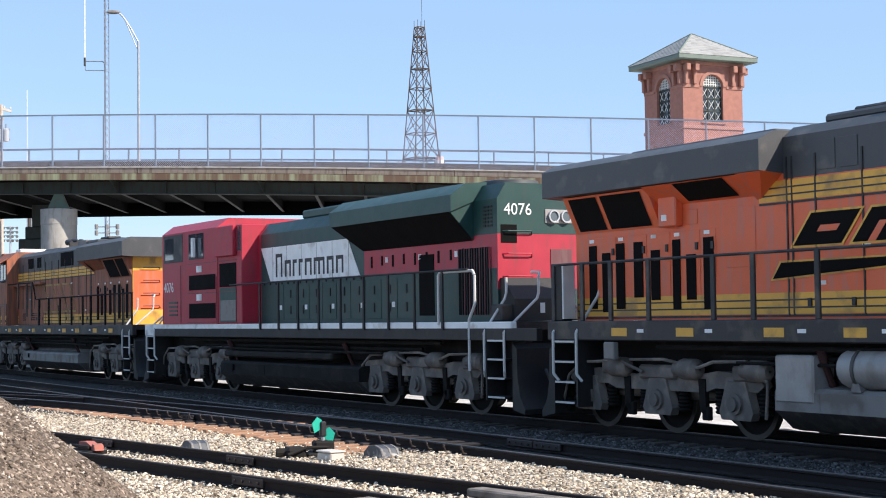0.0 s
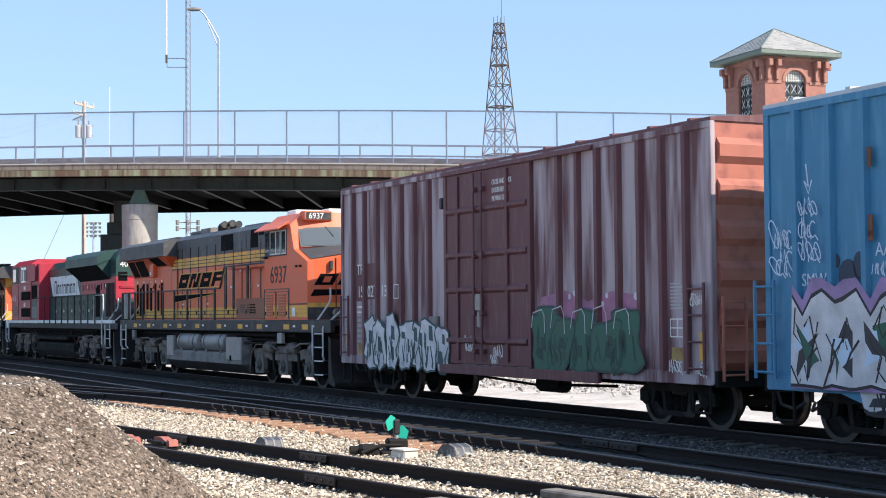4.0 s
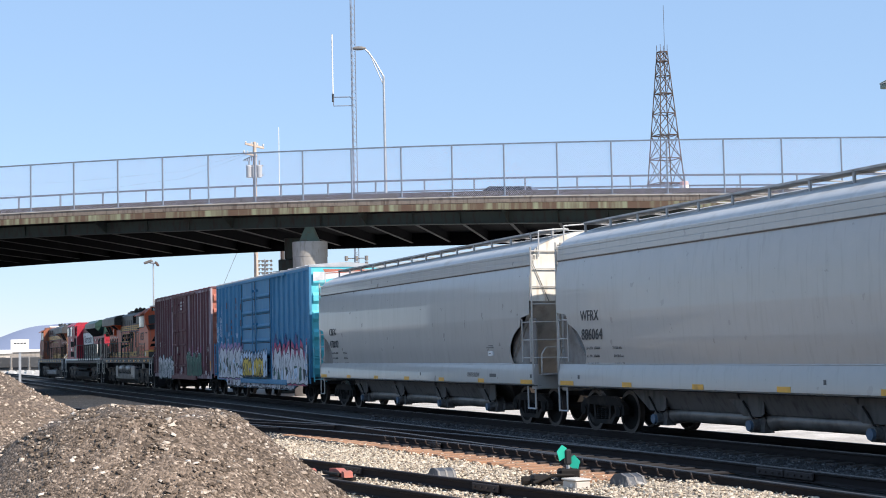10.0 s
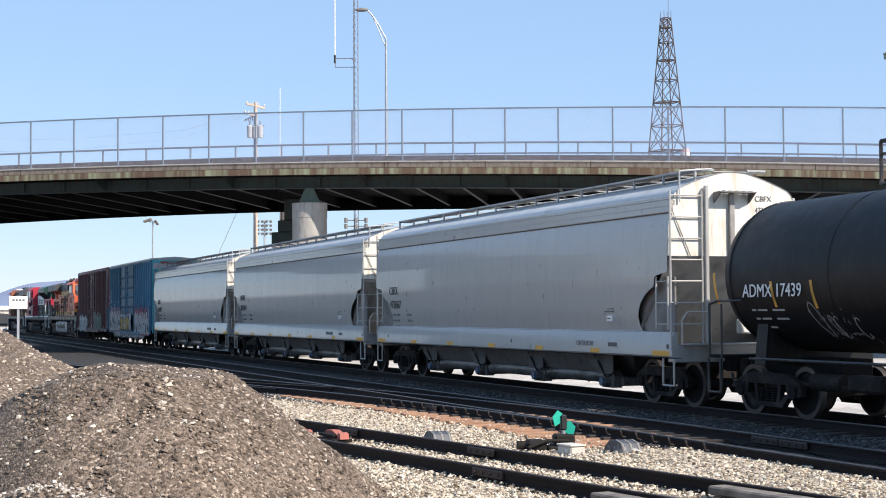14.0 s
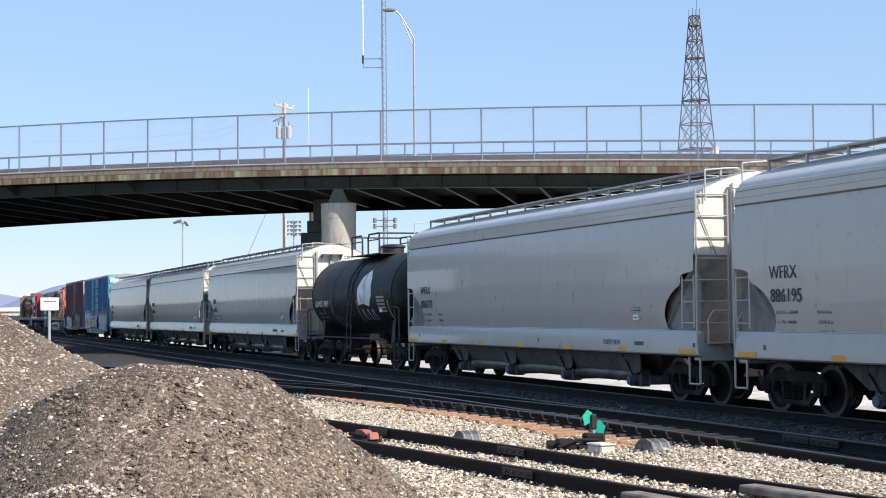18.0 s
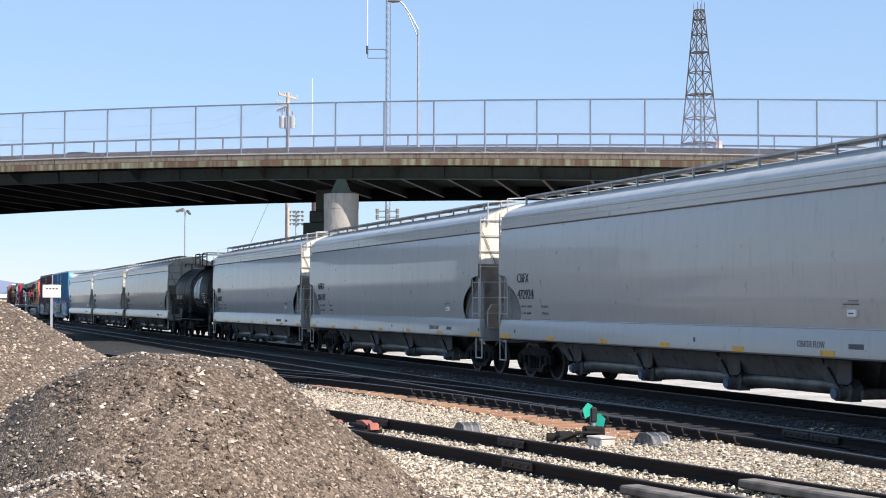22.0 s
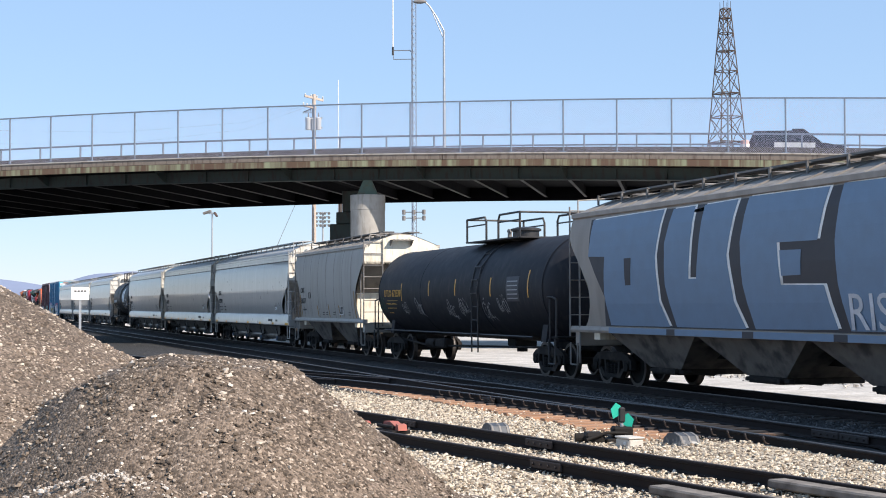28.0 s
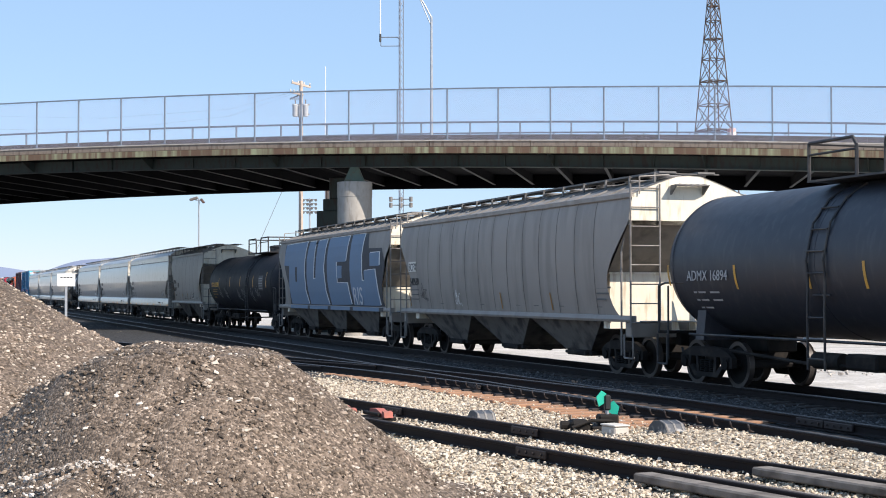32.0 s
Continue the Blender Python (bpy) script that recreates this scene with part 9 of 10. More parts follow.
def emd_loco(length, label):
    t = thing("locomotive", pose(0, 0, RAIL_Z), label, "locomotive", "locomotives")
    b = loco_deck(t, length, WHITE)
    fuel_tank(t, -3.1, 5.4, UNDER)
    part("tank_shelf", Shape().box(-1.6, 5.2, 1.0, 1.4, 0.98, 1.14, 0.04), GEAR, t, "dusty ledge over the fuel tank")
    w = 1.0
    part("red_hood", Shape().prism([(-w, 1.86), (w, 1.86), (w, 4.2), (0.75, 4.5), (-0.75, 4.5), (-w, 4.2)], "x", 3.5, 5.1), RED, t, "red hood behind the cab")
    part("green_hood", Shape().prism([(-w, 2.92), (w, 2.92), (w, 4.2), (0.75, 4.5), (-0.75, 4.5), (-w, 4.2)], "x", -2.6, 3.5), GREEN, t, "dark green upper hood")
    part("white_panel", Shape().prism([(2.85, 2.94), (-2.4, 2.94), (-1.75, 3.84), (3.48, 3.84)], "y", w, w + 0.012), WHITE, t, "white name panel")
    part("lower_hood", Shape().box(-8.45, 3.5, -w, w, 1.86, 2.92), GREEN, t, "dark green lower hood")
    part("rear_hood", Shape().box(-8.45, -2.6, -w, w, 2.92, 3.6), RED, t, "red rear hood")
    part("roof_equipment", Shape().box(-1.5, 1.4, -0.55, 0.75, 4.5, 4.72, 0.04).box(-2.8, -1.8, -0.5, 0.5, 4.5, 4.62, 0.03), GREEN, t)
    # name as plain dark bars on the white panel
    for a, wd, h in ((2.5, 0.42, 0.6), (1.92, 0.38, 0.42), (1.42, 0.24, 0.42), (1.05, 0.24, 0.42), (0.68, 0.4, 0.42), (0.15, 0.62, 0.42), (-0.6, 0.38, 0.42), (-1.12, 0.4, 0.42)):
        p = part("emblem_block", Shape().box(a, a - 0.1, w + 0.012, w + 0.017, 3.05, 3.05 + h), LETTER, t, "plain dark emblem shape")
        part("emblem_stroke", Shape().box(a - 0.1, a - wd, w + 0.012, w + 0.0165, 3.05 + h - 0.09, 3.05 + h), LETTER, p)
        if wd > 0.3:
            part("emblem_stroke", Shape().box(a - wd + 0.09, a - wd, w + 0.012, w + 0.0165, 3.05, 3.05 + h - 0.09), LETTER, p)
        if wd > 0.5:
            part("emblem_stroke", Shape().box(a - wd / 2 + 0.05, a - wd / 2 - 0.05, w + 0.012, w + 0.0165, 3.05, 3.05 + h - 0.09), LETTER, p)
    # radiator wing
    part("rear_upper", Shape().prism([(-w, 3.6), (w, 3.6), (w, 4.3), (0.8, 4.62), (-0.8, 4.62), (-w, 4.3)], "x", -8.45, -2.6), GREEN, t, "dark green radiator hood")
    part("radiator_wing", Shape().prism([(1.0, 4.3), (1.55, 4.08), (1.55, 4.42), (1.2, 4.66), (0.7, 4.7), (0.7, 4.3)], "x", -7.6, -1.9).prism([(-1.0, 4.3), (-1.55, 4.08), (-1.55, 4.42), (-1.2, 4.66), (-0.7, 4.7), (-0.7, 4.3)], "x", -7.6, -1.9), GREEN, t, "flared green radiator housing")
    part("radiator_screen", Shape().add([(-7.55, w + 0.02, 3.5), (-2.6, w + 0.02, 3.5), (-1.95, 1.53, 4.08), (-7.5, 1.53, 4.08)], [(0, 1, 2, 3)]), GRILLE, t, "black radiator screen")
    part("wing_end", Shape().add([(-7.56, w, 3.5), (-7.56, 1.55, 4.08), (-7.56, w, 4.3)], [(0, 1, 2)]), GREEN, t)
    for k in range(4):
        part("roof_fan", Shape().lathe([(4.62, 0.62), (4.74, 0.6), (4.76, 0.5), (4.76, 0.01)], "z", (-3.3 - 1.35 * k, 0, 0), 18), ROOF_GREY, t)
    part("rear_grille", Shape().box(-8.1, -6.95, w, w + 0.012, 2.0, 3.35), GRILLE, t, "dark rear grille")
    part("slot", Shape().box(-5.9, -5.25, w, w + 0.012, 2.0, 3.3), GRILLE, t)
    for k in range(10):
        a = -5.0 + 0.78 * k
        d = part("hood_door", Shape().box(a, a + 0.7, w, w + 0.01, 1.95, 2.84, 0.004), GREEN, t)
        for z in (2.1, 2.5):
            part("latch", Shape().box(a + 0.3, a + 0.36, w + 0.01, w + 0.03, z, z + 0.2), BLACK, d)
        if k % 2:
            part("stencil", Shape().box(a + 0.1, a + 0.24, w + 0.01, w + 0.016, 2.2, 2.32), WHITE, d)
    # cab
    part("cab", Shape().prism([(-1.5, 1.86), (1.5, 1.86), (1.5, 4.52), (1.15, 4.78), (-1.15, 4.78), (-1.5, 4.52)], "x", 5.4, 9.9), RED, t, "faded red crew cab")
    part("nose", Shape().add([(9.9, -1.5, 1.86), (9.9, 1.5, 1.86), (9.9, 1.5, 3.5), (9.9, -1.5, 3.5), (10.6, -1.1, 1.86), (10.6, 1.1, 1.86), (10.6, 1.05, 3.3), (10.6, -1.05, 3.3)], [(0, 4, 7, 3), (1, 2, 6, 5), (4, 5, 6, 7), (3, 7, 6, 2), (0, 1, 5, 4)]), RED, t, "faded red nose")
    for a0, a1 in ((6.45, 7.0), (7.05, 7.62)):
        part("side_window", Shape().box(a0, a1, 1.5, 1.512, 3.69, 4.42), GLASS, t, "dark cab window")
    part("window_frame", Shape().box(8.14, 9.75, 1.49, 1.508, 3.66, 4.47), BLACK, t)
    part("side_window", Shape().box(8.9, 9.6, 1.508, 1.516, 3.75, 4.38), GLASS, t, "dark cab window")
    part("mirror", Shape().box(6.95, 7.1, 1.55, 1.64, 3.75, 4.3, 0.01), WHITE, t)
    part("cab_rear_box", Shape().box(3.7, 5.4, -1.48, 1.48, 1.86, 4.5, 0.02), RED, t)
    part("cab_hatch", Shape().box(4.05, 5.35, 1.48, 1.6, 3.68, 4.5, 0.02), RED, t)
    part("side_window", Shape().box(3.72, 3.98, 1.48, 1.49, 3.8, 4.45), GLASS, t, "dark cab window")
    for z in (2.02, 2.82):
        part("intake_screen", Shape().box(5.55, 7.6, 1.5, 1.514, z, z + 0.42), GRILLE, t, "dark intake grille")
        part("placard", Shape().box(6.6, 7.0, 1.5, 1.516, z + 0.5, z + 0.68), WHITE, t)
    part("cab_side_door", Shape().box(4.07, 5.27, 1.48, 1.49, 1.9, 2.84), GREEN, t)
    part("cab_side_screen", Shape().box(4.07, 5.27, 1.48, 1.492, 2.86, 3.5), GRILLE, t, "dark intake grille")
    for k in range(4):
        part("louvre", Shape().box(8.6, 9.3, 1.5, 1.515, 2.1 + 0.12 * k, 2.16 + 0.12 * k), BLACK, t)
    letters("4076", 0.3, LETTER_W, t, on_side(9.75, 1.506, 2.8), squeeze=1.0)
    letters("4076", 0.24, LETTER_W, t, Matrix.Translation((-8.486, 0.85, 3.98)) @ Euler((radians(90), 0, radians(-90))).to_matrix().to_4x4(), squeeze=1.0)
    # rear end
    part("rear_face_red", Shape().box(-8.45, -8.48, -w, w, 2.5, 3.6), RED, t, "bright red hood end")
    part("rear_face_green", Shape().prism([(-w, 3.604), (w, 3.604), (w, 4.3), (0.8, 4.6), (-0.8, 4.6), (-w, 4.3)], "x", -8.45, -8.48), GREEN, t)
    part("rear_face_low", Shape().box(-8.45, -8.48, -w, w, 1.86, 2.496), GREEN, t)
    part("vent", Shape().box(-8.48, -8.495, -0.75, -0.25, 2.6, 3.3), MAROON_DOOR, t)
    part("light_plate", Shape().box(-8.478, -8.5, -0.8, -0.12, 3.82, 4.1, 0.03), TANK_PALE, t, "pale headlight plate")
    for dy in (-0.15, 0.15):
        lamp = part("headlight", Shape().lathe([(-8.5, 0.125), (-8.56, 0.13), (-8.56, 0.1), (-8.52, 0.09), (-8.515, 0.01)], "x", (0, dy - 0.46, 3.96), 18), GALV, t, "round sealed-beam headlight")
        part("lens", Shape().cyl((-8.525, dy - 0.46, 3.96), (-8.535, dy - 0.46, 3.96), 0.09, 16), SHIELD, lamp)
    part("end_window", Shape().box(-8.478, -8.49, 0.55, 0.92, 3.42, 3.78), GRILLE, t, "dark square opening")
    part("lower_end", Shape().prism([(-8.48, 1.86), (-9.0, 1.86), (-9.0, 2.3), (-8.6, 2.72), (-8.48, 2.72)], "y", -0.3, 0.95), PILOT, t, "black sloping walkway guard")
    part("label_plate", Shape().box(-9.002, -9.01, 0.25, 0.36, 2.02, 2.22), WHITE, t)
    for k in range(9):
        a = -2.95 - 0.52 * k
        part("vent_slot", Shape().box(a, a - 0.07, w, w + 0.012, 3.1 + 0.04 * (k % 2), 3.36), GRILLE, t, "dark latch slot")
        if k % 3 == 1:
            part("stencil", Shape().box(a - 0.2, a - 0.32, w, w + 0.012, 3.2, 3.32), WHITE, t)
    for k in range(12):
        a = -7.1 - 0.1 * k
        part("grille_bar", Shape().box(a, a - 0.025, w + 0.012, w + 0.03, 2.0, 3.35), MAROON_DOOR if k % 2 else PILOT, t)
    for r_, c_ in [(i, j) for i in range(6) for j in range(3)]:
        part("louvre", Shape().box(-7.95 - 0.13 * c_, -8.04 - 0.13 * c_, w, w + 0.012, 3.75 + 0.075 * r_, 3.79 + 0.075 * r_), PILOT, t)
    for k in range(16):
        a = 3.3 - 0.38 * k
        part("latch", Shape().box(a, a - 0.05, w, w + 0.022, 2.86, 2.94), PILOT, t)
    part("panel_crease", Shape().box(-2.6, 3.5, w, w + 0.014, 2.925, 2.94), PILOT, t)
    for k in range(6):
        a = 2.7 - 0.9 * k
        part("panel_seam", Shape().box(a, a - 0.015, w + 0.012, w + 0.0145, 2.95, 3.83), TANK_GREY, t)
    for x0, x1 in ((4.0, 5.4), (5.5, 7.7)):
        for z in (1.9, 2.72, 3.56):
            part("panel_seam", Shape().box(x0, x1, 1.5, 1.512, z, z + 0.02), MAROON_DOOR, t)
    for x, z in ((8.3, 3.4), (8.3, 2.5), (8.3, 2.0), (9.85, 2.6), (5.45, 3.0)):
        part("panel_seam", Shape().box(x, x + 0.02, 1.5, 1.512, 1.9, z + 0.16), MAROON_DOOR, t)
    part("paint_wear", Shape().box(4.1, 5.2, 1.49, 1.494, 1.95, 2.5), TANK_GREY, t, "worn bare patch on the door")
    for k in range(4):
        z = 2.3 + 0.45 * k
        part("grab_iron", Shape().tube([(-8.48, 0.2, z - 0.06), (-8.56, 0.25, z), (-8.56, 0.8, z), (-8.48, 0.88, z)], 0.016, 5), RED if 2.5 < z < 3.6 else GREEN, t)
    part("end_box", Shape().box(-8.9, -8.5, -0.9, 1.2, 1.86, 2.2, 0.03), BLACK, t)
    for ob in list(t.children):
        if ob.name.split(".")[0] not in ("frame_sill", "walkway", "centre_frame", "piping", "coupler", "air_hose"):
            ob.location.x -= 0.92
    end_steps(t, b, 1, RAIL_WHITE)
    end_steps(t, -b, -1, RAIL_WHITE)
    handrail(t, [(-9.1, 1.53), (2.6, 1.53)], 1.7, 2.9, PILOT, [(0.24 - 1.19 * k, 1.53) for k in range(-1, 8)])
    part("handrail", Shape().tube([(2.6, 1.53, 2.9), (3.5, 1.53, 2.9)], 0.024, 6), PILOT, t)
    part("grab_hoop", Shape().tube([(-9.1, 1.5, 0.9), (-9.1, 1.5, 1.9), (-9.33, 1.5, 2.2), (-9.33, 1.5, 2.78), (-9.25, 1.5, 2.87), (-7.95, 1.5, 2.87), (-7.88, 1.5, 2.8), (-7.88, 1.5, 1.8)], 0.03, 8), RAIL_WHITE, t, "pale grab hoop")
    for x in (-6.35, 7.1):
        loco_truck(t, x)
    CARS.append((t, length))
    return t


# ---- the train, front to rear ----
ge_loco(22.3, ORANGE_DIRTY, "grimy orange freight locomotive leading the train", 1, dirty=True, rear=-9.12)
emd_loco(22.54, "red, white and green freight locomotive with a flared radiator")
ge_loco(22.25, ORANGE, "orange and black freight locomotive with yellow stripes, running backwards", -1, "6937")
brown_boxcar()
blue_boxcar()
plastic_hopper(20.73, "CBFX", "473692")
plastic_hopper(20.76, "WFRX", "886064")
plastic_hopper(20.89, "CBFX", "473667")
T1 = tank_car(13.3, 1.44, 2.64, TANK_BLACK, "black tank car with white lettering and a white leaf emblem", (4.8, 2.22, 0.25, "ADMX 17439"), LETTER_W, [(5.8, 2.1, 2.7), (3.82, 2.03, 2.5), (2.55, 2.0, 2.5), (-1.0, 1.65, 2.45), (-4.75, 1.7, 2.4)], (-0.6, 1.75), 0.3)
plastic_hopper(20.54, "WFRX", "886072")
plastic_hopper(20.8, "WFRX", "886195")
plastic_hopper(20.82, "CBFX", "472924")
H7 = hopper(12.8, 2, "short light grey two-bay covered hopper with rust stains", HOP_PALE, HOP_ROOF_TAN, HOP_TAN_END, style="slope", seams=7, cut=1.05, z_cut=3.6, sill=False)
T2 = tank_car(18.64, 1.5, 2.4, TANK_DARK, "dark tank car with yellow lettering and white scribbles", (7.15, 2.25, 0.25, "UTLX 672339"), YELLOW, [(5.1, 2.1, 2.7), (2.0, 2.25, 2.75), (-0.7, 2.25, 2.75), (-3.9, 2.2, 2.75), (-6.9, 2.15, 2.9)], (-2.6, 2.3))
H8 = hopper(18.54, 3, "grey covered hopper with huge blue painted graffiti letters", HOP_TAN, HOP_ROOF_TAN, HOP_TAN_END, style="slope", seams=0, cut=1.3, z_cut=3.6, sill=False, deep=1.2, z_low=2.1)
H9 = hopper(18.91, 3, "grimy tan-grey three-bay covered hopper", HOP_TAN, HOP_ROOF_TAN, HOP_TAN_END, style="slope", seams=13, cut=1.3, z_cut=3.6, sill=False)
T3 = tank_car(20.3, 1.49, 2.55, TANK_NEW, "clean blue-black tank car with yellow stripes", (8.1, 2.2, 0.22, "ADMX 16894"), LETTER_GREY, [(8.95, 2.1, 2.55), (6.1, 2.02, 2.5), (3.44, 2.02, 2.5), (1.65, 2.02, 2.5), (-3.7, 2.05, 2.55)], (2.2, 2.0), 0.9)


# ---- lettering and paint on the later cars ----
CURVE = side_profile(1.58)


def hull(z):
    return profile_y(CURVE, z)


def short_hopper_marks(t):
    letters("CBFX", 0.23, LETTER, t, on_side(4.5, 1.588, 2.5), squeeze=0.95)
    letters("306577", 0.24, LETTER, t, on_side(4.45, 1.572, 2.04), squeeze=0.92)
    for k in range(2):
        part("data_bar", Shape().box(4.3, 3.7, hull(1.8), hull(1.8) + 0.004, 1.9 - 0.16 * k, 1.97 - 0.16 * k), LETTER, t)
    for a, b, c, d in ((3.0, 2.7, 2.25, 2.265), (3.0, 2.7, 2.5, 2.515), (3.0, 2.985, 2.25, 2.515), (2.715, 2.7, 2.25, 2.515)):
        part("stencil_line", Shape().box(a, b, 1.565, 1.585, c, d), LETTER, t)
    part("placard_border", Shape().box(-2.08, -2.6, hull(1.8) - 0.01, hull(1.8) + 0.01, 1.58, 2.02), WHITE, t)
    part("placard", Shape().box(-2.11, -2.57, hull(1.8) - 0.01, hull(1.8) + 0.014, 1.61, 1.99), LETTER, t, "black data placard")
    part("placard_bar", Shape().box(-2.17, -2.22, hull(1.8), hull(1.8) + 0.018, 1.7, 1.95), WHITE, t)
    part("placard_bar", Shape().box(-2.34, -2.36, hull(1.8), hull(1.8) + 0.018, 1.65, 1.95), WHITE, t)
    for x, z1 in ((4.6, 2.4), (1.6, 1.95), (-0.3, 2.0), (-2.0, 1.95), (-4.45, 2.5)):
        hug(t, [(x + 0.05, z1), (x - 0.05, z1), (x - 0.1, 1.47), (x + 0.0, 1.47)], hull, 0.014, RUST_RUN, "rust_run", "orange rust streak")
    for x in (0.8, 0.2, -1.0, -3.4):
        for k in range(3):
            part("data_bar", Shape().box(x, x - 0.32, hull(1.7), hull(1.7) + 0.006, 1.56 + 0.09 * k, 1.59 + 0.09 * k), LETTER, t)


def graffiti_hopper(t):
    def lay(pts, lift, material, name, label=""):
        hug(t, [(x - 0.46, z) for x, z in pts], hull, lift, material, name, label)
    lay([(7.83, 4.04), (-5.4, 4.09), (-5.63, 3.54), (-7.31, 3.51), (-7.71, 2.87), (-7.29, 2.27), (-7.21, 1.59), (-7.4, 1.46), (-6.71, 1.44), (7.12, 1.44), (6.97, 2.13), (7.84, 3.13)], 0.01, GRAF_GREY, "letter_shadow", "near-black painted outline")
    d = [(7.68, 4.02), (3.83, 4.06), (4.14, 3.03), (4.03, 2.02), (3.66, 1.46), (6.78, 1.46), (6.97, 2.22), (6.88, 3.1), (7.84, 3.13)]
    u = [(3.38, 4.04), (2.36, 4.05), (2.56, 2.5), (2.21, 2.5), (1.94, 4.04), (0.53, 4.07), (0.87, 2.95), (0.66, 2.01), (0.31, 1.46), (3.34, 1.46), (3.7, 2.38), (3.69, 3.29)]
    e = [(0.1, 4.09), (-2.81, 4.08), (-2.52, 3.12), (-1.1, 3.13), (-1.19, 2.32), (-2.69, 2.3), (-3.0, 1.49), (-0.05, 1.46), (0.27, 2.35), (0.33, 3.19)]
    l = [(-3.25, 4.11), (-4.93, 4.09), (-4.72, 3.32), (-4.74, 2.37), (-5.03, 2.36), (-5.04, 2.74), (-6.47, 2.77), (-6.85, 1.48), (-3.39, 1.47), (-3.14, 2.31), (-3.09, 3.08)]
    sq = [(-5.78, 3.37), (-7.03, 3.37), (-6.99, 2.89), (-5.82, 2.9)]
    for shape in (d, u, e, l, sq):
        lay([(x - 0.09, z + 0.025) for x, z in shape], 0.015, WHITE, "letter_highlight", "thin white highlight")
        lay(shape, 0.02, GRAF_BLUE, "letter_fill", "huge grey-blue painted letter")
    lay([(5.77, 3.03), (5.39, 3.03), (5.45, 2.4), (5.74, 2.4)], 0.025, GRAF_GREY, "letter_gap")
    lay([(-1.19, 2.98), (-1.96, 2.97), (-1.92, 2.5), (-1.23, 2.49)], 0.02, GRAF_BLUE, "letter_fill")
    letters("RIS", 0.68, GRAF_WHITE, t, on_side(-3.85, 1.5, 1.5) @ pose(0, 0, 0, 6.5, 0, 0), name="spray_letters", squeeze=1.1)
    for x0, x1 in ((6.3, 3.25), (2.85, -0.1), (-0.55, -3.4), (-3.85, -7.3)):
        part("sill_paint", Shape().box(x0, x1, 1.53, 1.546, 1.275, 1.41), GRAF_BLUE, t, "blue paint carried over the sill")
    for x0, x1 in ((3.25, 2.85), (-0.1, -0.55), (-3.4, -3.85), (-7.3, -7.8)):
        part("sill_paint", Shape().box(x0, x1, 1.53, 1.546, 1.275, 1.41), GRAF_GREY, t)


def tan_hopper_marks(t):
    part("patch", Shape().box(7.8, 7.0, hull(2.75) - 0.004, hull(2.75) + 0.008, 2.63, 2.95), HOP_END, t, "pale paint patch")
    letters("SCFX", 0.25, LETTER, t, on_side(7.76, hull(2.75) + 0.012, 2.66), squeeze=0.98)
    letters("540589", 0.25, LETTER, t, on_side(7.7, hull(2.35) + 0.012, 2.18), squeeze=0.88)
    for k in range(3):
        part("data_bar", Shape().box(7.6, 6.85, hull(2.0), hull(2.0) + 0.004, 2.02 - 0.15 * k, 2.05 - 0.15 * k), LETTER_FAINT, t)
    scribble(t, 6.7, 1.75, 0.42, hull, LETTER, 3)
    scribble(t, 3.4, 1.62, 0.36, hull, LETTER_W, 6)
    for x in (-0.5, -4.1, 7.9):
        hug(t, [(x + 0.03, 1.95), (x - 0.05, 1.95), (x - 0.1, 1.5), (x - 0.02, 1.5)], hull, 0.014, RUST_RUN, "rust_run", "orange rust streak")
    for x in (4.8, 1.2, -1.6, -2.9, -4.6, -6.9):
        for k in range(3):
            part("data_bar", Shape().box(x, x - 0.3, hull(1.65), hull(1.65) + 0.006, 1.6 + 0.1 * k, 1.615 + 0.1 * k), LETTER_FAINT, t)
    for k, a in enumerate((0.8, 0.7, 0.55)):
        part("data_bar", Shape().box(-7.0, -7.0 - a, hull(2.0), hull(2.0) + 0.004, 2.05 - 0.14 * k, 2.09 - 0.14 * k), LETTER_FAINT, t)


TAG_GREY = mat("faded_white_spray_paint", (0.33, 0.33, 0.33), 0.6, vary=0.2)


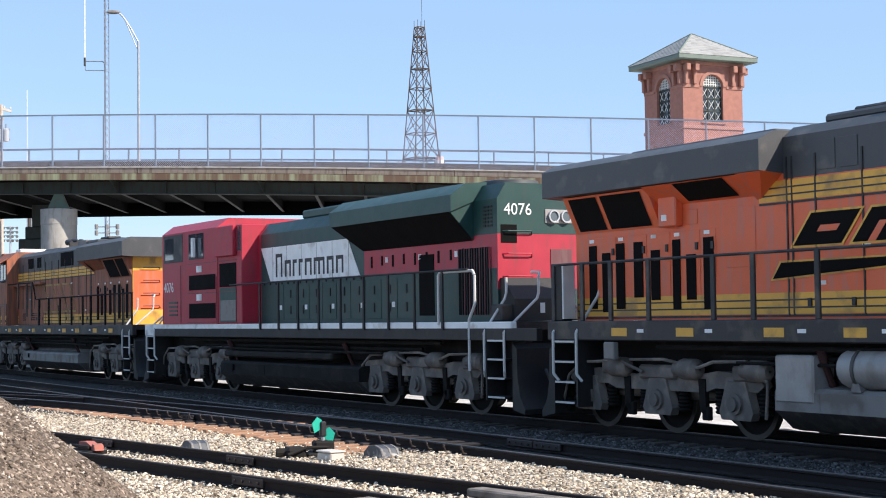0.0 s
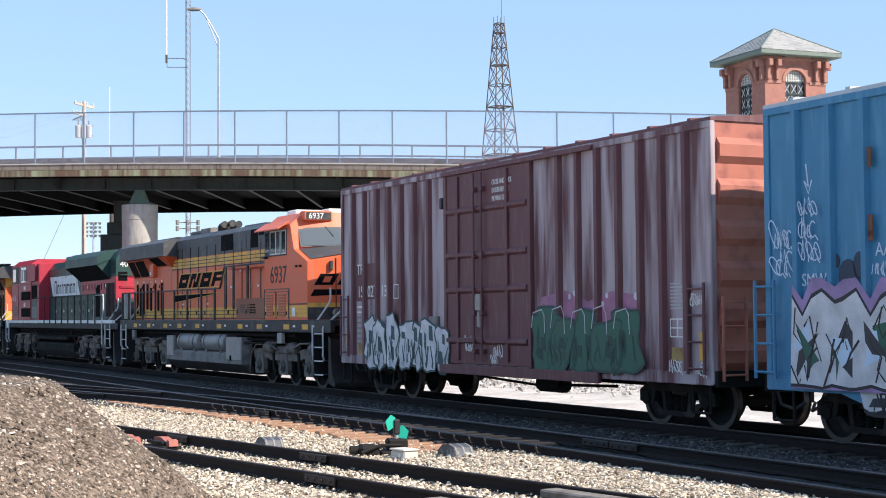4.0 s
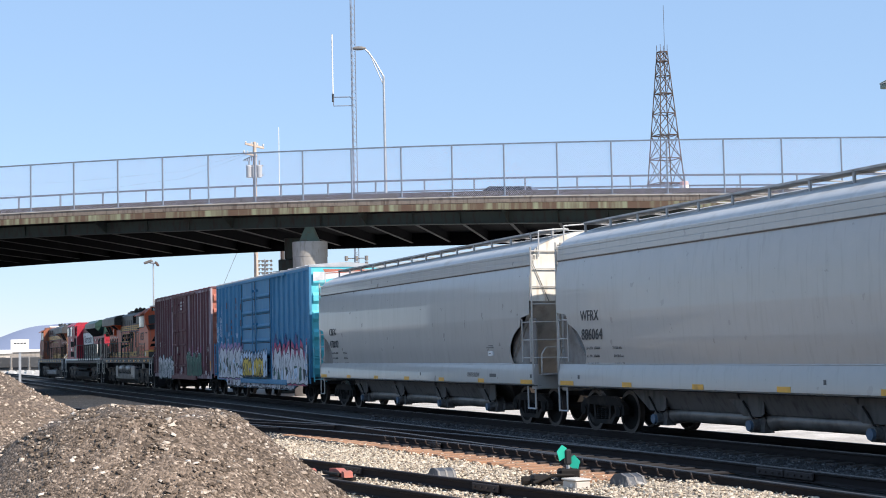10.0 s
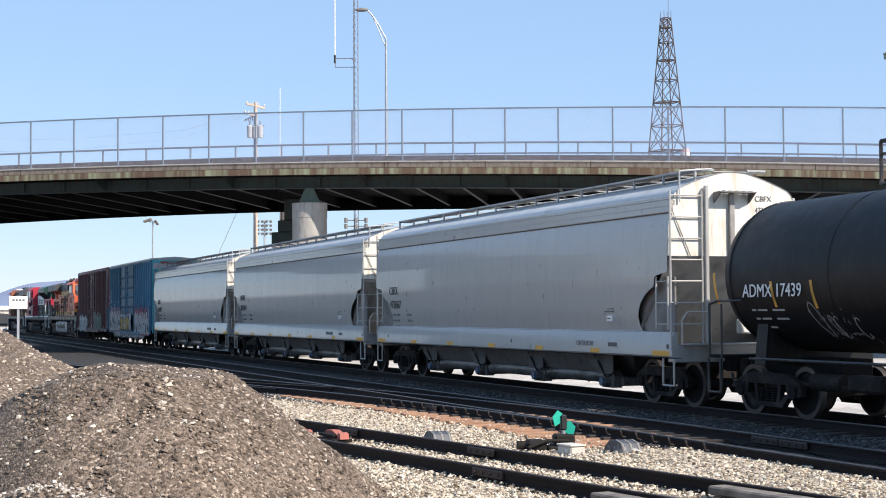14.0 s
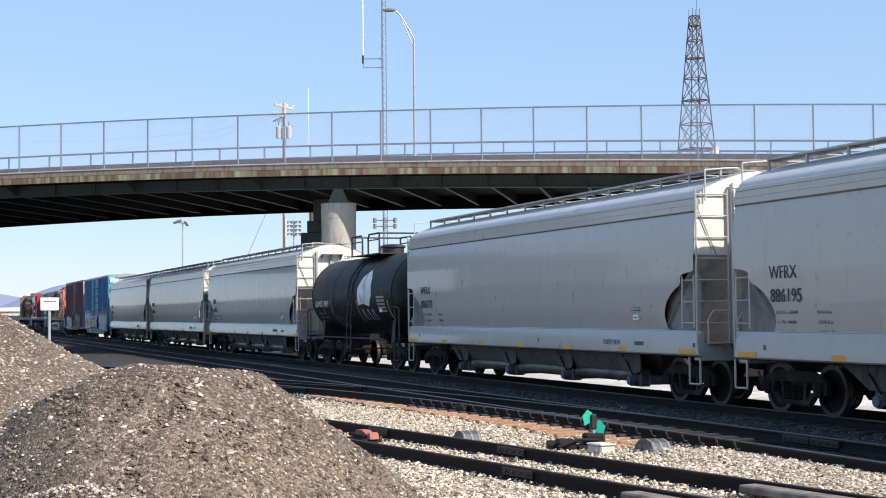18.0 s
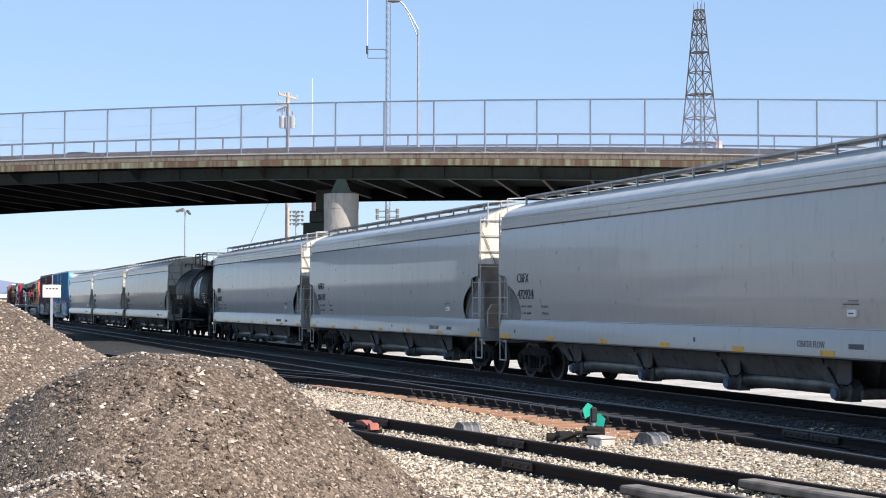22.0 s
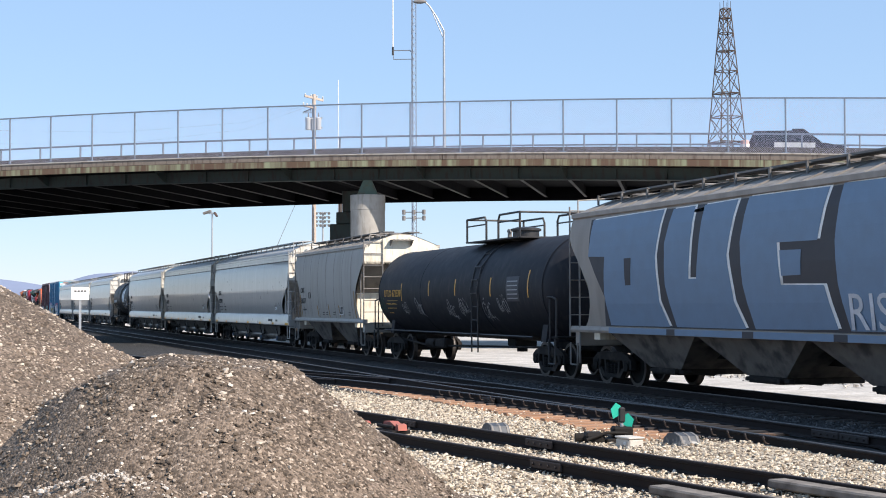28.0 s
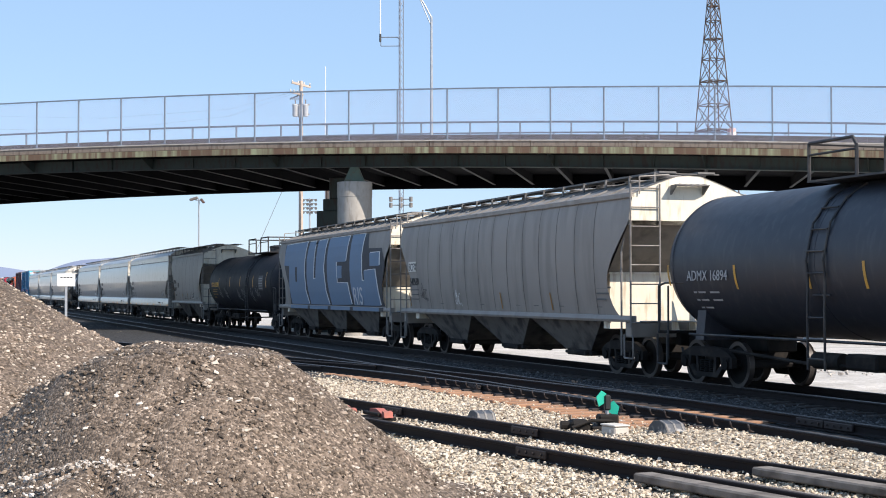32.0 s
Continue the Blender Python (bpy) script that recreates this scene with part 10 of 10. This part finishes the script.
def tank_paint(t, r, zc, which):
    zs = steps(zc - r + 0.1, zc + r - 0.02, 30)

    def shell(z):
        return math.sqrt(max(0.01, r * r - (z - zc) ** 2))
    if which == "leaf":
        hug(t, [(-1.15, 2.25), (-1.2, 2.85), (-1.6, 3.25), (-2.3, 3.5), (-2.75, 3.2), (-2.92, 2.6), (-2.5, 2.2), (-1.8, 2.3)], shell, 0.012, WHITE, "leaf_emblem", "white leaf-shaped emblem", zs)
        hug(t, [(-1.5, 2.35), (-2.05, 2.45), (-2.35, 2.8), (-2.3, 2.95), (-1.85, 2.6)], shell, 0.018, GRAF_LIGHT, "leaf_vein", "", zs)
        for k in range(3):
            x = -1.3 - 0.6 * k
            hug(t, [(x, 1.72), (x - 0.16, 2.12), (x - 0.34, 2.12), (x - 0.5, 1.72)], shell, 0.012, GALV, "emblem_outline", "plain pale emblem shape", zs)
            hug(t, [(x - 0.12, 1.72), (x - 0.22, 2.02), (x - 0.28, 2.02), (x - 0.38, 1.72)], shell, 0.018, TANK_BLACK, "emblem_gap", "", zs)
        for k in range(5):
            hug(t, [(-3.5, 2.0 + 0.12 * k), (-3.5, 2.07 + 0.12 * k), (-4.4, 2.07 + 0.12 * k), (-4.4, 2.0 + 0.12 * k)], shell, 0.014, TAG_GREY, "data_bar", "", zs)
        scribble(t, 2.85, 1.5, 0.5, lambda q: shell(q) + 0.006, TAG_GREY, 2, 9)
        part("placard", Shape().box(-3.6, -3.85, shell(2.1) - 0.02, shell(2.1) + 0.012, 2.0, 2.2), WHITE, t)
    if which == "tags":
        for x, z, s, k in ((5.2, 1.7, 0.4, 1), (3.6, 1.65, 0.45, 2), (0.3, 1.6, 0.45, 3), (-0.9, 1.7, 0.5, 4), (-3.0, 1.6, 0.5, 6), (-4.4, 1.75, 0.5, 7)):
            scribble(t, x, z, s, lambda q: shell(q) + 0.006, TAG_GREY, k)
        scribble(t, 8.0, 1.75, 0.5, lambda q: shell(q) + 0.006, GRAF_GREEN, 33, 4)
        for k in range(3):
            hug(t, [(6.9, 2.1 - 0.13 * k), (6.9, 2.13 - 0.13 * k), (5.6 + 0.2 * k, 2.13 - 0.13 * k), (5.6 + 0.2 * k, 2.1 - 0.13 * k)], shell, 0.012, FADED_YELLOW, "data_bar", "", zs)
        g = [(-5.2, 2.05), (-5.2, 2.75), (-6.2, 2.75), (-6.2, 2.05)]
        hug(t, g, shell, 0.01, TANK_NEW, "data_panel", "grey stencilled data panel", zs)
        for k in range(5):
            hug(t, [(-5.3, 2.12 + 0.12 * k), (-5.3, 2.15 + 0.12 * k), (-6.1, 2.15 + 0.12 * k), (-6.1, 2.12 + 0.12 * k)], shell, 0.016, TAG_GREY, "data_bar", "", zs)
    if which == "plain":
        hug(t, [(0.2, 1.95), (0.2, 2.1), (-0.05, 2.1), (-0.05, 1.95)], shell, 0.012, WHITE, "placard", "", zs)


short_hopper_marks(H7)
graffiti_hopper(H8)
tan_hopper_marks(H9)
tank_paint(T1, 1.44, 2.64, "leaf")
tank_paint(T2, 1.5, 2.4, "tags")
tank_paint(T3, 1.49, 2.55, "plain")


# ---- road traffic on the overpass ----
TYRE = mat("black_tyre", (0.02, 0.02, 0.02), 0.9)
TRAFFIC = []


def road_car(kind, paint, label, long, high, lane, path, second=None):
    t = thing(kind, pose(0, 0, 0), label, "pickup" if kind == "pickup_truck" else "car", "cars on the overpass")
    h = long / 2
    part("body", Shape().prism([(-h, 0.35), (-h + 0.05, 0.95), (-h + 0.2, 1.02), (h - 1.1, 1.0), (h - 0.15, 0.85), (h, 0.6), (h, 0.35)], "y", -0.9, 0.9), paint, t)
    if kind == "pickup_truck":
        roof = [(-0.9, 1.0), (-0.8, high - 0.03), (0.55, high), (1.25, 1.02)]
    elif kind == "suv":
        roof = [(-h + 0.08, 1.0), (-h + 0.3, high - 0.05), (0.4, high), (1.2, 1.02)]
    else:
        roof = [(-h + 0.6, 1.0), (-h + 1.3, high), (0.3, high), (1.2, 1.0)]
    cab = part("cabin", Shape().prism(roof, "y", -0.78, 0.78), paint, t)
    inner = [(x * 0.92, 1.04 + (z - 1.0) * 0.8) for x, z in roof]
    for y in (-0.787, 0.787):
        part("side_glass", Shape().prism(inner, "y", y - 0.004, y + 0.004), GLASS, cab, "dark side glass")
    part("windshield", Shape().add([(roof[2][0] + 0.03, -0.7, high - 0.04), (roof[2][0] + 0.03, 0.7, high - 0.04), (roof[3][0] + 0.02, 0.74, 1.05), (roof[3][0] + 0.02, -0.74, 1.05)], [(0, 1, 2, 3)]), GLASS, cab, "dark windshield")
    for x in (-h + 0.85, h - 0.9):
        for y in (-0.82, 0.82):
            w = part("wheel", Shape().lathe([(y - 0.11, 0.2), (y - 0.11, 0.33), (y + 0.11, 0.33), (y + 0.11, 0.2)], "y", (x, 0, 0.33), 18), TYRE, t)
            part("hub", Shape().cyl((x, y - 0.1, 0.33), (x, y + 0.1, 0.33), 0.2, 12), GALV, w)
    for y in (-0.65, 0.65):
        part("headlight", Shape().box(h - 0.06, h + 0.01, y - 0.2, y + 0.2, 0.62, 0.78, 0.02), WHITE, t)
        part("tail_light", Shape().box(-h - 0.01, -h + 0.05, y - 0.18, y + 0.18, 0.75, 0.95, 0.02), RED, t)
    if second:
        part("door_panel", Shape().box(-1.1, 0.9, -0.908, -0.9, 0.6, 1.0), second, t, "white door panel")
        part("roof_rack", Shape().box(-0.3, 0.3, -0.6, 0.6, high, high + 0.1, 0.02), BLACK, t)
    TRAFFIC.append((t, lane, path))
    return t


GREY_CAR = mat("dark_grey_car_paint", (0.04, 0.04, 0.045), 0.3, coat=0.6, bump=0)
SILVER_CAR = mat("silver_car_paint", (0.5, 0.5, 0.5), 0.35, 0.4, coat=0.6, bump=0)
road_car("suv", GREY_CAR, "dark suv driving along the overpass", 4.6, 1.5, 9.0, (37.0, 9.0, -10.5, 86.0, -31.0))
road_car("sedan", GREY_CAR, "dark sedan driving along the overpass", 4.5, 1.45, 9.0, (25.6, 19.5, -10.2, 80.0, -25.0))
road_car("pickup_truck", SILVER_CAR, "silver pickup truck driving along the overpass", 5.6, 1.72, 9.0, (30.1, 23.5, -13.6, 73.0, -18.5))
road_car("suv", GREY_CAR, "black and white suv driving along the overpass", 4.9, 1.62, 4.6, (39.0, 28.0, 12.0, -28.0, 80.0), WHITE)


# ---- behind the train ----
def parked_car(p, turn, label, paint):
    t = road_car("suv", paint, label, 4.7, 1.7, 0, None)
    TRAFFIC.pop()
    tagged(t, group="parked cars")
    t.matrix_basis = Matrix.Translation(p) @ Matrix.Rotation(radians(turn), 4, "Z")


parked_car(plan(28.5, 23.6), HEAD + 20, "dark parked suv in the yard behind the train", GREY_CAR)
rubble_rng = np.random.default_rng(3)
k = 1500
px, py = rubble_rng.normal(0, 5.0, k), rubble_rng.normal(0, 1.3, k)
scatter("rubble", "low heap of pale rubble behind the train", island_stones("pale_rubble", ((0.0, (0.3, 0.28, 0.26)), (1.0, (0.68, 0.65, 0.6)))), on_plan(-4 + px, 25.5 + py, np.maximum(0, 0.25 - 0.12 * np.abs(py)) * rubble_rng.random(k)), 0.03, 0.13)


def far_shed(az, dist, wide, high, label, paint, roof):
    t = thing("yard_building", Matrix.Translation(at_bearing(az, dist)) @ Matrix.Rotation(radians(-az), 4, "Z"), label, "building", "distant yard buildings")
    part("wall", Shape().box(-wide / 2, wide / 2, 0, 10, -0.1, high), paint, t)
    part("roof", Shape().box(-wide / 2 - 0.4, wide / 2 + 0.4, -0.4, 10.4, high, high + 0.5, 0.05), roof, t)
    for i in range(int(wide / 5)):
        part("bay_door", Shape().box(-wide / 2 + 1.2 + 5 * i, -wide / 2 + 4.2 + 5 * i, -0.06, 0, 0, min(2.8, high - 0.6)), TANK_GREY, t)


far_shed(-15.5, 330, 70, 3.6, "long low tan yard building in the distance", HOP_TAN, WHITE)
far_shed(-19.5, 300, 40, 3.2, "low pale warehouse in the distance", CONCRETE, WHITE)
for i in range(5):
    t = thing("gondola_wagon", Matrix.Translation(at_bearing(-14.7 - 0.62 * i, 235 + 4 * i)) @ Matrix.Rotation(radians(12), 4, "Z"), "dark ribbed gondola wagon standing in the yard", "wagon", "gondola wagons")
    part("tub", Shape().prism([(-1.1, 0.9), (1.1, 0.9), (1.15, 0.5), (-1.15, 0.5)], "y", -0.9, 0.9).box(-1.15, 1.15, -1.2, 1.2, 0.9, 2.4, 0.05), ROOF_GREY, t)
    for x in (-0.7, 0.7):
        part("leg", Shape().box(x - 0.15, x + 0.15, -0.8, 0.8, 0, 0.5), WHITE, t)


def train_s(t):
    """Where the front coupler stands along the line."""
    late = 0.92 * max(0.0, 1 - t / 3.5) ** 1.2
    return 20.283 + late + 8.98056 * t - 0.01330946 * t * t - 7.15555e-5 * t ** 3


def motions():
    times = steps(0, 4, 8) + steps(6, 32, 13)
    back = 0.0
    for car, length in CARS:
        back += length / 2
        walk(car, [(u, Matrix.Translation(plan(train_s(u) - back, LINE_C, RAIL_Z)) @ Matrix.Rotation(radians(HEAD), 4, "Z")) for u in times])
        back += length / 2
    turns = steps(0, 32, 480)
    for wheel, x, r in WHEELSETS:
        walk(wheel, [(u, pose(x, 0, r) @ Matrix.Rotation((train_s(u) - train_s(0)) / r, 4, "Y")) for u in turns])
    for car, lane, (x0, t0, v, first, last) in TRAFFIC:
        lo, hi = min(first, last), max(first, last)
        rows = []
        for u in steps(0, 32, 64):
            x = min(hi, max(lo, x0 + v * (u - t0)))
            slope = math.degrees(math.atan(deck_z(x + 0.5) - deck_z(x - 0.5)))
            rows.append((u, bridge.matrix_basis @ pose(x, lane, deck_z(x) - 0.097, 0, -slope, 0) @ pose(0, 0, 0, 0, 0, 0 if v > 0 else 180)))
        walk(car, rows)


motions()
